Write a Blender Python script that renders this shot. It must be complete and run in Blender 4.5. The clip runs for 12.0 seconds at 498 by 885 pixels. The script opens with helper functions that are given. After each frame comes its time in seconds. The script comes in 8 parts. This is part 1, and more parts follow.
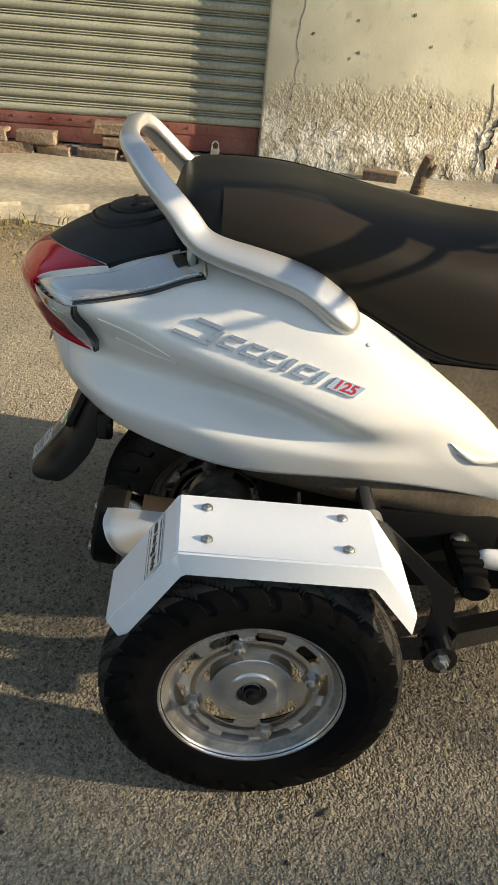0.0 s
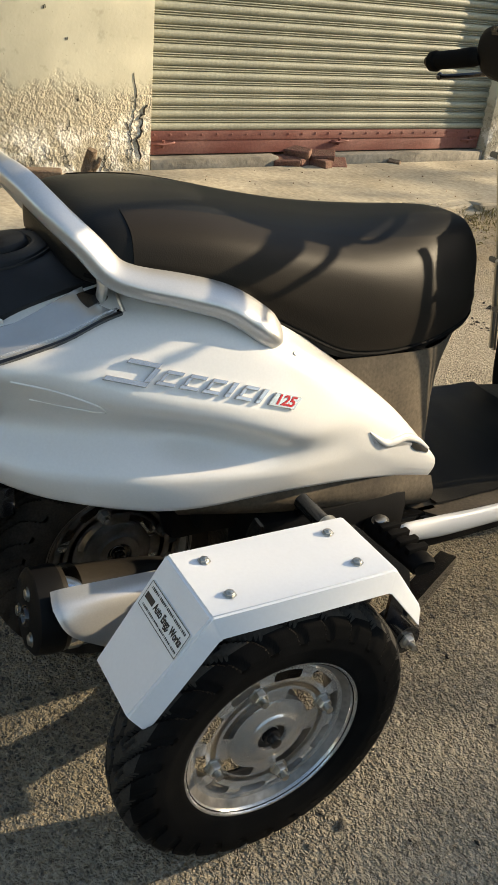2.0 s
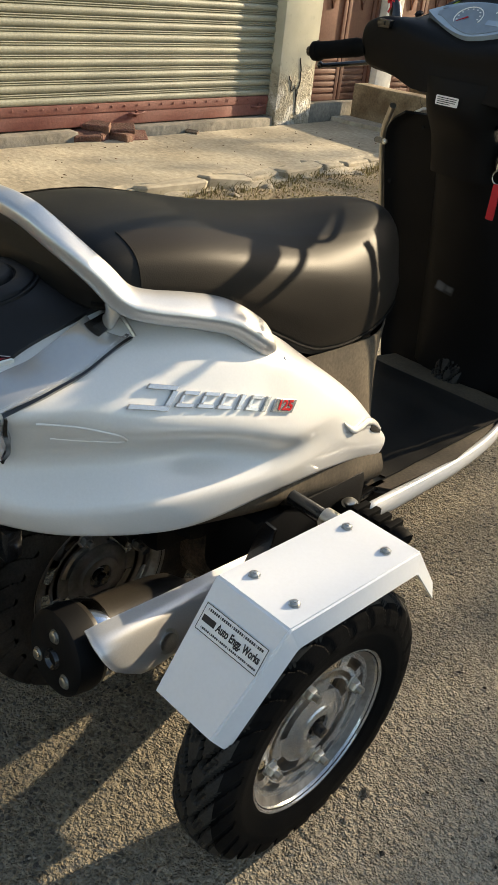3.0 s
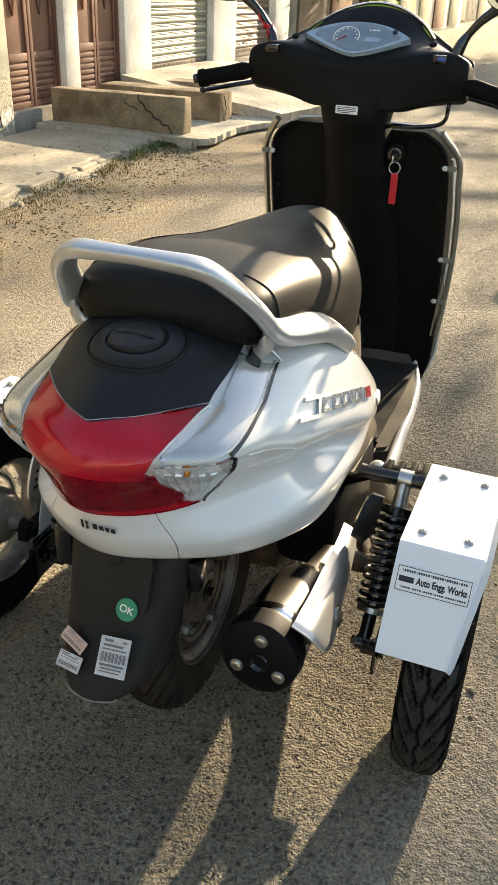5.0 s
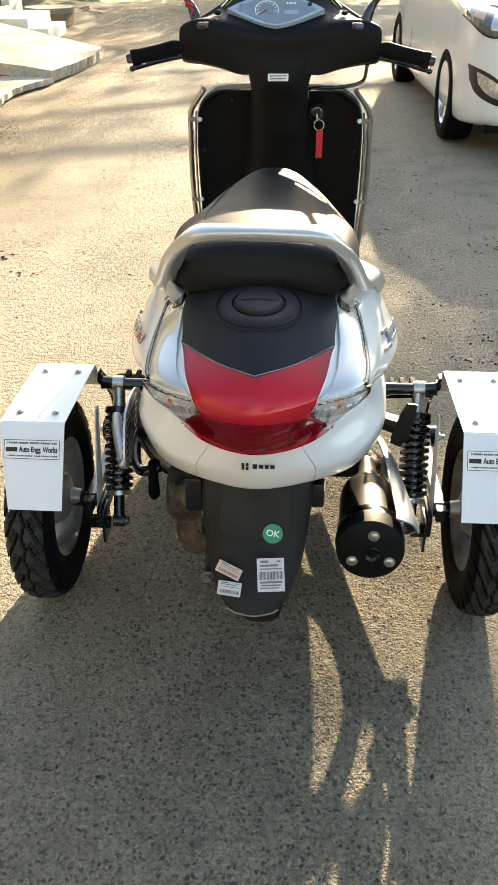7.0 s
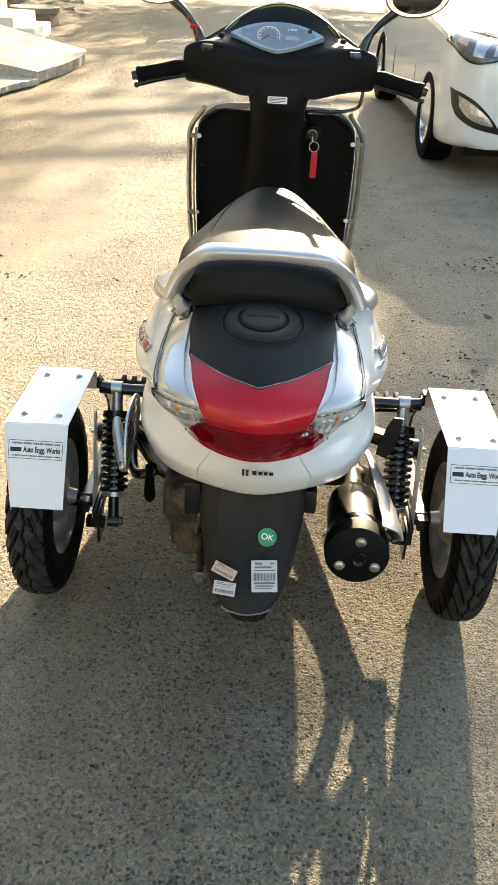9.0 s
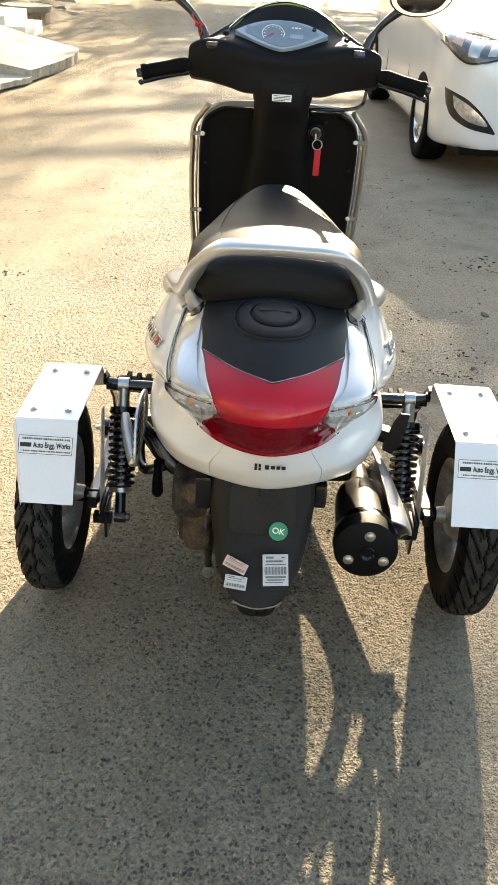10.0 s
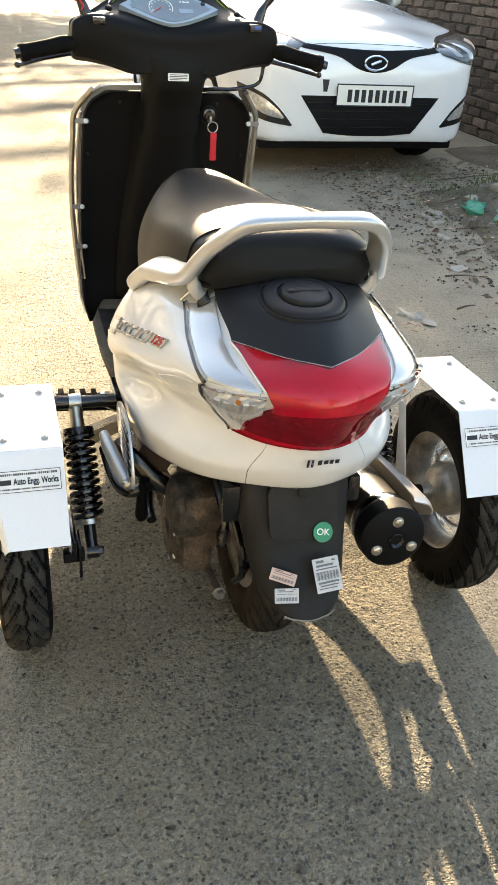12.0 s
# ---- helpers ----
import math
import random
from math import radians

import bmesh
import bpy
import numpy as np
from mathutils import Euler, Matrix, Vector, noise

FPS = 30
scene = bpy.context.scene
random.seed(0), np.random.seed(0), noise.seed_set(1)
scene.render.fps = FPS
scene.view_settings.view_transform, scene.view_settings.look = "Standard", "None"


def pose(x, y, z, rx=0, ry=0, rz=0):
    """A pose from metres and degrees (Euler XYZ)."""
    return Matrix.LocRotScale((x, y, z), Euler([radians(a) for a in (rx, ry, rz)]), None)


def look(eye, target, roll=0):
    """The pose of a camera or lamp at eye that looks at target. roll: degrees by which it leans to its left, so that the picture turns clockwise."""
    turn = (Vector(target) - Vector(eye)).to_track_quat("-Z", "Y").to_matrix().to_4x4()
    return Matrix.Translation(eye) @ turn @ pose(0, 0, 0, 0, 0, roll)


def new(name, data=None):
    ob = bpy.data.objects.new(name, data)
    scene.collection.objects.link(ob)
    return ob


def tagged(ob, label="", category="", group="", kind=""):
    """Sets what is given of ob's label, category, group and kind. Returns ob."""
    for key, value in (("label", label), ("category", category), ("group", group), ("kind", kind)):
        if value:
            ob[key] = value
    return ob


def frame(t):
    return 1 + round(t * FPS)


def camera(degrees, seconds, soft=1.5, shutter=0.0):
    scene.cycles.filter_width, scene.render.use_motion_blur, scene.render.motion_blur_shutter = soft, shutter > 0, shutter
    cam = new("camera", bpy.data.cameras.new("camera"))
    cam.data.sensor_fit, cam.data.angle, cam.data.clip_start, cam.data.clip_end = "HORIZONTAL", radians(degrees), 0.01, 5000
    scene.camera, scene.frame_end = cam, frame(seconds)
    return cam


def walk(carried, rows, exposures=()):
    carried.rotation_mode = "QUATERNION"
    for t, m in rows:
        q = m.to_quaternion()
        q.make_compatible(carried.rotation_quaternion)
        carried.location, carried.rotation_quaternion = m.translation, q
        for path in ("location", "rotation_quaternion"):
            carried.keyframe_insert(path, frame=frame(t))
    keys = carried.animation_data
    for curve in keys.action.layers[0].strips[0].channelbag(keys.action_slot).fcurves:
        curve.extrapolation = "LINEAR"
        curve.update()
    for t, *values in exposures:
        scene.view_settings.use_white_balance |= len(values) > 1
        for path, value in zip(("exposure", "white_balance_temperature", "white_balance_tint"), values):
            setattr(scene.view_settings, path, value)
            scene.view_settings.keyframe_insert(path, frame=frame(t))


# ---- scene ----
cam = camera(33.1, 12.0, 1.0)
PATH = [
    (0, (1.316, -0.117, 1.135), (-0.391, 0.038, 0.104), 6.3),
    (0.5, (1.301, -0.227, 1.139), (-0.381, 0.256, 0.17), 5.6),
    (1, (1.286, -0.308, 1.144), (-0.362, 0.295, 0.184), 5.3),
    (1.5, (1.241, -0.386, 1.149), (-0.356, 0.349, 0.195), 5.6),
    (2, (1.121, -0.484, 1.107), (-0.361, 0.443, 0.135), 6.5),
    (2.5, (1.014, -0.57, 1.119), (-0.325, 0.524, 0.115), 5.6),
    (3, (0.933, -0.715, 1.135), (-0.225, 0.582, 0.146), 7.2),
    (3.5, (0.855, -0.888, 1.16), (-0.199, 0.504, 0.183), 5.0),
    (3.7, (0.831, -0.917, 1.152), (-0.192, 0.498, 0.176), 4.5),
    (5.3, (0.43, -1.221, 1.195), (-0.106, 0.453, 0.239), 1.8),
    (5.5, (0.376, -1.267, 1.202), (-0.127, 0.418, 0.248), 1.2),
    (6, (0.236, -1.288, 1.206), (-0.136, 0.421, 0.234), -1.1),
    (6.5, (0.136, -1.331, 1.229), (-0.091, 0.374, 0.209), -1.2),
    (7, (0.061, -1.45, 1.267), (-0.039, 0.248, 0.215), 0.0),
    (9, (0.009, -1.517, 1.309), (-0.014, 0.192, 0.271), 3.2),
    (9.5, (-0.012, -1.524, 1.306), (-0.019, 0.185, 0.268), 3.5),
    (10, (-0.029, -1.531, 1.304), (-0.027, 0.179, 0.267), 3.6),
    (10.5, (-0.079, -1.524, 1.28), (-0.012, 0.188, 0.249), 3.7),
    (11, (-0.193, -1.468, 1.229), (-0.026, 0.244, 0.208), 4.4),
    (11.5, (-0.303, -1.4, 1.209), (-0.009, 0.297, 0.193), 2.9),
    (12, (-0.431, -1.361, 1.192), (0.093, 0.296, 0.202), 4.0),
]
walk(cam, [(t, look(eye, target, lean)) for t, eye, target, lean in PATH],
     exposures=[(0.0, 1.24, 7450, 9), (3.5, 1.48, 7600, 10), (5.5, 2.00, 7700, 10), (7.0, 2.32, 7600, 9), (9.0, 2.32, 7600, 9), (12.0, 2.68, 8000, 11)])

# ---- light ----
SUN_AZ, SUN_EL = radians(10.2), radians(18.5)      # from +y towards +x
sun_way = Vector((math.sin(SUN_AZ) * math.cos(SUN_EL), math.cos(SUN_AZ) * math.cos(SUN_EL), math.sin(SUN_EL)))
world = bpy.data.worlds.new("sky")
scene.world = world
world.use_nodes = True
wn, wl = world.node_tree.nodes, world.node_tree.links
sky = wn.new("ShaderNodeTexSky")
sky.sky_type, sky.sun_disc = "NISHITA", False
sky.sun_elevation, sky.sun_rotation = SUN_EL, SUN_AZ
sky.air_density, sky.dust_density, sky.ozone_density = 1.0, 0.8, 1.0
wl.new(sky.outputs[0], wn["Background"].inputs[0])
wn["Background"].inputs[1].default_value = 0.13
sun = new("sun", bpy.data.lights.new("sun", "SUN"))
sun.data.energy, sun.data.angle, sun.data.color = 5.0, radians(0.55), (1.0, 0.87, 0.67)
sun.matrix_world = look(sun_way * 40, (0, 0, 0))

# ---- materials ----
def mat(name, color, rough=0.5, metal=0.0, vary=0.12, scale=6.0, fine=60.0, bump=0.0, second=None, mixat=0.55,
        coat=0.0, spec=0.5, bump_scale=None, rough_vary=0.1, per_piece=0.0, trans=0.0, ior=1.45):
    """A surface with colour varied at two scales, wear and fine relief, in metres."""
    m = bpy.data.materials.new(name)
    m.use_nodes = True
    n, l = m.node_tree.nodes, m.node_tree.links
    b = n["Principled BSDF"]
    co = n.new("ShaderNodeTexCoord").outputs["Object"]
    big, small = n.new("ShaderNodeTexNoise"), n.new("ShaderNodeTexNoise")
    big.inputs["Scale"].default_value, big.inputs["Detail"].default_value = scale, 6
    small.inputs["Scale"].default_value, small.inputs["Detail"].default_value = fine, 4
    l.new(co, big.inputs["Vector"])
    l.new(co, small.inputs["Vector"])
    ramp = n.new("ShaderNodeValToRGB")
    ramp.color_ramp.elements[0].position, ramp.color_ramp.elements[1].position = mixat - 0.18, mixat + 0.18
    other = second or [c * (1 - vary * 2) for c in color]
    ramp.color_ramp.elements[0].color, ramp.color_ramp.elements[1].color = (*color, 1), (*other, 1)
    l.new(big.outputs["Fac"], ramp.inputs["Fac"])
    mul = n.new("ShaderNodeMix")
    mul.data_type, mul.blend_type = "RGBA", "MULTIPLY"
    mul.inputs["Factor"].default_value = 1.0
    g = n.new("ShaderNodeMapRange")
    g.inputs["From Min"].default_value, g.inputs["From Max"].default_value = 0.3, 0.7
    g.inputs["To Min"].default_value, g.inputs["To Max"].default_value = 1 - vary, 1 + vary * 0.5
    l.new(small.outputs["Fac"], g.inputs["Value"])
    l.new(ramp.outputs["Color"], mul.inputs["A"])
    l.new(g.outputs["Result"], mul.inputs["B"])
    out = mul.outputs["Result"]
    if per_piece:
        info = n.new("ShaderNodeObjectInfo")
        hsv = n.new("ShaderNodeHueSaturation")
        pr = n.new("ShaderNodeMapRange")
        pr.inputs["To Min"].default_value, pr.inputs["To Max"].default_value = 1 - per_piece, 1 + per_piece
        l.new(info.outputs["Random"], pr.inputs["Value"])
        l.new(pr.outputs["Result"], hsv.inputs["Value"])
        l.new(out, hsv.inputs["Color"])
        out = hsv.outputs["Color"]
    l.new(out, b.inputs["Base Color"])
    rr = n.new("ShaderNodeMapRange")
    rr.inputs["To Min"].default_value, rr.inputs["To Max"].default_value = max(0.02, rough - rough_vary), min(1, rough + rough_vary)
    l.new(big.outputs["Fac"], rr.inputs["Value"])
    l.new(rr.outputs["Result"], b.inputs["Roughness"])
    b.inputs["Metallic"].default_value = metal
    b.inputs["Coat Weight"].default_value, b.inputs["Coat Roughness"].default_value = coat, 0.05
    b.inputs["Specular IOR Level"].default_value = spec
    b.inputs["Transmission Weight"].default_value, b.inputs["IOR"].default_value = trans, ior
    if bump:
        bp = n.new("ShaderNodeBump")
        bp.inputs["Strength"].default_value, bp.inputs["Distance"].default_value = 1.0, bump
        if bump_scale:
            bs = n.new("ShaderNodeTexNoise")
            bs.inputs["Scale"].default_value, bs.inputs["Detail"].default_value = bump_scale, 6
            l.new(co, bs.inputs["Vector"])
            l.new(bs.outputs["Fac"], bp.inputs["Height"])
        else:
            l.new(small.outputs["Fac"], bp.inputs["Height"])
        l.new(bp.outputs["Normal"], b.inputs["Normal"])
    return m


WHITE = mat("pearl_white_paint", (0.665, 0.655, 0.635), 0.30, 0.0, 0.03, 3, 300, coat=0.75, rough_vary=0.05)
FENDER = mat("white_powder_coat", (0.74, 0.755, 0.77), 0.32, 0.0, 0.02, 4, 200, coat=0.2)
SILVER = mat("satin_silver_paint", (0.54, 0.54, 0.535), 0.33, 0.66, 0.05, 5, 400, rough_vary=0.06)
OILDUST = mat("oily_dust", (0.020, 0.017, 0.014), 0.85, 0.0, 0.4, 55, 260, second=(0.095, 0.075, 0.052), mixat=0.56, bump=0.003, bump_scale=90)
DECKBLACK = mat("matt_deck_plastic", (0.0125, 0.013, 0.0145), 0.5, 0.0, 0.12, 8, 600, bump=0.0002, spec=0.26)
CLIPMETAL = mat("dull_clip_metal", (0.17, 0.155, 0.13), 0.5, 0.5, 0.15, 30, 300)
SOIL = mat("dark_verge_soil", (0.150, 0.118, 0.080), 0.95, 0, 0.35, 3.5, 60, second=(0.075, 0.057, 0.037), bump=0.012, bump_scale=40)
DAMPSTAIN = mat("stained_concrete", (0.34, 0.27, 0.17), 0.95, 0, 0.3, 4.5, 60, second=(0.15, 0.105, 0.06), mixat=0.5, bump=0.008, bump_scale=22)
CHROME = mat("chrome", (0.75, 0.76, 0.78), 0.10, 1.0, 0.03, 8, 200)
STEEL = mat("zinc_steel", (0.55, 0.54, 0.50), 0.32, 1.0, 0.12, 30, 300)
RIMMETAL = mat("silver_wheel_metal", (0.90, 0.90, 0.89), 0.18, 0.78, 0.05, 12, 200, rough_vary=0.10)
PLASTIC = mat("black_textured_plastic", (0.0055, 0.0055, 0.006), 0.55, 0.0, 0.15, 7, 700, bump=0.0003, spec=0.16)
SHINYBLACK = mat("gloss_black_enamel", (0.007, 0.007, 0.0075), 0.22, 0.0, 0.1, 9, 300, coat=0.4)
RUBBER = mat("tyre_rubber", (0.006, 0.006, 0.006), 0.6, 0.0, 0.15, 14, 400, second=(0.013, 0.0125, 0.012), mixat=0.64, bump=0.0003, spec=0.03)
DUSTYTYRE = mat("dusty_brown_rubber", (0.050, 0.040, 0.031), 0.85, 0.0, 0.25, 14, 300, second=(0.020, 0.018, 0.016), bump=0.0003, spec=0.05)
RUST = mat("rusty_brown_metal", (0.085, 0.048, 0.032), 0.8, 0.0, 0.3, 18, 200, second=(0.035, 0.026, 0.020), bump=0.0008)
DUSTYMUFFLER = mat("dusty_black_enamel", (0.010, 0.0095, 0.009), 0.34, 0.0, 0.2, 9, 260, second=(0.032, 0.026, 0.019), mixat=0.54, rough_vary=0.2, bump=0.0002)
TREAD = mat("dusty_tread_rubber", (0.040, 0.037, 0.032), 0.7, 0.0, 0.2, 30, 300, second=(0.022, 0.020, 0.018), bump=0.0003, spec=0.2)
# real dust on the rear wheel; on barrels and hubs it paints inner shade
RIMDUSTSHADE = mat("dust_and_shade_wheel_metal", (0.34, 0.325, 0.30), 0.42, 0.5, 0.2, 14, 120, second=(0.10, 0.085, 0.07), rough_vary=0.15)
MUDBLACK = mat("scuffed_black_plastic", (0.0125, 0.012, 0.0115), 0.55, 0.0, 0.2, 9, 300, second=(0.026, 0.023, 0.020), mixat=0.58, bump=0.0003, spec=0.22)
GREYPRINT = mat("grey_print", (0.16, 0.16, 0.165), 0.6)
ENGINE = mat("oily_cast_metal", (0.15, 0.105, 0.07), 0.6, 0.2, 0.45, 26, 190, second=(0.022, 0.018, 0.014), mixat=0.5, bump=0.005)
REDLENS = mat("red_lamp_lens", (0.80, 0.001, 0.012), 0.05, 0.0, 0.02, 12, 60, spec=0.5, rough_vary=0.02, trans=1.0, ior=1.45)
CLEAR = mat("clear_lens_plastic", (0.97, 0.97, 0.96), 0.03, 0.0, 0.0, 12, 60, spec=0.5, rough_vary=0.01, trans=1.0, ior=1.45)
BADGE = mat("badge_silver", (0.46, 0.465, 0.47), 0.20, 0.75, 0.03, 20, 200, coat=0.4)
LAMPSILVER = mat("lamp_reflector_silver", (0.78, 0.73, 0.73), 0.32, 0.15, 0.05, 16, 120)
LAMPGREY = mat("lamp_reflector_grey", (0.44, 0.38, 0.38), 0.25, 0.30, 0.2, 40, 160, bump=0.0015, bump_scale=70)
DUSTYBROWN = mat("dust_caked_plastic", (0.135, 0.108, 0.076), 0.7, 0.0, 0.25, 7, 160, second=(0.060, 0.048, 0.036), mixat=0.52, bump=0.0003, spec=0.2)
AMBER = mat("amber_glint_bulb", (0.75, 0.22, 0.02), 0.25)
DARKCRUMB = mat("dark_crumbs", (0.045, 0.036, 0.027), 0.9, 0, 0.3, 30, 200)
HEADLAMP = mat("smoky_headlamp_glass", (0.10, 0.105, 0.105), 0.07, 0.0, 0.2, 30, 120, coat=1.0, rough_vary=0.03)
REFLECTOR = mat("silvered_reflector", (0.50, 0.49, 0.47), 0.20, 0.62, 0.03, 14, 160, coat=1.0, bump=0.0004, bump_scale=14, rough_vary=0.05)
FACETS = mat("faceted_reflector", (0.84, 0.84, 0.83), 0.16, 0.55, 0.03, 60, 160, rough_vary=0.02)
PAPER = mat("white_label", (0.78, 0.78, 0.76), 0.5, 0, 0.03)
LABEL = mat("dusty_label_paper", (0.56, 0.55, 0.53), 0.6, 0, 0.06, 60, 300, second=(0.40, 0.39, 0.37), mixat=0.62)
PAPERTAN = mat("peach_label", (0.62, 0.42, 0.33), 0.5, 0, 0.05)
INK = mat("black_print", (0.015, 0.015, 0.018), 0.5)
GREENDOT = mat("green_label", (0.01, 0.24, 0.12), 0.45, 0, 0.05)
REDBADGE = mat("red_badge", (0.42, 0.01, 0.015), 0.3, 0, 0.05)
REDCLOTH = mat("red_key_tag", (0.55, 0.015, 0.025), 0.7, 0, 0.12)
MIRROR = mat("mirror_glass", (0.85, 0.87, 0.88), 0.02, 1.0, 0.0, rough_vary=0.0)
YELLOWGREEN = mat("yellow_green_visor", (0.30, 0.42, 0.02), 0.3, 0, 0.05)
DIALFACE = mat("grey_dial_face", (0.20, 0.25, 0.30), 0.4, 0, 0.1)
# the blue in this base colour is the sky mirrored by the cover
SKYLENS = mat("sky_tinted_dial_cover", (0.30, 0.38, 0.46), 0.12, 0, 0.05, coat=0.8)
SWITCHBLUE = mat("blue_switch", (0.03, 0.09, 0.35), 0.4)
CONCRETE = mat("worn_concrete", (0.30, 0.275, 0.225), 0.9, 0, 0.22, 2.6, 40, second=(0.15, 0.135, 0.11), bump=0.008, bump_scale=25)
SLAB = mat("dusty_pavement", (0.42, 0.37, 0.28), 0.95, 0, 0.25, 1.9, 34, second=(0.27, 0.23, 0.165), bump=0.006, bump_scale=18)
PALESLAB = mat("pale_dusty_concrete", (0.47, 0.43, 0.35), 0.95, 0, 0.25, 1.6, 30, second=(0.33, 0.29, 0.22), bump=0.004, bump_scale=16)
LIMEWASH = mat("white_limewash", (0.70, 0.685, 0.63), 0.9, 0, 0.1, 2.4, 30, second=(0.44, 0.40, 0.34), mixat=0.60, bump=0.004, bump_scale=12)
SHUTTER = mat("grey_green_shutter_paint", (0.30, 0.30, 0.23), 0.5, 0.0, 0.2, 2.2, 60, second=(0.20, 0.20, 0.155), per_piece=0.07, bump=0.001)
SHUTTERDARK = mat("brown_shutter_paint", (0.17, 0.13, 0.10), 0.6, 0.1, 0.15, 2, 40, per_piece=0.1)
REDBAR = mat("rusty_red_oxide", (0.16, 0.045, 0.035), 0.65, 0.0, 0.2, 4, 60, second=(0.23, 0.10, 0.08), bump=0.0015)
CRACK = mat("dark_crack", (0.035, 0.03, 0.024), 0.95)
BROWNDOOR = mat("brown_door_paint", (0.17, 0.07, 0.045), 0.5, 0.0, 0.15, 2.0, 50, second=(0.11, 0.05, 0.035), bump=0.001)
BRICK = mat("red_brick", (0.165, 0.105, 0.072), 0.9, 0, 0.4, 9, 60, second=(0.10, 0.080, 0.058), bump=0.010, per_piece=0.5)
RUBBLE = mat("weathered_brick", (0.21, 0.135, 0.088), 0.95, 0, 0.35, 14, 70, second=(0.27, 0.21, 0.15), bump=0.006, per_piece=0.25)
DARKBRICK = mat("broken_red_brick", (0.15, 0.062, 0.045), 0.95, 0, 0.35, 14, 70, second=(0.20, 0.12, 0.085), bump=0.006, per_piece=0.3)
MORTAR = mat("mud_mortar", (0.085, 0.068, 0.05), 0.95, 0, 0.2, 5, 60, bump=0.004)
STONE = mat("loose_stone", (0.30, 0.26, 0.20), 0.9, 0, 0.25, 25, 120, bump=0.003, per_piece=0.3)
DRYGRASS = mat("dry_grass", (0.26, 0.21, 0.08), 0.8, 0, 0.3, 4, 40)
GRASS = mat("green_grass", (0.10, 0.15, 0.035), 0.7, 0, 0.3, 4, 40)
LEAF = mat("tree_leaf", (0.07, 0.11, 0.03), 0.6, 0, 0.3, 4, 40)
BARK = mat("tree_bark", (0.16, 0.11, 0.07), 0.9, 0, 0.3, 10, 60, bump=0.01)
CARPAINT = mat("white_car_paint", (0.72, 0.72, 0.70), 0.22, 0, 0.02, 2, 80, coat=0.9, rough_vary=0.04)
GLASSDARK = mat("tinted_car_glass", (0.03, 0.035, 0.04), 0.04, 0, 0.05, coat=0.6, rough_vary=0.02)
LAMPCLEAR = mat("clear_lamp_cover", (0.66, 0.65, 0.62), 0.12, 0.55, 0.25, 40, 120, coat=0.9, bump=0.002, bump_scale=60)
PLATEWHITE = mat("white_plate", (0.78, 0.77, 0.70), 0.4, 0, 0.03)
LIMEPAINT = mat("lime_painted_metal", (0.42, 0.46, 0.05), 0.5, 0, 0.1, 2)
PAPERPALE = mat("dirty_paper", (0.36, 0.32, 0.26), 0.7, 0, 0.15, 20)
GREENRAG = mat("green_plastic_litter", (0.05, 0.30, 0.18), 0.5, 0, 0.2, 20)
DIRTBROWN = mat("dry_leaf", (0.20, 0.12, 0.07), 0.8, 0, 0.3, 20, per_piece=0.3)


def seat_material(name, color, rough, spec, scale):
    """Vinyl with a fine pressed grain."""
    m = mat(name, color, rough, 0, 0.12, 5, 500, rough_vary=0.05, spec=spec)
    n, l = m.node_tree.nodes, m.node_tree.links
    co = n.new("ShaderNodeTexCoord")
    v = n.new("ShaderNodeTexVoronoi")
    v.inputs["Scale"].default_value = scale
    l.new(co.outputs["Object"], v.inputs["Vector"])
    bp = n.new("ShaderNodeBump")
    bp.inputs["Strength"].default_value, bp.inputs["Distance"].default_value = 0.5, 0.00022
    l.new(v.outputs["Distance"], bp.inputs["Height"])
    l.new(bp.outputs["Normal"], n["Principled BSDF"].inputs["Normal"])
    return m


VINYL = seat_material("black_seat_vinyl", (0.007, 0.0073, 0.0075), 0.46, 0.16, 700)
WEAVE = seat_material("woven_seat_vinyl", (0.0185, 0.0150, 0.0115), 0.48, 0.14, 480)


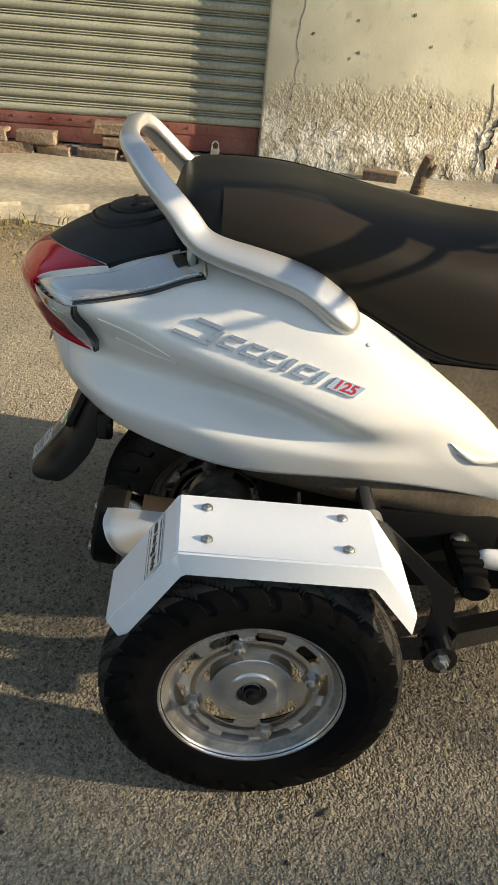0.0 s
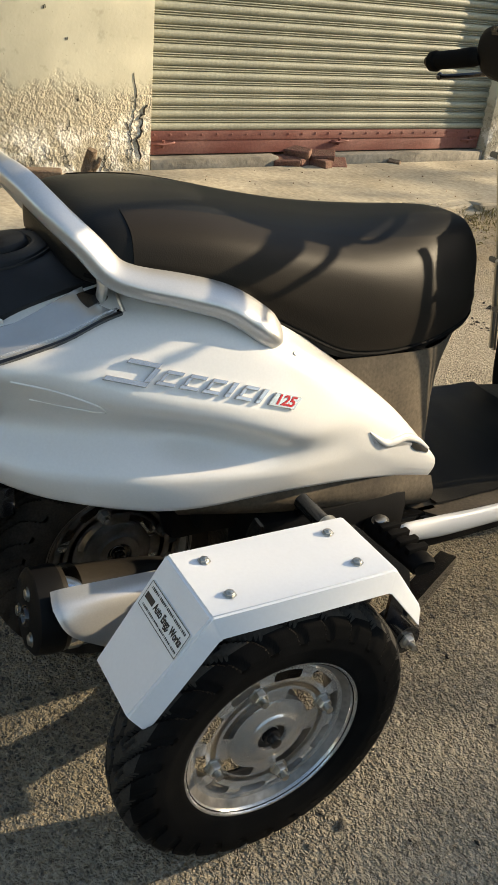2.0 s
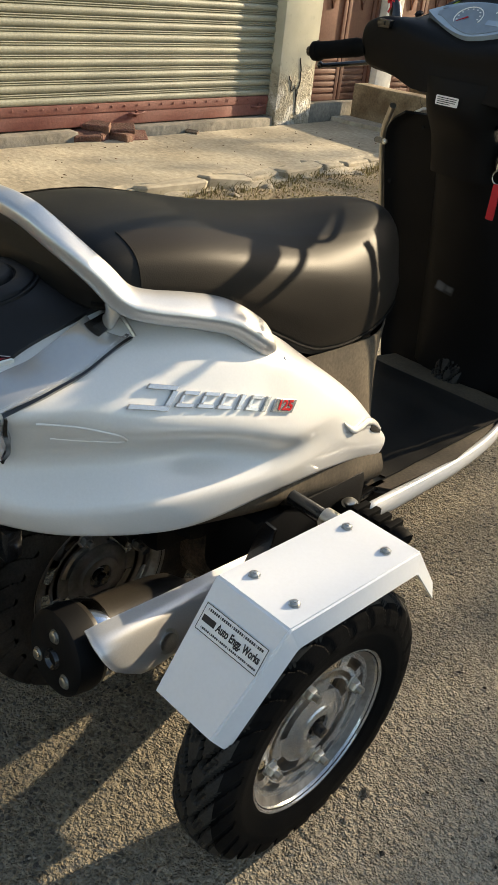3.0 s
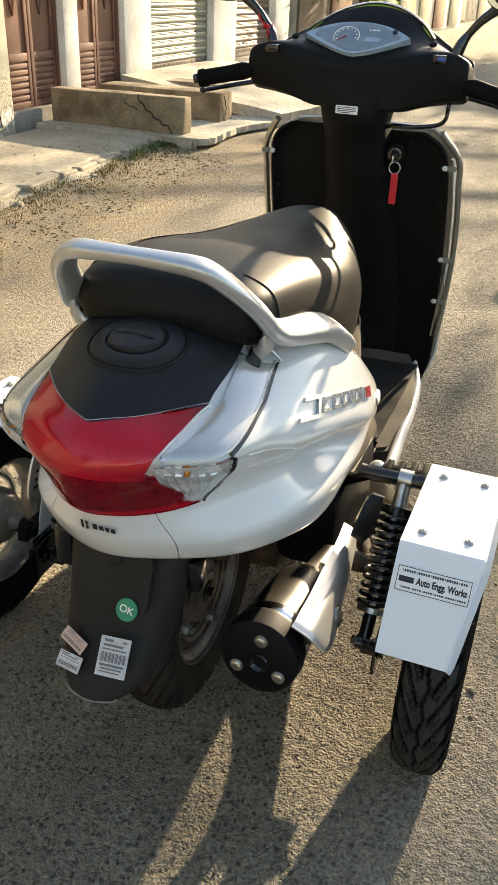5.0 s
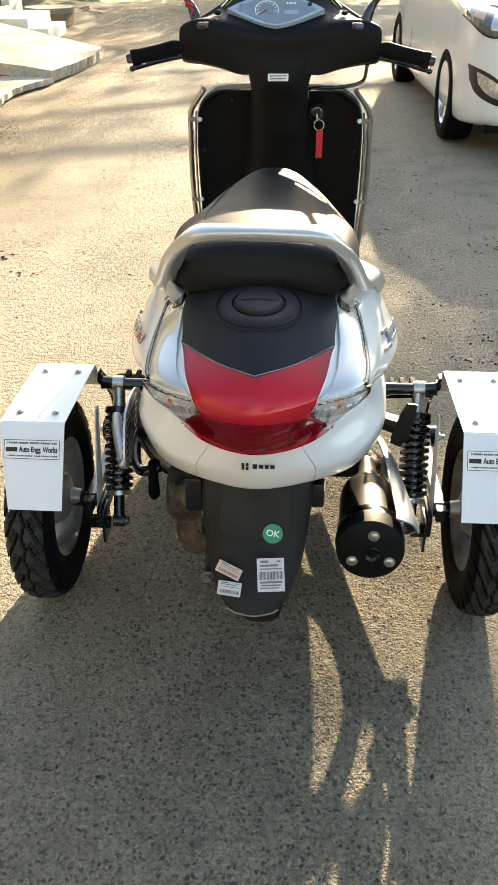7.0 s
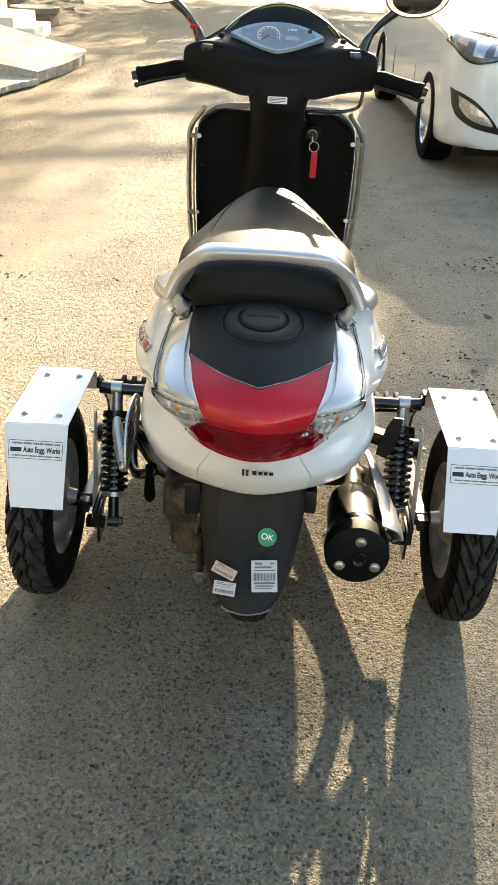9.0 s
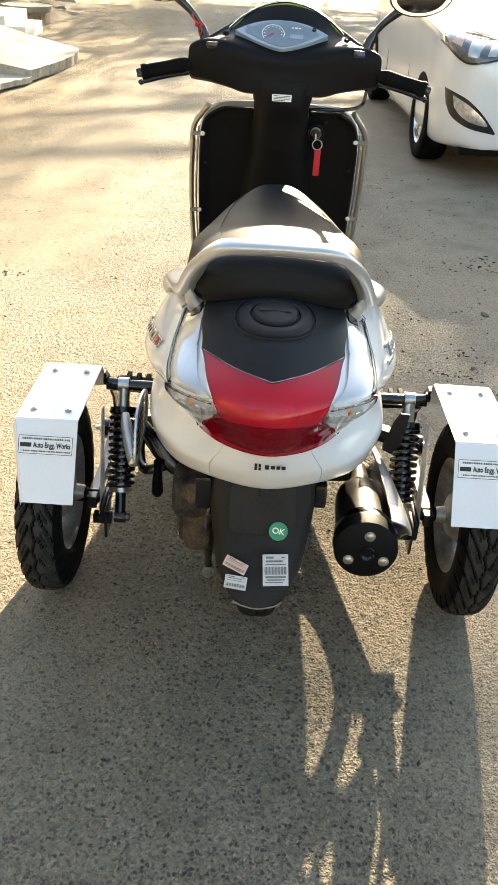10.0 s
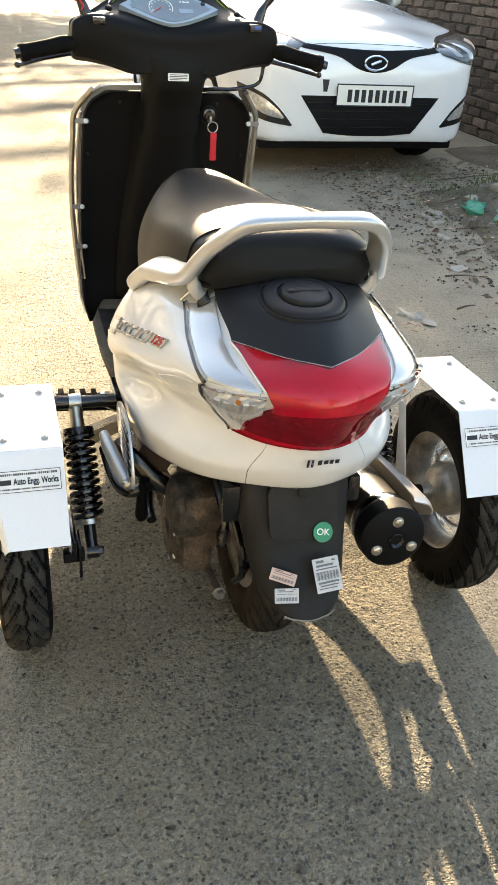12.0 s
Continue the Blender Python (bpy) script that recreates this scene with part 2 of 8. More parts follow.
def road_material():
    """Worn asphalt with stones showing, and tan dust that has blown over it, thicker towards the building."""
    m = bpy.data.materials.new("worn_asphalt")
    m.use_nodes = True
    n, l = m.node_tree.nodes, m.node_tree.links
    b = n["Principled BSDF"]
    geo = n.new("ShaderNodeNewGeometry")
    pos = geo.outputs["Position"]

    def tex(kind, scale, detail=4.0):
        t = n.new(kind)
        t.inputs["Scale"].default_value = scale
        if kind == "ShaderNodeTexNoise":
            t.inputs["Detail"].default_value = detail
        l.new(pos, t.inputs["Vector"])
        return t

    def ranged(sock, a, c, lo, hi):
        r = n.new("ShaderNodeMapRange")
        for k, v in (("From Min", a), ("From Max", c), ("To Min", lo), ("To Max", hi)):
            r.inputs[k].default_value = v
        l.new(sock, r.inputs["Value"])
        return r.outputs["Result"]

    def mixed(fac, one, two, blend="MIX"):
        x = n.new("ShaderNodeMix")
        x.data_type, x.blend_type = "RGBA", blend
        for k, v in (("Factor", fac), ("A", one), ("B", two)):
            if isinstance(v, tuple):
                x.inputs[k].default_value = (*v, 1)
            elif isinstance(v, float):
                x.inputs[k].default_value = v
            else:
                l.new(v, x.inputs[k])
        return x.outputs["Result"]

    def math_(op, a, c):
        x = n.new("ShaderNodeMath")
        x.operation = op
        for i, v in enumerate((a, c)):
            if isinstance(v, float):
                x.inputs[i].default_value = v
            else:
                l.new(v, x.inputs[i])
        return x.outputs["Value"]

    warp = tex("ShaderNodeTexNoise", 60, 3)
    stones = n.new("ShaderNodeTexVoronoi")
    stones.inputs["Scale"].default_value = 185
    add = n.new("ShaderNodeVectorMath")
    add.operation = "MULTIPLY_ADD"
    add.inputs[1].default_value = (0.013, 0.013, 0.013)
    l.new(warp.outputs["Color"], add.inputs[0])
    l.new(pos, add.inputs[2])
    l.new(add.outputs["Vector"], stones.inputs["Vector"])
    chips = n.new("ShaderNodeTexVoronoi")
    chips.inputs["Scale"].default_value = 112
    l.new(add.outputs["Vector"], chips.inputs["Vector"])
    big = tex("ShaderNodeTexNoise", 0.55, 5)
    mid = tex("ShaderNodeTexNoise", 5, 5)
    grit = tex("ShaderNodeTexNoise", 260, 3)
    base = mixed(ranged(mid.outputs["Fac"], 0.35, 0.65, 0, 1), (0.192, 0.166, 0.120), (0.250, 0.217, 0.158))
    # dark and pale chips of stone in the binder
    tint = n.new("ShaderNodeValToRGB")
    r = tint.color_ramp
    r.elements[0].position, r.elements[0].color = 0.0, (0.45, 0.47, 0.52, 1)
    r.elements[1].position, r.elements[1].color = 1.0, (1.55, 1.5, 1.4, 1)
    e = r.elements.new(0.35)
    e.color = (0.95, 0.95, 0.95, 1)
    e = r.elements.new(0.8)
    e.color = (1.1, 1.08, 1.05, 1)
    sep = n.new("ShaderNodeSeparateColor")
    l.new(stones.outputs["Color"], sep.inputs["Color"])
    l.new(sep.outputs[0], tint.inputs["Fac"])
    base = mixed(0.85, base, tint.outputs["Color"], "MULTIPLY")
    sep2 = n.new("ShaderNodeSeparateColor")
    l.new(chips.outputs["Color"], sep2.inputs["Color"])
    darkchip = math_("MULTIPLY", ranged(sep2.outputs[0], 0.80, 0.81, 0, 1), ranged(chips.outputs["Distance"], 0.42, 0.46, 1, 0))
    base = mixed(math_("MULTIPLY", darkchip, 0.88), base, (0.024, 0.026, 0.027))
    palechip = math_("MULTIPLY", ranged(sep2.outputs[0], 0.02, 0.012, 0, 1), ranged(chips.outputs["Distance"], 0.35, 0.41, 1, 0))
    base = mixed(math_("MULTIPLY", palechip, 0.7), base, (0.26, 0.25, 0.23))
    pits = tex("ShaderNodeTexNoise", 105, 2)
    pit = ranged(pits.outputs["Fac"], 0.60, 0.66, 0.0, 1.0)
    # dust
    xyz = n.new("ShaderNodeSeparateXYZ")
    l.new(pos, xyz.inputs[0])
    side = ranged(xyz.outputs[0], -0.85, -0.25, 0.95, 0.0)
    right = ranged(xyz.outputs[0], 0.28, 0.70, 0.0, 0.95)
    far = ranged(xyz.outputs[1], 1.0, 7.0, 0.0, 0.12)
    dust = math_("ADD", math_("ADD", side, right), far)
    dust = math_("MULTIPLY", math_("ADD", dust, 0.12), ranged(big.outputs["Fac"], 0.3, 0.62, 0.62, 1.25))
    dust = math_("MULTIPLY", dust, ranged(mid.outputs["Fac"], 0.3, 0.6, 0.7, 1.1))
    crumb = tex("ShaderNodeTexNoise", 75, 6)
    dustc = mixed(ranged(grit.outputs["Fac"], 0.35, 0.65, 0, 1), (0.305, 0.262, 0.195), (0.455, 0.396, 0.303))
    dustc = mixed(ranged(crumb.outputs["Fac"], 0.55, 0.64, 0.0, 0.45), dustc, (0.085, 0.070, 0.050))
    strawy = math_("MULTIPLY", ranged(xyz.outputs[0], -1.25, -1.9, 0.0, 0.8), ranged(mid.outputs["Fac"], 0.35, 0.6, 0.3, 1.0))
    dustc = mixed(strawy, dustc, (0.34, 0.255, 0.145))
    dry = math_("MULTIPLY", ranged(xyz.outputs[0], 0.5, 1.0, 0.0, 0.55), ranged(mid.outputs["Fac"], 0.3, 0.6, 0.4, 1.0))
    dustc = mixed(dry, dustc, (0.50, 0.405, 0.29))
    base = mixed(ranged(dust, 0.0, 1.0, 0.0, 0.92), base, dustc)
    base = mixed(math_("MULTIPLY", pit, 0.5), base, (0.045, 0.038, 0.028))
    l.new(base, b.inputs["Base Color"])
    b.inputs["Roughness"].default_value = 0.85
    b.inputs["Specular IOR Level"].default_value = 0.35
    bp = n.new("ShaderNodeBump")
    bp.inputs["Strength"].default_value, bp.inputs["Distance"].default_value = 1.0, 0.0072
    h = math_("ADD", ranged(stones.outputs["Distance"], 0.0, 0.6, 1.0, 0.0), math_("MULTIPLY", grit.outputs["Fac"], 0.5))
    h = math_("ADD", h, math_("MULTIPLY", sep.outputs[1], 0.6))
    h = math_("ADD", h, math_("MULTIPLY", mid.outputs["Fac"], 1.5))
    h = math_("ADD", h, math_("MULTIPLY", crumb.outputs["Fac"], 2.2))
    lump = tex("ShaderNodeTexNoise", 36, 3)
    h = math_("ADD", h, math_("MULTIPLY", lump.outputs["Fac"], 2.4))
    h = math_("SUBTRACT", h, math_("MULTIPLY", pit, 0.9))
    l.new(h, bp.inputs["Height"])
    l.new(bp.outputs["Normal"], b.inputs["Normal"])
    return m


ROAD = road_material()


def plaster_material():
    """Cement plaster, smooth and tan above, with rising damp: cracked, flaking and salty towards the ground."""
    m = bpy.data.materials.new("old_cement_plaster")
    m.use_nodes = True
    n, l = m.node_tree.nodes, m.node_tree.links
    b = n["Principled BSDF"]
    pos = n.new("ShaderNodeNewGeometry").outputs["Position"]

    def noise_(scale, detail=6, dist=0.0):
        t = n.new("ShaderNodeTexNoise")
        t.inputs["Scale"].default_value, t.inputs["Detail"].default_value, t.inputs["Distortion"].default_value = scale, detail, dist
        l.new(pos, t.inputs["Vector"])
        return t.outputs["Fac"]

    def ranged(sock, a, c, lo, hi):
        r = n.new("ShaderNodeMapRange")
        for k, v in (("From Min", a), ("From Max", c), ("To Min", lo), ("To Max", hi)):
            r.inputs[k].default_value = v
        l.new(sock, r.inputs["Value"])
        return r.outputs["Result"]

    def mixed(fac, one, two):
        x = n.new("ShaderNodeMix")
        x.data_type = "RGBA"
        for k, v in (("Factor", fac), ("A", one), ("B", two)):
            if isinstance(v, tuple):
                x.inputs[k].default_value = (*v, 1)
            else:
                l.new(v, x.inputs[k])
        return x.outputs["Result"]

    def math_(op, a, c):
        x = n.new("ShaderNodeMath")
        x.operation = op
        for i, v in enumerate((a, c)):
            if isinstance(v, float):
                x.inputs[i].default_value = v
            else:
                l.new(v, x.inputs[i])
        return x.outputs["Value"]

    xyz = n.new("ShaderNodeSeparateXYZ")
    l.new(pos, xyz.inputs[0])
    z = xyz.outputs[2]
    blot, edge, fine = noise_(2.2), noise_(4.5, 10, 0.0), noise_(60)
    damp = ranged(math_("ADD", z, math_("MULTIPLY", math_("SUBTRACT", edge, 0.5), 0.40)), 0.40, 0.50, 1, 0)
    salt = ranged(math_("ADD", z, math_("MULTIPLY", math_("SUBTRACT", edge, 0.5), 0.5)), 0.20, 0.34, 1, 0)
    base = mixed(ranged(blot, 0.35, 0.65, 0, 1), (0.52, 0.495, 0.385), (0.38, 0.36, 0.275))
    base = mixed(ranged(noise_(14, 10), 0.60, 0.72, 0, 0.6), base, (0.30, 0.28, 0.21))
    base = mixed(ranged(noise_(90, 3), 0.70, 0.76, 0, 0.7), base, (0.14, 0.12, 0.09))
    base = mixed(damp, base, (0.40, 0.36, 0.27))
    base = mixed(math_("MULTIPLY", salt, ranged(noise_(9, 8), 0.46, 0.56, 0, 1)), base, (0.70, 0.67, 0.59))
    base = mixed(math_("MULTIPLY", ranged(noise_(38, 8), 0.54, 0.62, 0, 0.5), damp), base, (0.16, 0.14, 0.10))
    l.new(base, b.inputs["Base Color"])
    b.inputs["Roughness"].default_value = 0.92
    crack = n.new("ShaderNodeTexVoronoi")
    crack.feature = "DISTANCE_TO_EDGE"
    crack.inputs["Scale"].default_value = 8
    wv = n.new("ShaderNodeVectorMath")
    wv.operation = "MULTIPLY_ADD"
    wv.inputs[1].default_value = (0.09, 0.09, 0.09)
    wn_ = n.new("ShaderNodeTexNoise")
    wn_.inputs["Scale"].default_value = 9
    l.new(pos, wn_.inputs["Vector"])
    l.new(wn_.outputs["Color"], wv.inputs[0])
    l.new(pos, wv.inputs[2])
    l.new(wv.outputs["Vector"], crack.inputs["Vector"])
    rough_h = math_("ADD", math_("ADD", math_("MULTIPLY", noise_(26, 12, 0.1), 1.6), math_("MULTIPLY", noise_(75, 8), 1.1)), ranged(crack.outputs["Distance"], 0.0, 0.05, 0.0, 0.12))
    h = math_("ADD", math_("MULTIPLY", math_("SUBTRACT", rough_h, 1.75), damp), math_("MULTIPLY", fine, 0.05))
    h = math_("ADD", h, math_("MULTIPLY", blot, 0.35))
    bp = n.new("ShaderNodeBump")
    bp.inputs["Strength"].default_value, bp.inputs["Distance"].default_value = 1.0, 0.012
    l.new(h, bp.inputs["Height"])
    l.new(bp.outputs["Normal"], b.inputs["Normal"])
    return m


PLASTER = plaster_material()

# ---- mesh helpers ----
def part(name, bm, material, parent=None, label="", sharp=40, smooth=True):
    """Links a bmesh, or (verts, faces), as one mesh object under a thing or a part."""
    me = bpy.data.meshes.new(name)
    if isinstance(bm, tuple):
        me.from_pydata([tuple(map(float, v)) for v in bm[0]], [], bm[1])
    else:
        bmesh.ops.recalc_face_normals(bm, faces=bm.faces)
        bm.to_mesh(me)
        bm.free()
    me.materials.append(material)
    if smooth:
        me.polygons.foreach_set("use_smooth", [True] * len(me.polygons))
        me.set_sharp_from_angle(angle=radians(sharp))
    ob = new(name, me)
    if parent:
        ob.parent = parent
    if label:
        ob["label"] = label
    return ob


def thing(name, label, category, at=(0, 0, 0), group="", kind=""):
    ob = new(name)
    ob.location = at
    ob.empty_display_size = 0.1
    bpy.context.view_layer.update()
    return tagged(ob, label, category, group, kind)


def box(bm, lo, hi, bevel=0.0, m=None, seg=2):
    r = bmesh.ops.create_cube(bm, size=1.0)
    vs = r["verts"]
    c = [(a + b) / 2 for a, b in zip(lo, hi)]
    s = [abs(b - a) for a, b in zip(lo, hi)]
    for v in vs:
        v.co = Vector((v.co.x * s[0] + c[0], v.co.y * s[1] + c[1], v.co.z * s[2] + c[2]))
    if bevel:
        es = list({e for v in vs for e in v.link_edges})
        out = bmesh.ops.bevel(bm, geom=es, offset=bevel, segments=seg, affect="EDGES", profile=0.6)
        vs = list({v for f in out["faces"] for v in f.verts} | {v for v in vs if v.is_valid})
    if m:
        for v in vs:
            v.co = m @ v.co
    return vs


def boxes(*items):
    bm = bmesh.new()
    for it in items:
        box(bm, *it)
    return bm


def spline(points, n):
    """n points along a smooth curve through the given ones."""
    p = np.array(points, float)
    k = len(p)
    ext = np.vstack([2 * p[0] - p[1], p, 2 * p[-1] - p[-2]])
    out = []
    for s in np.linspace(0, k - 1, n):
        i = min(int(s), k - 2)
        t = s - i
        a, b, c, d = ext[i:i + 4]
        out.append(0.5 * (2 * b + (c - a) * t + (2 * a - 5 * b + 4 * c - d) * t * t + (3 * b - a - 3 * c + d) * t ** 3))
    return np.array(out)


def tube(points, radius, sides=12, n=None, flat=1.0, up=(0, 0, 1), caps=True, twist=0.0):
    """A tube along a curve. radius: one number, or one for each point given; flat: width across over height."""
    p = spline(points, n) if n else np.array(points, float)
    r = np.full(len(p), radius, float) if np.isscalar(radius) else np.interp(np.linspace(0, 1, len(p)), np.linspace(0, 1, len(radius)), radius)
    tan = np.gradient(p, axis=0)
    tan /= np.linalg.norm(tan, axis=1)[:, None] + 1e-12
    verts, faces = [], []
    ref = np.array(up, float)
    for i in range(len(p)):
        s = np.cross(tan[i], ref)
        if np.linalg.norm(s) < 1e-3:
            s = np.cross(tan[i], (1.0, 0.1, 0.0))
        s /= np.linalg.norm(s)
        u = np.cross(s, tan[i])
        for k in range(sides):
            a = 2 * math.pi * k / sides + twist
            verts.append(p[i] + r[i] * (s * math.cos(a) * flat + u * math.sin(a)))
    for i in range(len(p) - 1):
        for k in range(sides):
            a, b = i * sides + k, i * sides + (k + 1) % sides
            faces.append((a, a + sides, b + sides, b))
    if caps:
        faces.append(tuple(range(sides)))
        faces.append(tuple(reversed(range((len(p) - 1) * sides, len(p) * sides))))
    return verts, faces


def joined(*meshes):
    verts, faces = [], []
    for v, f in meshes:
        o = len(verts)
        verts.extend(v)
        faces.extend(tuple(i + o for i in q) for q in f)
    return verts, faces


def lathe(profile, centre, axis="x", n=48, close=False):
    """Turns (radius, along) points round an axis."""
    verts, faces = [], []
    k = len(profile)
    for i in range(n):
        a = 2 * math.pi * i / n
        for r, d in profile:
            c, s = r * math.cos(a), r * math.sin(a)
            v = {"x": (d, c, s), "y": (c, d, s), "z": (c, s, d)}[axis]
            verts.append([q + w for q, w in zip(v, centre)])
    for i in range(n):
        j = (i + 1) % n
        for q in range(k if close else k - 1):
            w = (q + 1) % k
            faces.append((i * k + q, i * k + w, j * k + w, j * k + q))
    return verts, faces


def bolt(at, way, r=0.008, h=0.007, dome=False):
    """A hexagon head with a washer and a chamfer, pointing along way."""
    q = Vector(way).to_track_quat("Z", "Y").to_matrix().to_4x4()
    m = Matrix.Translation(at) @ q
    prof = [(r * 1.35, 0), (r * 1.35, h * 0.18), (r, h * 0.2), (r, h * 0.8), (r * 0.82, h), (0.0005, h)]
    verts, faces = lathe(prof, (0, 0, 0), "z", 24 if dome else 6)
    return [tuple(m @ Vector(v)) for v in verts], faces


def sheet(net, nu, nv, thick=0.0):
    """A smooth surface through a net of points (rows of equal length), given some thickness."""
    rows = np.array([spline(r, nu) for r in net])
    g = np.array([spline(rows[:, i], nv) for i in range(nu)]).transpose(1, 0, 2)
    return grid_mesh(g, thick)


def grid_mesh(g, thick=0.0):
    nv, nu = g.shape[:2]
    idx = lambda i, j: i * nu + j
    verts = g.reshape(-1, 3)
    faces = [(idx(i, j), idx(i, j + 1), idx(i + 1, j + 1), idx(i + 1, j)) for i in range(nv - 1) for j in range(nu - 1)]
    if thick:
        du, dv = np.gradient(g, axis=1), np.gradient(g, axis=0)
        nn = np.cross(du, dv)
        nn /= np.linalg.norm(nn, axis=2)[..., None] + 1e-9
        back = (g - nn * thick).reshape(-1, 3)
        o = len(verts)
        verts = np.vstack([verts, back])
        faces += [tuple(reversed([q + o for q in f])) for f in faces]
        rim = [idx(0, j) for j in range(nu)] + [idx(i, nu - 1) for i in range(1, nv)] + \
              [idx(nv - 1, j) for j in range(nu - 2, -1, -1)] + [idx(i, 0) for i in range(nv - 2, 0, -1)]
        for a, b in zip(rim, rim[1:] + rim[:1]):
            faces.append((b, a, a + o, b + o))
    return [tuple(v) for v in verts], faces


def outward(mesh):
    """The same mesh as a bmesh, its normals facing out."""
    bm = bmesh.new()
    vs = [bm.verts.new(v) for v in mesh[0]]
    for f in mesh[1]:
        try:
            bm.faces.new([vs[i] for i in f])
        except ValueError:
            pass
    return bm


def lettering(text, size, m, material, parent, thick=0.0005, label="", name="lettering", bold=0.012):
    """Raised letters as a mesh, in the plane of m (x along the line, y up)."""
    cu = bpy.data.curves.new("text", "FONT")
    cu.body, cu.size, cu.extrude, cu.align_x, cu.align_y = text, size, thick, "CENTER", "CENTER"
    cu.offset = size * bold
    tmp = new("text", cu)
    me = bpy.data.meshes.new_from_object(tmp.evaluated_get(bpy.context.evaluated_depsgraph_get()))
    bpy.data.objects.remove(tmp)
    me.transform(m)
    me.materials.clear()
    me.materials.append(material)
    ob = new(name, me)
    ob.parent = parent
    if label:
        ob["label"] = label
    return ob


def plane_frame(origin, along, normal):
    """A pose whose x runs along, z along the normal."""
    x = Vector(along).normalized()
    z = Vector(normal).normalized()
    y = z.cross(x).normalized()
    x = y.cross(z)
    m = Matrix((x, y, z)).transposed().to_4x4()
    return Matrix.Translation(origin) @ m


def plate(w, h, t, m, corner=0.0):
    """A thin plate in the plane of m, with rounded corners."""
    bm = bmesh.new()
    pts = []
    if corner:
        for cx, cy, a0 in ((w / 2 - corner, h / 2 - corner, 0), (-w / 2 + corner, h / 2 - corner, 90), (-w / 2 + corner, -h / 2 + corner, 180), (w / 2 - corner, -h / 2 + corner, 270)):
            for k in range(5):
                a = radians(a0 + 22.5 * k)
                pts.append((cx + corner * math.cos(a), cy + corner * math.sin(a)))
    else:
        pts = [(w / 2, h / 2), (-w / 2, h / 2), (-w / 2, -h / 2), (w / 2, -h / 2)]
    top = [bm.verts.new(m @ Vector((x, y, t))) for x, y in pts]
    low = [bm.verts.new(m @ Vector((x, y, 0))) for x, y in pts]
    bm.faces.new(top)
    bm.faces.new(list(reversed(low)))
    k = len(pts)
    for i in range(k):
        bm.faces.new((low[i], low[(i + 1) % k], top[(i + 1) % k], top[i]))
    return bm


def bars(rects, m, t=0.0006):
    """Printed bars: (x, y, w, h) in the plane of m."""
    bm = bmesh.new()
    for x, y, w, h in rects:
        q = [bm.verts.new(m @ Vector((x + a * w / 2, y + b * h / 2, t))) for a, b in ((1, 1), (-1, 1), (-1, -1), (1, -1))]
        bm.faces.new(q)
    return bm

# ---- the scooter ----
scooter = thing("scooter", "white scooter with black seat and outrigger wheels, parked on asphalt", "scooter")

# the painted tail: rows run from the tail's middle round to the front of the body, top to bottom
SHELL = np.array([
    [(0, -.100, .752), (.060, -.098, .751), (.105, -.080, .744), (.128, -.020, .742), (.142, .060, .728), (.150, .150, .685), (.150, .240, .612), (.152, .350, .528), (.158, .448, .432)],
    [(0, -.238, .744), (.062, -.214, .739), (.118, -.165, .728), (.150, -.085, .718), (.172, .030, .712), (.185, .130, .672), (.175, .240, .608), (.175, .352, .526), (.178, .452, .430)],
    [(0, -.338, .696), (.062, -.302, .696), (.122, -.240, .695), (.172, -.130, .695), (.203, .010, .688), (.218, .130, .650), (.203, .245, .595), (.196, .358, .518), (.189, .458, .425)],
    [(0, -.376, .656), (.090, -.348, .661), (.166, -.289, .658), (.204, -.150, .657), (.230, .000, .642), (.240, .130, .610), (.226, .255, .562), (.211, .370, .492), (.197, .466, .415)],
    [(0, -.368, .610), (.092, -.312, .610), (.143, -.268, .611), (.215, -.147, .614), (.250, -.002, .586), (.259, .130, .548), (.237, .260, .530), (.217, .378, .465), (.200, .474, .403)],
    [(0, -.352, .571), (.066, -.318, .567), (.116, -.256, .562), (.181, -.131, .560), (.194, .000, .534), (.239, .132, .506), (.236, .258, .490), (.216, .382, .432), (.201, .476, .390)],
    [(0, -.340, .515), (.088, -.308, .511), (.166, -.236, .500), (.222, -.124, .494), (.240, .000, .484), (.245, .130, .468), (.231, .268, .456), (.213, .382, .411), (.200, .473, .378)],
    [(0, -.322, .478), (.086, -.292, .475), (.162, -.216, .457), (.214, -.104, .440), (.232, -.010, .431), (.231, .130, .427), (.221, .268, .413), (.206, .380, .390), (.197, .468, .366)],
    [(0, -.296, .470), (.076, -.270, .468), (.147, -.202, .451), (.198, -.098, .434), (.216, -.008, .426), (.215, .130, .422), (.205, .268, .408), (.190, .378, .385), (.182, .462, .362)],
])


def full_shell():
    left = SHELL[:, :0:-1].copy()
    left[..., 0] *= -1
    return np.concatenate([left, SHELL], axis=1)          # 17 columns; the tail's middle is column 8


NET = full_shell()


def catmull(t):
    t2, t3 = t * t, t * t * t
    return np.array([-.5 * t3 + t2 - .5 * t, 1.5 * t3 - 2.5 * t2 + 1, -1.5 * t3 + 2 * t2 + .5 * t, .5 * t3 - .5 * t2])


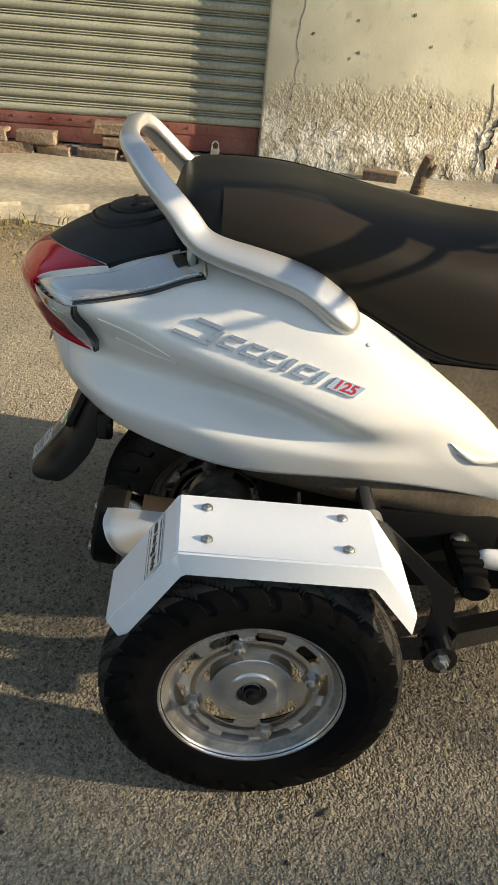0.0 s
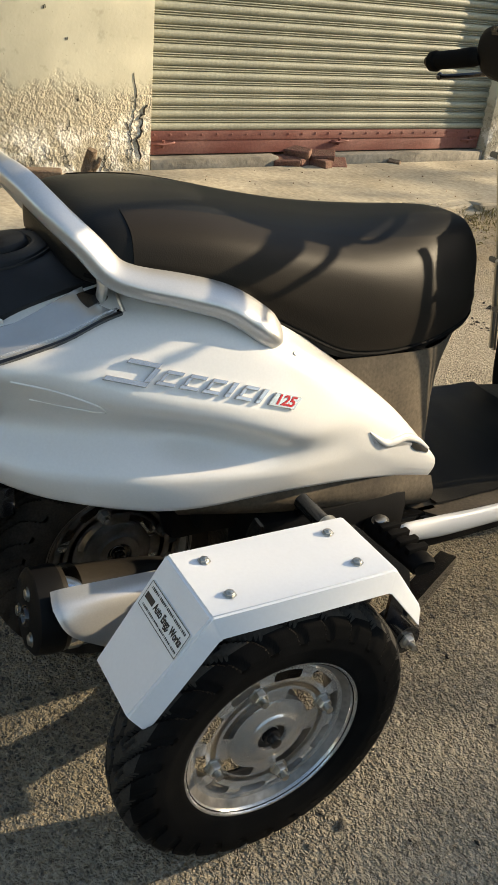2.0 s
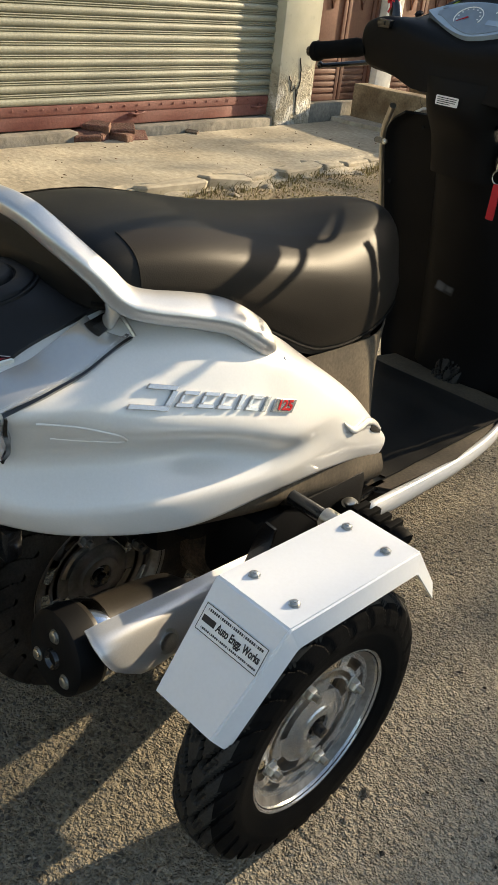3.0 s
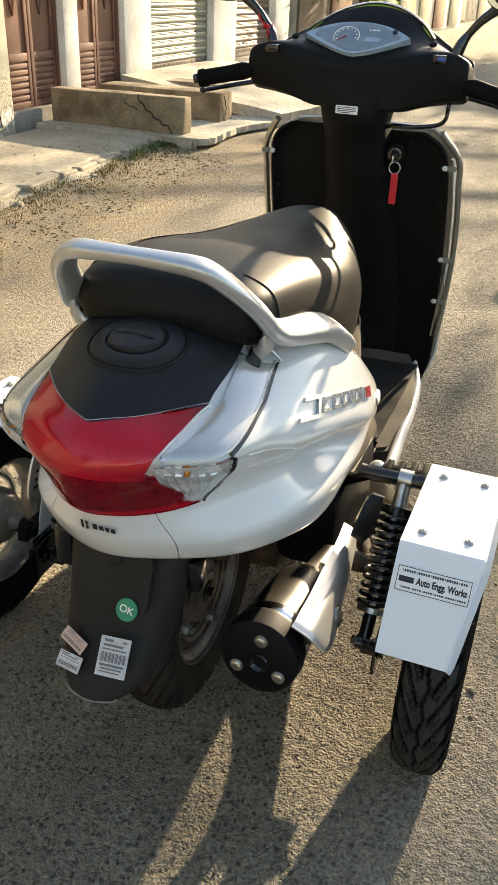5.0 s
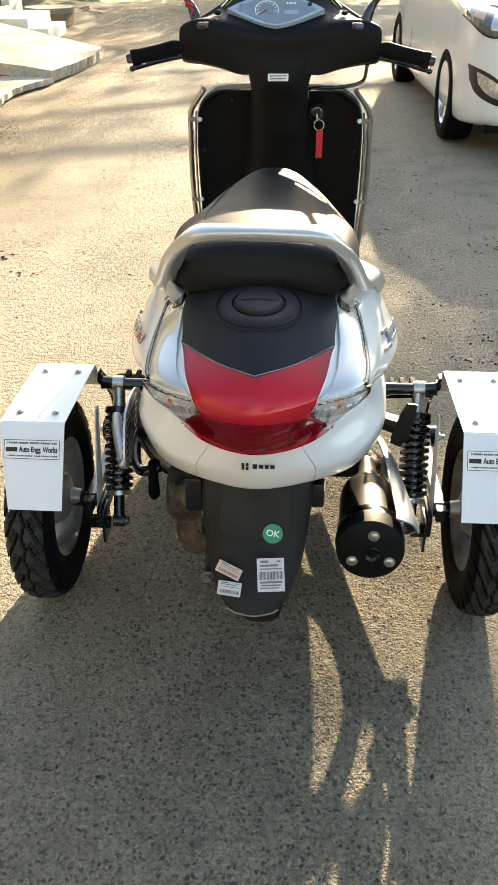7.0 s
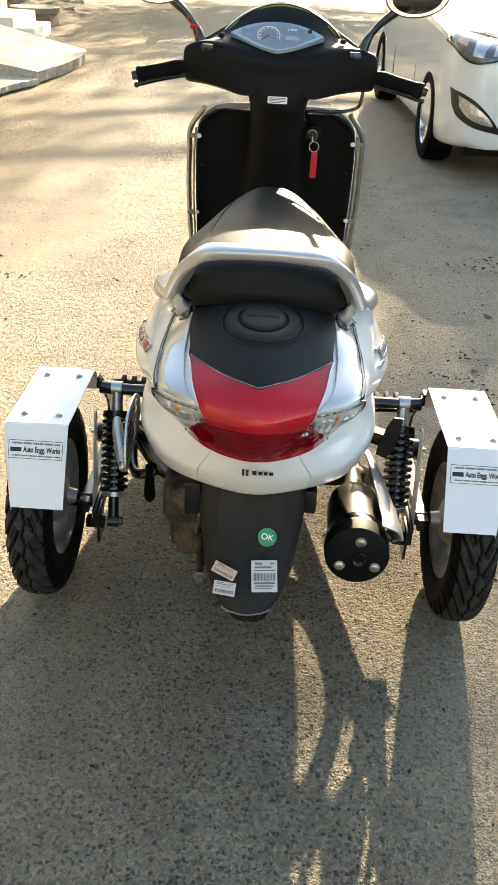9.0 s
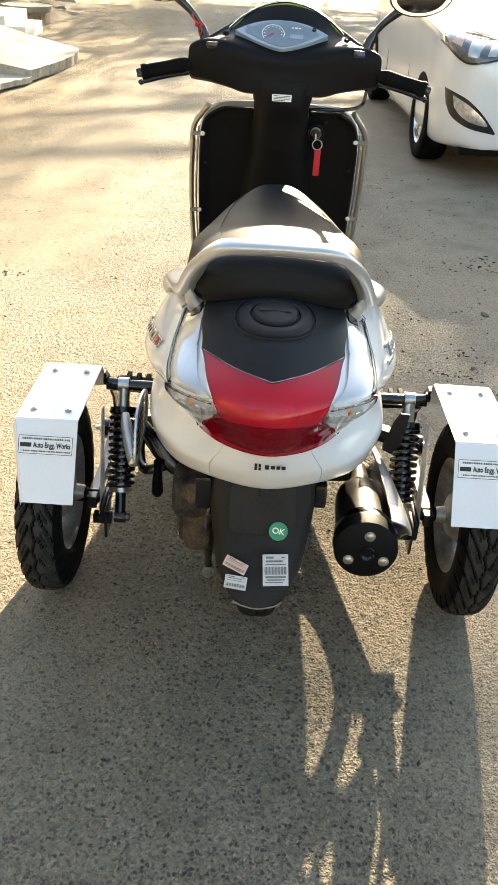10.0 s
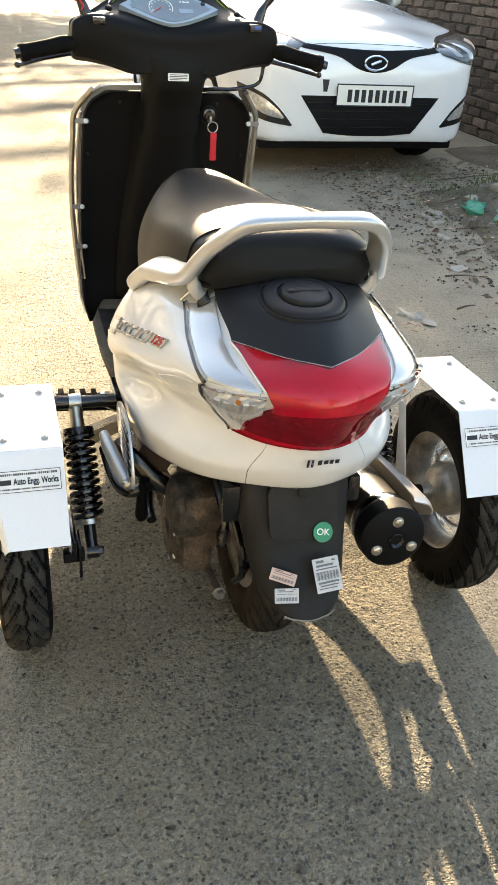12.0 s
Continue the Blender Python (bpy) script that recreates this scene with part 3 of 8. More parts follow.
def on_shell(u, v):
    """The point of the painted tail at u (-8 left front .. 8 right front) and v (0 top .. 8 bottom)."""
    U, V = np.clip(u + 8, 0, 16), np.clip(v, 0, 8)
    i, j = min(int(V), 7), min(int(U), 15)
    a, b = catmull(V - i), catmull(U - j)
    if i >= 6:                                  # the lower edge is folded, not rounded
        w = 1.0 if i == 7 else .6
        a = a * (1 - w) + np.array([0, 1 - (V - i), V - i, 0]) * w
    r = [min(max(i + k, 0), 8) for k in (-1, 0, 1, 2)]
    c = [min(max(j + k, 0), 16) for k in (-1, 0, 1, 2)]
    return np.einsum("a,b,abk->k", a, b, NET[np.ix_(r, c)])


def shell_normal(u, v):
    e = 0.03
    du = on_shell(u + e, v) - on_shell(u - e, v)
    dv = on_shell(u, v + e) - on_shell(u, v - e)
    n = np.cross(dv, du)
    return n / (np.linalg.norm(n) + 1e-9)


UV = [(u, v) for u in np.linspace(-8, 8, 321) for v in np.linspace(0, 8, 201)]
UVP = np.array([on_shell(*q) for q in UV])


def nearest_uv(p):
    q = np.array(UV[int(((UVP - np.array(p)) ** 2).sum(1).argmin())])
    step, best = .025, float(((on_shell(*q) - p) ** 2).sum())
    while step > .0008:
        for d in ((step, 0), (-step, 0), (0, step), (0, -step)):
            c = float(((on_shell(*(q + d)) - p) ** 2).sum())
            if c < best:
                q, best = q + d, c
                break
        else:
            step /= 2
    return q


def shell_patch(one, two, off, nu=24, nv=10, puff=0.0, between=()):
    """A panel on the tail between two lines (and through those between), standing off by so much, a little domed."""
    lines = [spline([nearest_uv(p) for p in ln], nu) for ln in (one, *between, two)]
    uv = np.array([spline([ln[j] for ln in lines], nv) for j in range(nu)]).transpose(1, 0, 2)
    g, base = np.zeros((nv, nu, 3)), np.zeros((nv, nu, 3))
    for i in range(nv):
        for j in range(nu):
            p, n_ = on_shell(*uv[i, j]), shell_normal(*uv[i, j])
            dome = puff * (math.sin(math.pi * i / (nv - 1)) * math.sin(math.pi * j / (nu - 1))) ** 0.5
            g[i, j], base[i, j] = p + n_ * (off + dome), p - n_ * 0.002
    me, low = grid_mesh(g), grid_mesh(base)
    o = len(me[0])
    faces = list(me[1])
    rim = list(range(nu)) + [i * nu + nu - 1 for i in range(1, nv)] + [(nv - 1) * nu + j for j in range(nu - 2, -1, -1)] + [i * nu for i in range(nv - 2, 0, -1)]
    for p, q in zip(rim, rim[1:] + rim[:1]):
        faces.append((p, q, q + o, p + o))
    return outward((me[0] + low[0], faces))


def shell_zone(u0, u1, v0, v1, nu, nv, thick=0.003):
    g = np.array([[on_shell(u, v) for u in np.linspace(u0, u1, nu)] for v in np.linspace(v0, v1, nv)])
    return outward(grid_mesh(g, -thick))


SEAM = 1.12
part("side_panel", shell_zone(SEAM + .012, 8, 0, 8, 72, 56), WHITE, scooter, "white painted side panel", sharp=60)
part("side_panel", shell_zone(-8, -SEAM - .012, 0, 8, 72, 56), WHITE, scooter, "white painted side panel", sharp=60)
part("tail_panel", shell_zone(-SEAM, SEAM, 0, 8, 26, 56), WHITE, scooter, "white painted tail panel", sharp=60)

# tail lamp, its clear corners and the black deck
def both(pts):
    """A line over the tail from its right half (the middle last)."""
    return [(-x, y, z) for x, y, z in pts] + [(x, y, z) for x, y, z in reversed(pts[:-1])]


L0 = both([(.119, -.245, .701), (.062, -.303, .694), (.02, -.331, .690), (0, -.341, .688)])
L1 = both([(.089, -.348, .662), (.05, -.362, .660), (0, -.375, .657)])
L2 = both([(.085, -.326, .635), (.05, -.350, .622), (0, -.369, .616)])
L3 = both([(.110, -.261, .566), (.060, -.321, .566), (0, -.354, .573)])
lamp = part("tail_lamp", shell_patch(L0, L3, .010, 40, 26, .005, (L1, L2)), REDLENS, scooter, "glossy red tail lamp lens", sharp=60)
lamp.visible_shadow = False
IN0 = [(x * .96, y, z - .002) for x, y, z in L0]
IN3 = [(x * .96, y, z + .004) for x, y, z in L3]
part("lamp_reflector", shell_patch(IN0, IN3, .0022, 40, 26, 0, (L1, L2)), LAMPSILVER, lamp, "silver reflector behind the red lens", sharp=60)
part("brake_window", shell_patch(both([(.078, -.330, .640), (.04, -.358, .640), (0, -.372, .638)]), both([(.096, -.284, .582), (.05, -.330, .576), (0, -.357, .581)]), .0052, 30, 12, .001), LAMPGREY, lamp, "darker brake light window", sharp=60)
for k in range(3):
    z_ = .630 - .014 * k
    part("reflector_rib", shell_patch([(-.074, -.332 + .01 * k, z_), (0, -.360 + .009 * k, z_ - .008), (.074, -.332 + .01 * k, z_)], [(-.074, -.332 + .01 * k, z_ - .004), (0, -.360 + .009 * k, z_ - .012), (.074, -.332 + .01 * k, z_ - .004)], .0075, 24, 3), LAMPGREY, lamp, "stepped rib inside the lamp")
part("bulb_holder", outward(lathe([(.001, -.004), (.010, -.004), (.013, 0), (.016, .010)], (.0, -.366, .660), "y", 20)), LAMPGREY, lamp, "bulb seat inside the lamp")
for s in (1, -1):
    m_ = lambda pts: [(s * x, y, z) for x, y, z in pts]
    part("light_strip", shell_patch(m_([(.120, -.245, .701), (.106, -.300, .683), (.090, -.347, .663)]), m_([(.1235, -.243, .701), (.1095, -.297, .684), (.0935, -.345, .664)]), .0078, 12, 3), PAPER, lamp, "pale lamp edge strip")
    edge = [nearest_uv(p) for p in spline([q for q in L0 if q[0] * s >= 0], 16)]
    part("light_strip", outward(tube([on_shell(*p) + shell_normal(*p) * .0095 for p in edge], .0009, 6, 20)), LAMPGREY, lamp, "dull lamp edge strip")
    q = part("corner_reflector", shell_patch(m_([(.122, -.140, .738), (.134, -.215, .712), (.130, -.262, .698), (.096, -.346, .663)]),
                                             m_([(.158, -.105, .708), (.168, -.165, .690), (.173, -.225, .676), (.166, -.287, .661)]), .005, 26, 10, puff=.002), REFLECTOR, scooter, "silvered corner panel under a clear cover", sharp=60)
    part("dark_seam", shell_patch(m_([(.158, -.102, .709), (.169, -.165, .691), (.174, -.225, .677), (.168, -.287, .661)]),
                                  m_([(.161, -.099, .7075), (.1715, -.164, .689), (.1765, -.224, .6745), (.1705, -.287, .6575)]), .0065, 22, 3), SHINYBLACK, q, "dark sealing edge")
    part("pale_rim", shell_patch(m_([(.154, -.106, .711), (.165, -.165, .693), (.170, -.225, .679), (.164, -.287, .663)]),
                                 m_([(.157, -.103, .7095), (.168, -.165, .6915), (.173, -.225, .6775), (.167, -.287, .6615)]), .0085, 22, 3, .0006), CLEAR, q, "clear rim of the lens cover").visible_shadow = False
    part("upper_fitting", shell_patch(m_([(.127, -.118, .735), (.140, -.112, .724)]), m_([(.130, -.150, .728), (.146, -.140, .714)]), .0075, 8, 6), SHINYBLACK, q, "dark fitting under the cover")
    sig = (m_([(.091, -.346, .658), (.130, -.322, .657), (.166, -.288, .655)]), m_([(.086, -.324, .634), (.094, -.299, .598), (.113, -.259, .568)]))
    q2 = part("turn_signal", shell_patch(*sig, .010, 16, 10, puff=.005), CLEAR, scooter, "clear faceted turn signal lens", sharp=60)
    q2.visible_shadow = False
    bowl = shell_patch(*sig, .002, 12, 8)
    rf = random.Random(61)
    for v in bowl.verts:
        v.co += Vector((rf.uniform(-1, 1), rf.uniform(-1, 1), rf.uniform(-1, 1))) * .0013
    part("reflector_bowl", bowl, FACETS, q2, "faceted silver reflector", smooth=False)
    for k in range(5):
        w0, w1 = k / 5 + .03, (k + 1) / 5 - .05
        ln = lambda w: [(.099 + .052 * w, -.338 + .044 * w, .648), (.097 + .042 * w, -.320 + .040 * w, .624 + .006 * w), (.098 + .030 * w, -.302 + .030 * w, .598 + .006 * w)]
        part("facet", shell_patch(m_(ln(w0)), m_(ln(w1)), .0045, 5, 3, puff=.002), FACETS, q2, "faceted silver reflector", smooth=False)
    # no bulb shows here; this amber one is added for a gold glint
    bl = nearest_uv((s * .124, -.322, .650))
    part("bulb", outward(lathe([(.0006, -.004), (.003, -.003), (.004, 0), (.003, .004)], tuple(on_shell(*bl) + shell_normal(*bl) * .004), "y", 14)), AMBER, q2, "amber bulb")
    part("lens_edge", shell_patch(m_([(.169, -.286, .656), (.145, -.270, .612), (.128, -.262, .588), (.112, -.259, .567)]), m_([(.172, -.283, .656), (.149, -.266, .611), (.131, -.258, .585), (.114, -.256, .563)]), .0105, 20, 3), SHINYBLACK, q2, "dark lens edge")

deck = part("tail_deck", shell_patch([(-.118, -.105, .748), (-.06, -.112, .760), (0, -.114, .762), (.06, -.112, .760), (.118, -.105, .748)],
                                     L0, .010, 41, 20, puff=.003), DECKBLACK, scooter, "matt black deck behind the seat", sharp=60)
q_ = nearest_uv((0, -.212, .746))
LID = plane_frame(on_shell(*q_) + shell_normal(*q_) * .0118, (1, 0, 0), shell_normal(*q_) + np.array((0, -.13, .0))) @ Matrix.Scale(.98, 4)


def moved(mesh, m):
    return [tuple(m @ Vector(v)) for v in mesh[0]], mesh[1]


# the lid follows the curve of the deck: height over its plane as a smooth function of the place
inv_lid = LID.inverted()
near = np.array([tuple(inv_lid @ v.co) for v in list(deck.data.vertices)[:820]])
near = near[(np.hypot(near[:, 0], near[:, 1]) < .088) & (abs(near[:, 2]) < .02)]


def terms(x, y):
    return np.array([x ** a * y ** b for a in range(4) for b in range(4 - a)])


bend = np.linalg.lstsq(terms(near[:, 0], near[:, 1]).T, near[:, 2], rcond=None)[0]


def on_deck(mesh):
    return [tuple(LID @ Vector((x, y, z + float(terms(x, y) @ bend)))) for x, y, z in mesh[0]], mesh[1]


cap = part("fuel_lid", on_deck(lathe([(.001, .0085), (.034, .0085), (.0375, .0078), (.0395, .0050), (.0400, .0008), (.0425, .0006), (.0440, .0036), (.047, .0046), (.062, .0044), (.0650, .0034), (.0660, .0008), (.0690, .0008), (.0698, .0032), (.0715, .0030), (.0728, -.002)], (0, 0, 0), "z", 64)), DECKBLACK, scooter, "round black fuel lid")
# blacker rings in the shallow grooves paint in the shade of deeper ones
for r0, r1 in ((.0401, .0424), (.0661, .0689)):
    part("lid_groove", on_deck(lathe([(r0, .0010), (r1, .0010)], (0, 0, 0), "z", 64)), PLASTIC, cap, "blacker ring painted for the groove's shade")
lid_top = LID @ Matrix.Translation((0, 0, float(bend[0]) + .0088))
part("emblem", bars([(-.024 + .0115 * k, 0, .009, .008 if k != 2 else .006) for k in range(5)], lid_top), MUDBLACK, cap, "faint raised emblem")

# seat
def seat_mesh():
    st = [  # y, half width, top, bottom, crown drop at the shoulder
        (-.1575, .003, .776, .774, .0005), (-.157, .050, .783, .765, .005), (-.153, .095, .792, .755, .010), (-.143, .128, .815, .747, .016), (-.118, .146, .830, .742, .021), (-.06, .158, .835, .735, .026), (.02, .168, .832, .715, .030),
        (.10, .173, .820, .682, .034), (.18, .173, .806, .642, .039), (.26, .171, .795, .604, .046), (.34, .165, .789, .590, .056), (.42, .152, .787, .588, .066),
        (.49, .132, .787, .590, .078), (.545, .110, .784, .594, .085), (.590, .086, .772, .598, .085), (.617, .060, .738, .604, .07), (.628, .034, .695, .612, .05)]
    rings = []
    for y, w, zt, zb, dr in st:
        half = [(0, zt), (.30 * w, zt - .03 * dr), (.58 * w, zt - .22 * dr), (.80 * w, zt - .62 * dr), (.94 * w, zt - 1.25 * dr), (1.0 * w, zt - .5 * (zt - zb) - .4 * dr),
                (.995 * w, zb + min(.035, .28 * (zt - zb))), (.97 * w, zb + min(.008, .08 * (zt - zb))), (.90 * w, zb), (.4 * w, zb - .004), (0, zb - .004)]
        full = [(x, y, z) for x, z in half] + [(-x, y, z) for x, z in half[-2:0:-1]]
        rings.append(full)
    n = len(rings[0])
    closed = [r + [r[0]] for r in rings]
    g = np.array([spline(r, 81)[:-1] for r in closed])
    g = np.array([spline(g[:, k], 56) for k in range(80)]).transpose(1, 0, 2)
    verts = [tuple(v) for v in g.reshape(-1, 3)]
    faces = [(i * 80 + k, i * 80 + (k + 1) % 80, (i + 1) * 80 + (k + 1) % 80, (i + 1) * 80 + k) for i in range(55) for k in range(80)]
    faces += [tuple(reversed(range(55 * 80, 56 * 80)))]
    bm = outward((verts, faces))
    bmesh.ops.remove_doubles(bm, verts=[v for v in bm.verts if v.co.y < -.1572], dist=.006)
    return bm, g


bm_, SEATG = seat_mesh()
seat = part("seat", bm_, VINYL, scooter, "black dimpled vinyl dual seat", sharp=70)
part("edge_trim", joined(*[tube([tuple(SEATG[i, k]) for i in range(11, 52)], .0030, 6) for k in (27, 53)]), RUBBER, seat, "black edge trim")

# woven side inserts of the seat
def insert(ks):
    rows = SEATG[16:51][:, ks]
    du, dv = np.gradient(rows, axis=0), np.gradient(rows, axis=1)
    n = np.cross(du, dv)
    n /= np.linalg.norm(n, axis=2)[..., None] + 1e-9
    n *= np.sign((n[..., 0] * rows[..., 0]).mean())
    return outward(grid_mesh(rows + n * .0012, .0008))


part("side_insert", insert(list(range(9, 27))), WEAVE, seat, "woven brown-black side insert", sharp=60)
part("side_insert", insert(list(range(71, 53, -1))), WEAVE, seat, "woven brown-black side insert", sharp=60)

# grab rail
def rail_mesh():
    half = [(.203, .120, .664), (.199, .092, .690), (.188, .040, .722), (.177, -.025, .741), (.166, -.080, .753), (.157, -.113, .766), (.147, -.142, .797), (.129, -.180, .835), (.104, -.206, .863), (.082, -.217, .872), (.055, -.221, .8745)]
    pts = half + [(0, -.223, .876)] + [(-x, y, z) for x, y, z in reversed(half)]
    p = spline(pts, 110)
    r = np.interp(np.linspace(0, 1, 110), [0, .012, .04, .12, .3, .5, .7, .88, .96, .988, 1], [.008, .021, .029, .028, .0195, .0125, .0195, .028, .029, .021, .008])
    tan = np.gradient(p, axis=0)
    tan /= np.linalg.norm(tan, axis=1)[:, None]
    verts, faces, S = [], [], 28
    for i in range(110):
        out = np.array((p[i][0] * 1.2, (p[i][1] + .02) * .7, .55))
        out -= tan[i] * (out @ tan[i])
        out /= np.linalg.norm(out)
        sd = np.cross(tan[i], out)
        for k in range(S):
            a = 2 * math.pi * k / S
            ca, sa = math.cos(a), math.sin(a)
            verts.append(p[i] + r[i] * ((.56 + .16 * math.sin(math.pi * i / 109) ** 6) * out * math.copysign(abs(ca) ** .6, ca) + 1.0 * sd * math.copysign(abs(sa) ** .6, sa)))
    for i in range(109):
        for k in range(S):
            a, b = i * S + k, i * S + (k + 1) % S
            faces.append((a, a + S, b + S, b))
    faces += [tuple(range(S)), tuple(reversed(range(109 * S, 110 * S)))]
    return outward((verts, faces))


rail = part("grab_rail", rail_mesh(), SILVER, scooter, "satin silver pillion grab rail", sharp=60)
for s in (1, -1):
    part("bracket", outward(tube([(s * .154, -.120, .768), (s * .152, -.123, .748), (s * .140, -.121, .730), (s * .115, -.116, .724), (s * .085, -.112, .722)], [.012, .0115, .011, .010, .007], 12, 20, flat=.6)), SILVER, rail, "silver rail bracket")
    part("cable_clip", outward(tube([(s * .128, -.106, .752), (s * .150, -.104, .735), (s * .168, -.100, .716)], .0028, 6)), STEEL, scooter, "thin wire hook")

# pressed outline in the hollow of each side panel
for s in (1, -1):
    q = [nearest_uv((s * x, y, z)) for x, y, z in ((.178, -.250, .644), (.195, -.205, .630), (.208, -.158, .614), (.210, -.143, .603), (.209, -.140, .584), (.200, -.180, .588), (.185, -.235, .600))]
    part("pressed_outline", outward(tube([on_shell(*p) - shell_normal(*p) * .0003 for p in q], .0018, 8, 40)), WHITE, scooter)

# badges: plain slanted shapes for the model mark, and the number
def slanted(bm, fr, x0, x1, y0, y1, th=.0045, lean=.62):
    """A leaning bar with a small chamfer, in the plane of fr."""
    ring = []
    for z, c in ((0, 0), (th * .75, 0), (th, .0006)):
        ring.append([bm.verts.new(fr @ Vector((x + lean * y, y, z))) for x, y in ((x0 + c, y0 + c), (x1 - c, y0 + c), (x1 - c, y1 - c), (x0 + c, y1 - c))])
    for a, b in zip(ring, ring[1:]):
        for k in range(4):
            bm.faces.new((a[k], a[(k + 1) % 4], b[(k + 1) % 4], b[k]))
    bm.faces.new(ring[2])


def badge_frame(side, w):
    """A frame on the painted side panel, w of the way along the badge line."""
    w = w if side > 0 else 1 - w
    at = [nearest_uv((side * (.214 + .034 * q - .012 * q * q), -.142 + .262 * q, .666 - .0805 * q)) for q in (w - .03 * side, w, w + .03 * side)]
    n = shell_normal(*at[1])
    return plane_frame(on_shell(*at[1]) + n * .0003, on_shell(*at[2]) - on_shell(*at[0]), n)


def badge(side):
    for k, (w, c) in enumerate(zip([.056, .026, .026, .024, .008, .024, .008], [.026, .072, .103, .132, .155, .178, .200])):
        fr = badge_frame(side, (c + .012) / .262)
        h = .034 if k == 0 else .022
        t = .0055 if k else .0068
        bm = bmesh.new()
        slanted(bm, fr, -w / 2, w / 2, -h / 2, -h / 2 + t)
        if w > .01:
            slanted(bm, fr, -w / 2 + (.010 if k == 0 else .003), w / 2 - (.004 if k == 0 else 0), h / 2 - t, h / 2)
            slanted(bm, fr, (w / 2 - t * 1.25) if k == 0 else -w / 2 + .002, w / 2 if k == 0 else -w / 2 + .002 + t, -h / 2 + t, h / 2 - t)
        else:
            slanted(bm, fr, -w / 2, w / 2, -h / 2 + t, h / 2)
        part("badge", bm, BADGE, scooter, "silver model badge shape", smooth=False)
    fr = badge_frame(side, .950)
    bm = bmesh.new()
    slanted(bm, fr, -.023, .023, -.0095, .0095, .004)
    nb = part("number_badge", bm, BADGE, scooter, "small silver number badge", smooth=False)
    lettering("125", .0205, fr @ Matrix(((1.15, .45, 0, 0), (0, 1, 0, 0), (0, 0, 1, .0042), (0, 0, 0, 1))), REDBADGE, nb, .0005, "red number 125", bold=.03)


badge(1)
badge(-1)
# tail emblem: plain shapes
fr = plane_frame(on_shell(.08, 5.55) + shell_normal(0, 5.55) * .0015, (1, 0, 0), shell_normal(0, 5.55))
for bar_ in ((-.024, 0, .004, .015), (-.017, .0035, .004, .007), (-.017, -.0045, .004, .007), (-.005, 0, .007, .010), (.005, 0, .007, .008), (.014, 0, .006, .008), (.023, 0, .007, .008)):
    part("emblem_mark", bars([bar_], fr), INK, scooter, "small black emblem mark")

# lower body, floor and front
for s in (1, -1):
    rows = [[(s * x, y, z) for x, y, z in r] for r in (
        [(.196, -.030, .424), (.206, .060, .420), (.210, .160, .418), (.209, .280, .410), (.203, .390, .388), (.196, .476, .366)],
        [(.190, -.020, .405), (.203, .065, .398), (.212, .165, .388), (.214, .285, .372), (.210, .392, .350), (.203, .482, .335)],
        [(.172, -.005, .385), (.184, .075, .375), (.192, .170, .360), (.196, .285, .340), (.196, .392, .322), (.193, .484, .308)],
        [(.150, .000, .378), (.160, .080, .368), (.168, .175, .352), (.172, .285, .332), (.172, .392, .314), (.170, .480, .300)])]
    part("lower_panel", outward(sheet(rows, 30, 14, .003)), DUSTYBROWN, scooter, "dust-caked black plastic lower panel", sharp=60)
    # air slot in the side panel
    p = [nearest_uv((s * x, y, z)) for x, y, z in ((.222, .286, .505), (.221, .305, .490), (.219, .330, .474), (.216, .352, .472), (.212, .380, .470), (.206, .418, .452), (.201, .452, .428))]
    line = [on_shell(*q) + shell_normal(*q) * .001 for q in p]
    part("air_slot_lip", outward(tube(line, [.001, .004, .006, .0075, .0075, .006, .003], 12, 34, flat=.8)), WHITE, scooter, "white ridge over an air slot")
    # grey strip laid on the panel: the ridge's shade put in as colour
    lo_ = [(s * .221, .302, .481), (s * .217, .334, .464), (s * .213, .362, .460), (s * .208, .398, .450), (s * .203, .432, .430)]
    hi_ = [(s * .221, .299, .486), (s * .218, .331, .470), (s * .214, .360, .466), (s * .207, .405, .459), (s * .202, .445, .437)]
    part("slot_shadow_gap", shell_patch(lo_, hi_, .0008, 20, 3), SILVER, scooter, "grey strip painted as shade under the ridge")
    lo_ = [(s * .2085, .398, .447), (s * .206, .415, .436), (s * .202, .445, .422)]
    hi_ = [(s * .208, .400, .459), (s * .205, .425, .449), (s * .201, .452, .429)]
    part("air_slot", shell_patch(lo_, hi_, .0016, 12, 4), PLASTIC, scooter, "dark air slot")
    q = nearest_uv((s * .219, .140, .652))
    part("panel_screw", outward(bolt(on_shell(*q) - shell_normal(*q) * .001, shell_normal(*q), .003, .003, True)), STEEL, scooter)

core = bmesh.new()
box(core, (-.145, .05, .30), (.145, .47, .60), .03)
box(core, (-.12, -.26, .46), (.12, .10, .70), .04)
part("inner_body", core, PLASTIC, scooter, "black inner body below the seat")
# panel below the seat's nose
rows = [[(-.168, .25, .604), (-.148, .46, .592), (-.075, .575, .594), (0, .590, .594), (.075, .575, .594), (.148, .46, .592), (.168, .25, .604)],
        [(-.174, .27, .55), (-.156, .455, .535), (-.075, .548, .53), (0, .558, .53), (.075, .548, .53), (.156, .455, .535), (.174, .27, .55)],
        [(-.176, .36, .43), (-.156, .482, .42), (-.07, .52, .41), (0, .525, .41), (.07, .52, .41), (.156, .482, .42), (.176, .36, .43)],
        [(-.176, .47, .30), (-.15, .502, .30), (-.07, .52, .30), (0, .522, .30), (.07, .52, .30), (.15, .502, .30), (.176, .47, .30)]]
part("front_seat_panel", outward(sheet(rows, 30, 16, .003)), DUSTYBROWN, scooter, "dusty black panel below the seat nose", sharp=60)

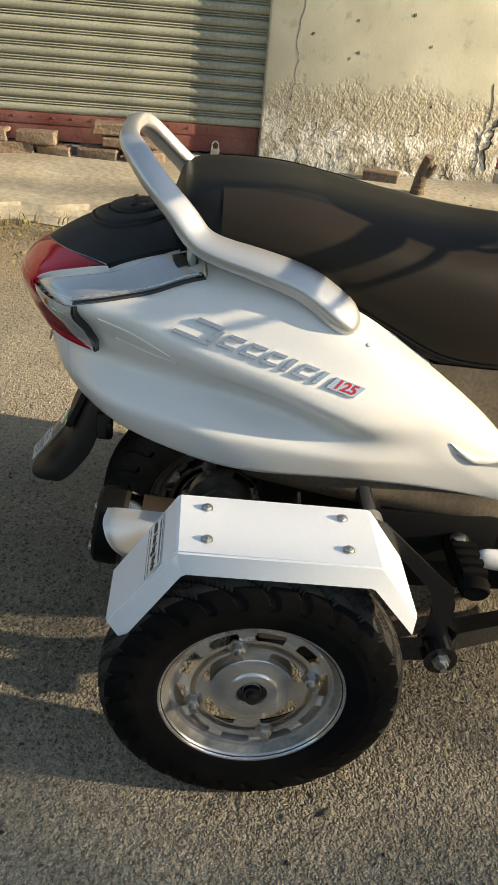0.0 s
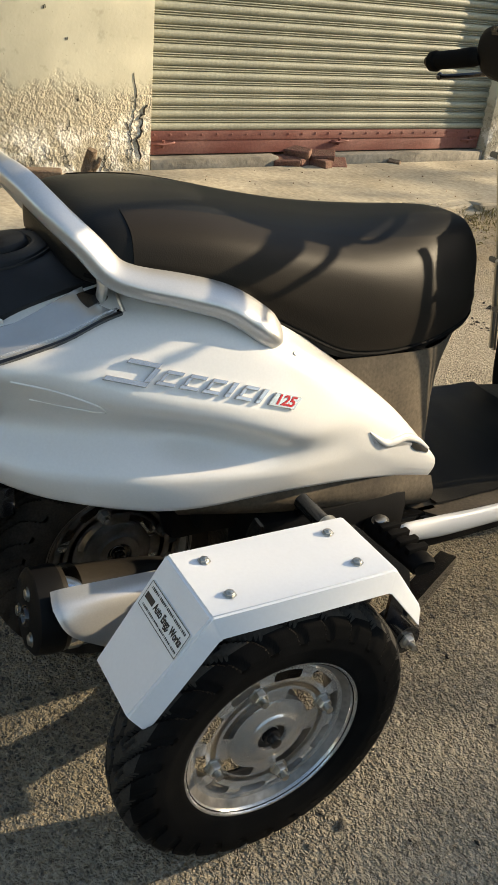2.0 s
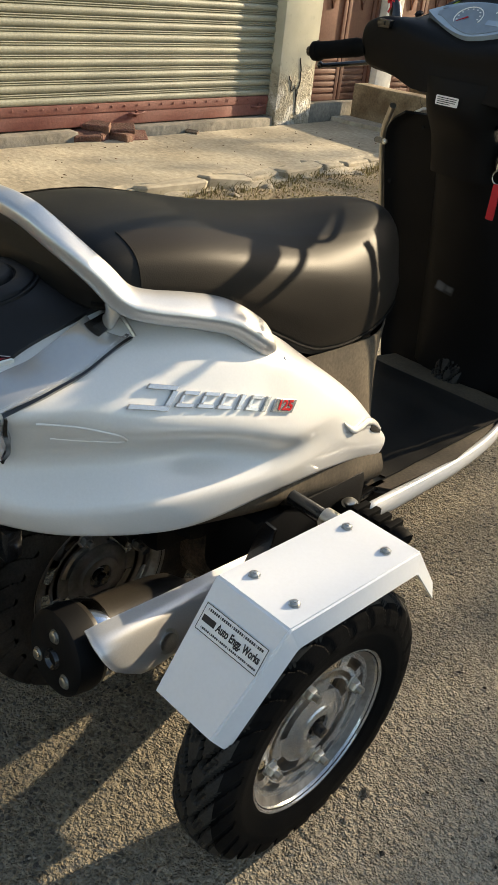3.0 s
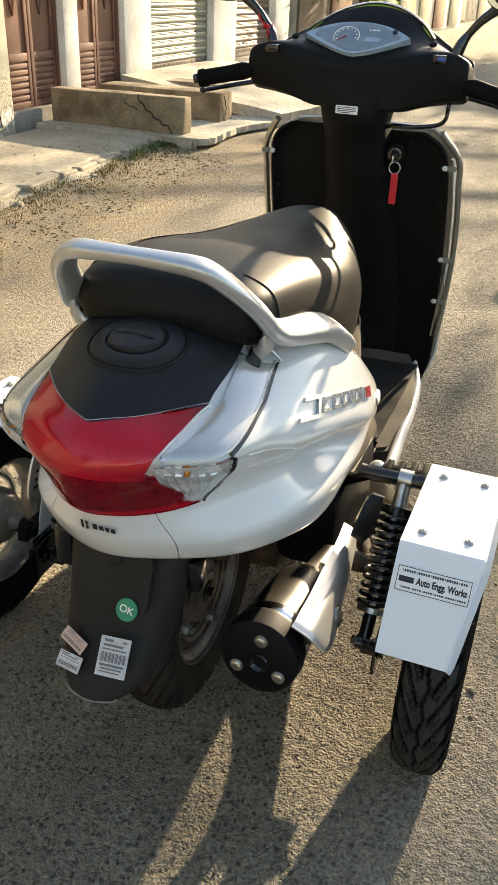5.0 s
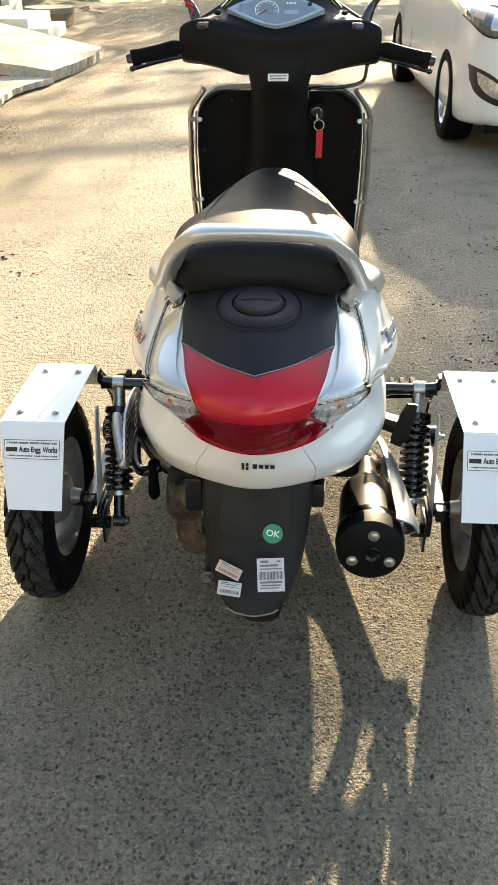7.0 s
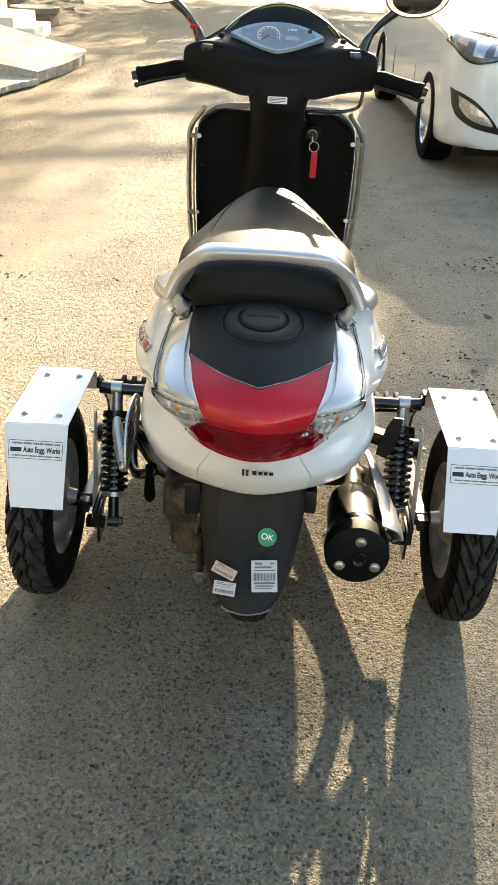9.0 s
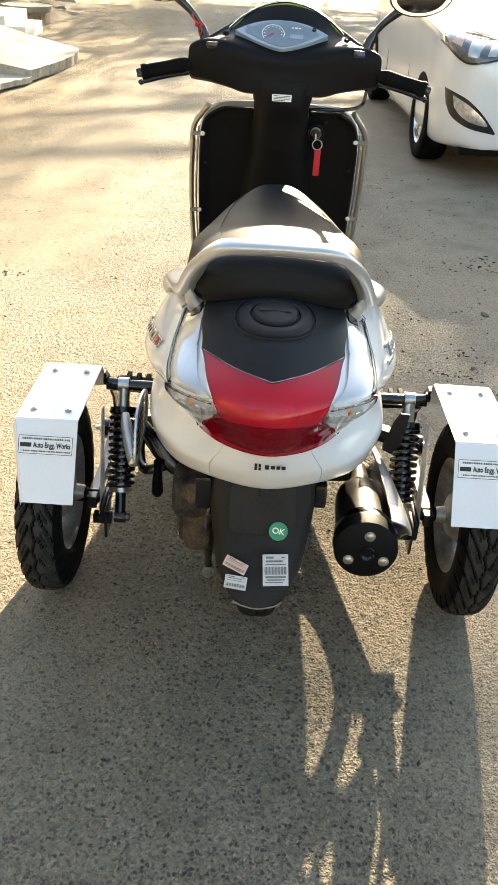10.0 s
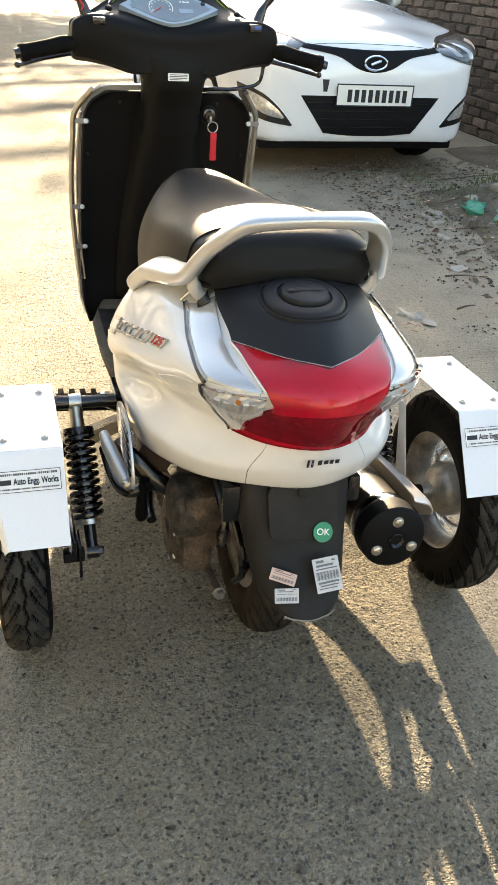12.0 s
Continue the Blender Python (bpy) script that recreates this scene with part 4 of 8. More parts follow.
fl = bmesh.new()
pts = [(.190, .44), (.240, .48), (.242, .70), (.222, .88), (.17, 1.04)]
left = [(.185, .44), (.205, .48), (.216, .70), (.214, .88), (.17, 1.04)]
top = pts + [(-x, y) for x, y in reversed(left)]
a = [fl.verts.new((x, y, .300)) for x, y in top]
b_ = [fl.verts.new((x * .97, y, .262)) for x, y in top]
fl.faces.new(a)
fl.faces.new(list(reversed(b_)))
for i in range(len(a)):
    fl.faces.new((a[i], b_[i], b_[(i + 1) % len(a)], a[(i + 1) % len(a)]))
bmesh.ops.bevel(fl, geom=[e for e in fl.edges if abs(e.verts[0].co.z - e.verts[1].co.z) < .001 and e.verts[0].co.z > .29], offset=.008, segments=2, affect="EDGES")
floor_board = part("floorboard", fl, DUSTYBROWN, scooter, "dusty black floorboard")
mat_rows = [[(x, y, .3035 + .0025 * math.sin(9 * x + 23 * y) * math.sin(31 * y) + (.004 if abs(x) > .19 else 0)) for x in np.linspace(-.192, .205, 12)] for y in np.linspace(.50, .95, 14)]
part("floor_mat", outward(sheet(mat_rows, 40, 40, .003)), MUDBLACK, floor_board, "worn black rubber floor mat", sharp=60)
part("floor_trim", outward(tube([(.258, .365, .310), (.260, .385, .308), (.254, .47, .296), (.245, .58, .284), (.238, .72, .278), (.222, .87, .280), (.19, 1.00, .288)], [.009, .019, .022, .020, .019, .018, .012], 14, 44, flat=.6)), WHITE, scooter, "white sill trim along the floorboard")

# leg shield
def shield_y(z):
    return float(np.interp(z, [.22, .28, .45, .60, .83, .90], [1.065, 1.06, 1.035, .985, .905, .885]))


rows = []
for z, w in ((.900, .165), (.875, .200), (.830, .218), (.70, .224), (.55, .224), (.42, .224), (.30, .222), (.225, .205)):
    y = shield_y(z)
    rows.append([(-w, y - .012, z), (-w * .86, y + .006, z), (-w * .45, y + .012, z), (0, y + .012, z), (w * .45, y + .012, z), (w * .86, y + .006, z), (w, y - .012, z)])
shield = part("leg_shield", outward(sheet(rows, 36, 40, .006)), PLASTIC, scooter, "matt black leg shield inner panel", sharp=60)
rows2 = [[(x * 1.03, y + .055 + .05 * (1 - abs(x) / .24), z + .004) for x, y, z in r] for r in rows]
part("front_apron", outward(sheet(rows2, 36, 40, .006)), WHITE, scooter, "white painted front apron", sharp=60)
for s in (1, -1):
    p = [(s * .196, .868, .904), (s * .236, .908, .845), (s * .242, .930, .780), (s * .246, .962, .690), (s * .246, .990, .590), (s * .240, 1.010, .480), (s * .230, 1.025, .370)]
    g_ = part("guard_rail", outward(tube(p, .0075, 10, 40)), STEEL, scooter, "bare metal guard tube along the leg shield")
    p2 = [(x - s * .014, y - .004, z) for x, y, z in p]
    part("inner_rod", outward(tube(p2[1:], .003, 8, 30)), STEEL, g_)
    for z, x in ((.826, .222), (.592, .232), (.470, .224)):
        fr = plane_frame((s * x, shield_y(z) - .022, z), (1, 0, 0), (0, -1, .25))
        c = part("clip", plate(.036, .012, .003, fr, .006), CLIPMETAL, scooter, "metal clip on the leg shield", smooth=False)
        part("screw", outward(bolt(fr @ Vector((-s * .010, 0, .003)), (0, -1, .25), .0042, .003, True)), STEEL, c)
for s, z in ((1, .872), (-1, .872), (1, .74), (-1, .74)):
    part("panel_screw", outward(bolt((s * (.125 if z > .8 else .205), shield_y(z) - .002 if z > .8 else shield_y(z) - .016, z), (0, -1, .2), .0036, .002, True)), PLASTIC, shield)
# the raised spine of the shield and the ignition lock
rows = [[(-w, shield_y(z) + .004, z), (-w * .72, shield_y(z) - d * .7, z), (-w * .3, shield_y(z) - d, z), (w * .3, shield_y(z) - d, z), (w * .72, shield_y(z) - d * .7, z), (w, shield_y(z) + .004, z)]
        for z, w, d in ((.885, .080, .065), (.80, .085, .05), (.70, .095, .035), (.55, .11, .025), (.40, .12, .02), (.30, .12, .03))]
part("shield_spine", outward(sheet(rows, 26, 24, .003)), PLASTIC, shield, sharp=60)
lock = part("ignition_lock", outward(joined(lathe([(.001, -.018), (.010, -.018), (.011, -.014), (.016, -.013), (.018, -.008), (.019, .01)], (.098, .868, .850), "y", 28))), SHINYBLACK, scooter, "round ignition lock")
part("lock_ring", outward(lathe([(.0185, -.010), (.021, -.010), (.022, -.006), (.022, .004)], (.098, .868, .850), "y", 28)), PLASTIC, lock)
key = part("key", boxes(((.096, .835, .836), (.100, .862, .850), .001)), STEEL, lock, "key in the lock")
ring = [(.104 + .013 * math.cos(a), .838, .824 + .013 * math.sin(a)) for a in np.linspace(0, 2 * math.pi, 22)]
part("key_ring", outward(tube(ring, .0013, 6)), STEEL, lock)
tg = bmesh.new()
box(tg, (.098, .834, .742), (.115, .840, .812), .003)
part("key_tag", tg, REDCLOTH, lock, "red fabric key tag")
for x, z, r in ((-.062, .838, .014), (-.055, .80, .010)):
    part("shield_recess", outward(lathe([(.001, -.003), (r * .7, -.003), (r, .0), (r, .02)], (x, shield_y(z) - .004, z), "y", 20)), SHINYBLACK, shield)
fr = plane_frame((-.034, shield_y(.537) - .0275, .537), (1, 0, 0), (0, -1, .25)) @ pose(0, 0, 0, 0, 0, -6)
lb = part("warning_label", plate(.050, .038, .0008, fr, .002), MUDBLACK, shield, "dark label with worn grey print", smooth=False)
part("print", bars([(-.012, .0145 - .0042 * k, .022, .0016) for k in range(8)] + [(.013, .0145 - .0042 * k, .018 - .004 * (k % 2), .0016) for k in (1, 2, 4, 5, 6)], fr @ pose(0, 0, .0009)), GREYPRINT, lb, smooth=False)

# steering head, instrument cowl
rows = [[(-w, y + d * .8, z), (-w * .85, y + d * .25, z), (-w * .4, y, z), (w * .4, y, z), (w * .85, y + d * .25, z), (w, y + d * .8, z), (w * .8, y + d * 1.7, z), (-w * .8, y + d * 1.7, z), (-w, y + d * .8, z)]
        for z, w, y, d in ((.80, .078, .845, .06), (.87, .075, .815, .07), (.92, .074, .776, .08), (.955, .084, .771, .09), (.985, .10, .776, .09))]
neck = part("steering_neck", outward(sheet(rows, 44, 24)), PLASTIC, scooter, "black plastic steering neck", sharp=60)
fr = plane_frame((-.002, .7655, .948), (1, 0, 0), (0, -1, .03))
lb = part("neck_label", plate(.050, .017, .0008, fr, .002), PAPER, neck, "small white printed label", smooth=False)
part("print", bars([(0, .005, .043, .0014), (0, .0015, .043, .0014), (0, -.002, .04, .0014), (-.006, -.0055, .03, .0014)], fr @ pose(0, 0, .0009)), INK, lb, smooth=False)


def cowl():
    """Handlebar cover: rings across x, wide and low at the ends, tall in the middle."""
    rings = []
    for x, y0, z0, y1, z1, y2, z2 in (
            (-.246, .810, 1.000, .800, 1.030, .855, 1.035), (-.240, .806, .984, .793, 1.056, .868, 1.050), (-.20, .800, .978, .790, 1.070, .888, 1.066),
            (-.15, .793, .968, .790, 1.066, .908, 1.094), (-.10, .786, .954, .791, 1.056, .928, 1.122), (-.05, .782, .955, .792, 1.048, .940, 1.139), (0, .781, .956, .793, 1.046, .944, 1.145)):
        rings.append([(x, y0, z0), (x, y1 - .006, (z0 + z1) / 2), (x, y1, z1), (x, (y1 * .45 + y2 * .55), z1 + (z2 - z1) * .50), (x, y2 - .012, z2 - .004), (x, y2 + .006, z2 + .004), (x, y2 + .028, z2 - .02),
                      (x, y2 + .045, (z0 + z2) / 2), (x, y2 + .01, z0 - .004), (x, (y0 + y2) / 2, z0 - .012)])
    rings += [[(-p[0], p[1], p[2]) for p in r] for r in reversed(rings[:-1])]
    closed = [r + [r[0]] for r in rings]
    g = np.array([spline(r, 61)[:-1] for r in closed])
    g = np.array([spline(g[:, k], 60) for k in range(60)]).transpose(1, 0, 2)
    verts = [tuple(v) for v in g.reshape(-1, 3)]
    faces = [(i * 60 + k, i * 60 + (k + 1) % 60, (i + 1) * 60 + (k + 1) % 60, (i + 1) * 60 + k) for i in range(59) for k in range(60)]
    faces += [tuple(range(60)), tuple(reversed(range(59 * 60, 3600)))]
    return outward((verts, faces))


cowl_ob = part("instrument_cowl", cowl(), PLASTIC, scooter, "matt black handlebar cover", sharp=60)
# dial: an eye-shaped window in the sloping face of the cowl
DIAL = plane_frame((-.012, .838, 1.0895), (1, 0, 0), (0, -.63, .78))
def eye_plate(w, up, down, t, m):
    bm = bmesh.new()
    pts = [(w * x, up * (1 - abs(x) ** 2.2)) for x in np.linspace(-1, 1, 25)] + [(w * x, -down * (1 - abs(x) ** 1.5)) for x in np.linspace(1, -1, 25)[1:-1]]
    tp = [bm.verts.new(m @ Vector((x * .985, y * .97, t))) for x, y in pts]
    lo = [bm.verts.new(m @ Vector((x, y, -.02))) for x, y in pts]
    bm.faces.new(tp)
    for i in range(len(pts)):
        j = (i + 1) % len(pts)
        bm.faces.new((lo[i], lo[j], tp[j], tp[i]))
    return bm


dial = part("speedometer", eye_plate(.120, .042, .054, .004, DIAL), SKYLENS, scooter, "speedometer cluster, its cover painted blue-grey for reflected sky")
part("cluster_face", eye_plate(.098, .038, .048, .0052, DIAL @ pose(.002, 0, 0)), DIALFACE, dial, "dark dial panel")
arc = [(-.022 + .028 * math.cos(a), -.006 + .028 * math.sin(a), .0062) for a in np.linspace(radians(-20), radians(215), 26)]
part("speed_scale", outward(tube([tuple(DIAL @ Vector(p)) for p in arc], .0011, 6)), PAPER, dial, "white speed scale")
part("scale_marks", bars([(-.022 + .022 * math.cos(a), -.006 + .022 * math.sin(a), .0035, .0028) for a in np.linspace(radians(-10), radians(205), 9)], DIAL @ pose(0, 0, .006)), PAPER, dial, smooth=False)
part("needle", outward(tube([tuple(DIAL @ Vector(p)) for p in ((-.022, -.006, .0075), (-.040, -.022, .0075))], [.0016, .0006], 6)), REDBADGE, dial, "red needle")
part("odometer", plate(.034, .013, .0058, DIAL @ pose(.038, -.012, 0), .002), SKYLENS, dial, smooth=False)
part("dial_mark", bars([(.027, .015, .003, .006), (.036, .015, .008, .004), (.045, .015, .006, .004)], DIAL @ pose(0, 0, .006)), PAPER, dial, smooth=False)
part("cluster_button", outward(lathe([(.001, .008), (.005, .008), (.006, .004), (.006, -.004)], (0, 0, 0), "z", 16)), SHINYBLACK, dial).matrix_local = DIAL @ pose(.082, .013, 0)
for x, y in ((-.085, .012), (-.085, -.006), (.088, -.004)):
    o = part("telltale", plate(.012, .007, .0055, DIAL @ pose(x, y, 0), .003), DIALFACE, dial, smooth=False)
visor = [(-.150, .885, 1.092), (-.115, .918, 1.120), (-.06, .945, 1.146), (0, .952, 1.156), (.06, .945, 1.146), (.115, .918, 1.120), (.150, .885, 1.092)]
rows = [[(x, y, z) for x, y, z in visor], [(x * .99, y + .018, z + .006 - .004) for x, y, z in visor], [(x, y + .055, z - .02) for x, y, z in visor]]
part("visor", outward(sheet(rows, 40, 10, .003)), SHINYBLACK, scooter, "glossy dark visor with lime underside")
rows = [[(x * .97, y - .006, z - .010) for x, y, z in visor], [(x * .97, y + .002, z - .003) for x, y, z in visor]]
part("visor_edge", outward(sheet(rows, 40, 4, .002)), YELLOWGREEN, scooter, "lime green visor edge")
for s in (1, -1):
    gr = part("grip", outward(tube([(s * .240, .800, 1.010), (s * .262, .797, 1.007), (s * .300, .791, .999), (s * .345, .785, .990), (s * .352, .784, .988), (s * .364, .782, .986)], [.014, .019, .0175, .0175, .0205, .019], 18, 40)), RUBBER, scooter, "ribbed black rubber grip")
    part("bar_end", outward(tube([(s * .360, .782, .987), (s * .376, .780, .984)], [.012, .010], 14)), SHINYBLACK, gr)
    lv = part("brake_lever", outward(tube([(s * .205, .845, .990), (s * .25, .856, .982), (s * .31, .852, .970), (s * .355, .828, .960), (s * .368, .818, .958)], [.007, .006, .0055, .005, .005], 10, 30, flat=1.3)), SHINYBLACK, scooter, "black brake lever")
    part("lever_ball", outward(lathe([(.0006, -.008), (.005, -.0062), (.008, 0), (.005, .0062), (.0006, .008)], (s * .370, .816, .958), "x", 14)), SHINYBLACK, lv)
    sw = part("switch", boxes(((s * .185 - .014, .7720, 1.052), (s * .185 + .014, .790, 1.068), .002)), SHINYBLACK, scooter, "handlebar switch")
    part("switch_button", boxes(((s * .190 - .010, .7695, 1.057), (s * .190 + .008, .776, 1.064), .001)), SWITCHBLUE if s > 0 else SHINYBLACK, sw, "blue switch" if s > 0 else "")
    part("cowl_screw", outward(bolt((s * .155, .842, 1.083), (0, -.6, .8), .0065, .004, True)), PLASTIC, cowl_ob)
    # mirror
    st = part("mirror_stalk", outward(tube([(s * .205, .838, 1.060), (s * .215, .842, 1.088), (s * .226, .843, 1.106), (s * .248, .840, 1.132), (s * .285, .838, 1.162)], [.014, .012, .008, .009, .012], 12, 30)), SHINYBLACK, scooter, "black mirror stalk")
    M = plane_frame((s * .327, .826, 1.193), (1, 0, .12 * s), (-.12 * s, -1, .05))
    bm = bmesh.new()
    bmesh.ops.create_uvsphere(bm, u_segments=32, v_segments=16, radius=1, matrix=M @ Matrix.Diagonal((.078, .046, .020, 1)))
    hd = part("mirror_housing", bm, SHINYBLACK, st, "oval black mirror housing")
    bm = bmesh.new()
    pts = [bm.verts.new(M @ Vector((.074 * math.cos(a), .0425 * math.sin(a), .012))) for a in np.linspace(0, 2 * math.pi, 33)[:-1]]
    low = [bm.verts.new(M @ Vector((.074 * math.cos(a), .0425 * math.sin(a), .004))) for a in np.linspace(0, 2 * math.pi, 33)[:-1]]
    bm.faces.new(pts)
    for i in range(32):
        bm.faces.new((low[i], low[(i + 1) % 32], pts[(i + 1) % 32], pts[i]))
    hd2 = part("mirror_glass", bm, MIRROR, st, "mirror reflecting trees and sky", smooth=False)
th = [(-.222 + .010 * math.cos(a), .843 + .010 * math.sin(a), 1.100 + .004 * math.sin(3 * a)) for a in np.linspace(0, 4 * math.pi, 40)]
part("red_thread", outward(joined(tube(th, .0028, 6), tube([(-.225, .834, 1.102), (-.236, .828, 1.112), (-.240, .826, 1.125)], .002, 6), tube([(-.222, .834, 1.098), (-.214, .826, 1.088), (-.218, .824, 1.078)], .002, 6))), REDCLOTH, scooter, "red thread tied round the mirror stalk")
part("brake_hose", outward(tube([(.215, .79, .975), (.205, .80, .935), (.15, .81, .920), (.09, .83, .915), (.04, .86, .90)], .0045, 8, 30)), SHINYBLACK, scooter, "black brake hose")

# wheels
def tyre_mesh(R=.219, half=.046, rim=.128, nt=480):
    prof = [(-.034, rim), (-.040, rim + .010), (-.0455, rim + .035), (-.0455, rim + .052), (-.042, R - .022), (-.037, R - .012), (-.030, R - .0055), (-.023, R - .0025), (-.016, R - .001), (-.008, R), (-.003, R), (0, R),
            (.003, R), (.008, R), (.016, R - .001), (.023, R - .0025), (.030, R - .0055), (.037, R - .012), (.042, R - .022), (.0455, rim + .052), (.0455, rim + .035), (.040, rim + .010), (.034, rim)]
    d = np.array(prof)
    s = np.concatenate([[0], np.cumsum(np.hypot(*np.diff(d, axis=0).T))])
    k = 84
    q = np.linspace(0, s[-1], k)
    px, pr = np.interp(q, s, d[:, 0]), np.interp(q, s, d[:, 1])
    verts, faces = [], []
    pitch = 2 * math.pi / 27
    for i in range(nt):
        a = 2 * math.pi * i / nt
        for x, r in zip(px, pr):
            dip = 0.0
            if r > R - .040:
                zig = .0032 * (abs((a / (pitch / 2)) % 2 - 1) - .5) * 2
                if abs(x - zig) < .0026:
                    dip = .007
                w = abs(x)
                if .009 < w < .0458:
                    ph = ((a + (w - .009) * 11.0 + (0 if x > 0 else pitch / 2)) / pitch) % 1
                    if ph < .28:
                        dip = .008
                    if .014 < w < .026 and .52 < ph < .66:
                        dip = .006
            rr = r - dip
            verts.append((x, rr * math.cos(a), rr * math.sin(a)))
    for i in range(nt):
        j = (i + 1) % nt
        for m in range(k - 1):
            faces.append((i * k + m, i * k + m + 1, j * k + m + 1, j * k + m))
    return outward((verts, faces))


def rim_mesh():
    """Pressed steel wheel, its dish facing +x, with slots cut through."""
    prof = [(.1365, .036), (.1355, .0375), (.131, .037), (.128, .033), (.126, .026), (.118, .022), (.113, .020), (.110, .021), (.104, .0225), (.098, .0225), (.093, .021), (.088, .0195), (.080, .0195), (.076, .021), (.066, .0225), (.060, .022), (.057, .024), (.048, .0255), (.040, .0265), (.036, .030), (.026, .031), (.022, .030), (.0215, .018)]
    rs = []
    for (r0, x0), (r1, x1) in zip(prof, prof[1:]):
        n = 2 if abs(r0 - r1) > .003 else 1
        for q in range(n):
            w = q / n
            rs.append((r0 + (r1 - r0) * w, x0 + (x1 - x0) * w))
    rs.append(prof[-1])
    nt, k = 240, len(rs)
    verts, faces = [], []
    for i in range(nt):
        a = 2 * math.pi * i / nt
        for r, x in rs:
            verts.append((x, r * math.cos(a), r * math.sin(a)))
    for i in range(nt):
        j = (i + 1) % nt
        am = 360 * (i + .5) / nt
        for m in range(k - 1):
            r = (rs[m][0] + rs[m + 1][0]) / 2
            p = (am + 9) % 36
            if .0955 < r < .1095 and 6 < p < 30 - (2 if r > .107 or r < .098 else 0):
                continue
            p = am % 90
            if .0605 < r < .0755 and 16 < p < 74:
                continue
            faces.append((i * k + m, i * k + m + 1, j * k + m + 1, j * k + m))
    bm = outward((verts, faces))
    bmesh.ops.solidify(bm, geom=bm.faces, thickness=-.0028)
    return bm


def barrel_mesh():
    prof = [(.1365, .035), (.134, .037), (.128, .031), (.124, .024), (.116, .016), (.114, .0), (.116, -.016), (.124, -.024), (.128, -.031), (.134, -.037), (.1365, -.035), (.130, -.030), (.118, -.022), (.111, -.014), (.110, 0), (.111, .014), (.118, .022), (.130, .032)]
    return outward(lathe(prof, (0, 0, 0), "x", 72, close=True))


def hub_mesh():
    return outward(joined(lathe([(.001, .024), (.012, .024), (.018, .018), (.036, .016), (.060, .014), (.060, -.010), (.045, -.030), (.020, -.040), (.016, -.060), (.001, -.060)], (0, 0, 0), "x", 40)))


TYRE, RIMD, RIMB, HUBM = None, None, None, None


def wheel(name, label, at, flip=False, plain=False):
    """tyre, rim, barrel, hub and nuts; the dish faces +x, or -x when flipped."""
    global TYRE, RIMD, RIMB, HUBM
    w = new(name)
    w.parent = scooter
    w["label"] = label
    w.location = at
    if flip:
        w.rotation_euler = (0, 0, math.pi)
    if TYRE is None:
        a = part("tyre", tyre_mesh(), RUBBER, w, "black tyre with zigzag tread", sharp=30)
        a.data.materials.append(TREAD)
        # dusty rubber on raised blocks only; darker grooves carry their shade in the colour
        for f_ in a.data.polygons:
            c_ = f_.center
            r_ = math.hypot(c_.y, c_.z)
            if abs(c_.x) < .036 and r_ > .2185 - .0035 - 9.5 * c_.x * c_.x:
                f_.material_index = 1
        b = part("rim", rim_mesh(), RIMMETAL, w, "slotted silver steel wheel disc", sharp=35)
        # barrel and hub take the darker metal, shade painted in behind the slots
        c = part("barrel", barrel_mesh(), RIMDUSTSHADE, w, "silver rim barrel, darkened for shade behind the slots")
        d = part("hub", hub_mesh(), RIMDUSTSHADE, w, "turned metal hub")
        TYRE, RIMD, RIMB, HUBM = a.data, b.data, c.data, d.data
    else:
        for nm, me in (("tyre", TYRE), ("rim", RIMD), ("barrel", RIMB), ("hub", HUBM)):
            o = new(nm, me)
            o.parent = w
    for k in range(4):
        a = radians(18 + 90 * k) + (math.pi if flip else 0)
        part("wheel_nut", outward(joined(bolt((.0190, .086 * math.cos(a), .086 * math.sin(a)), (1, 0, 0), .0105, .013), lathe([(.0055, .031), (.0055, .041), (.0005, .042)], (0, .086 * math.cos(a), .086 * math.sin(a)), "x", 10))), STEEL, w, "wheel nut")
    ax = part("axle_end", outward(joined(lathe([(.024, .026), (.020, .024), (.013, .022), (.012, .030), (.009, .031), (.008, .042), (.0005, .043)], (0, 0, 0), "x", 20))), SHINYBLACK, w, "dark axle end")
    return w


AX = .452
KIT = .006                                 # the kit sits a little to the right of the scooter's middle
for s in (1, -1):
    wheel("outrigger_wheel", "added outrigger wheel with black tyre and silver slotted rim", (KIT + s * AX, .0015, .2185), s < 0)
rear = wheel("rear_wheel", "rear wheel with black tyre and dusty grey rim", (0.005, -.042, .2185))
for o in rear.children:
    if o.name.split(".")[0] in ("rim", "barrel", "hub", "wheel_nut"):
        o.material_slots[0].link, o.material_slots[0].material = "OBJECT", RIMDUSTSHADE
    elif o.name.split(".")[0] == "tyre":
        for slot in o.material_slots:
            slot.link, slot.material = "OBJECT", DUSTYTYRE
wheel("front_wheel", "front wheel with black tyre", (0, 1.20, .2185))

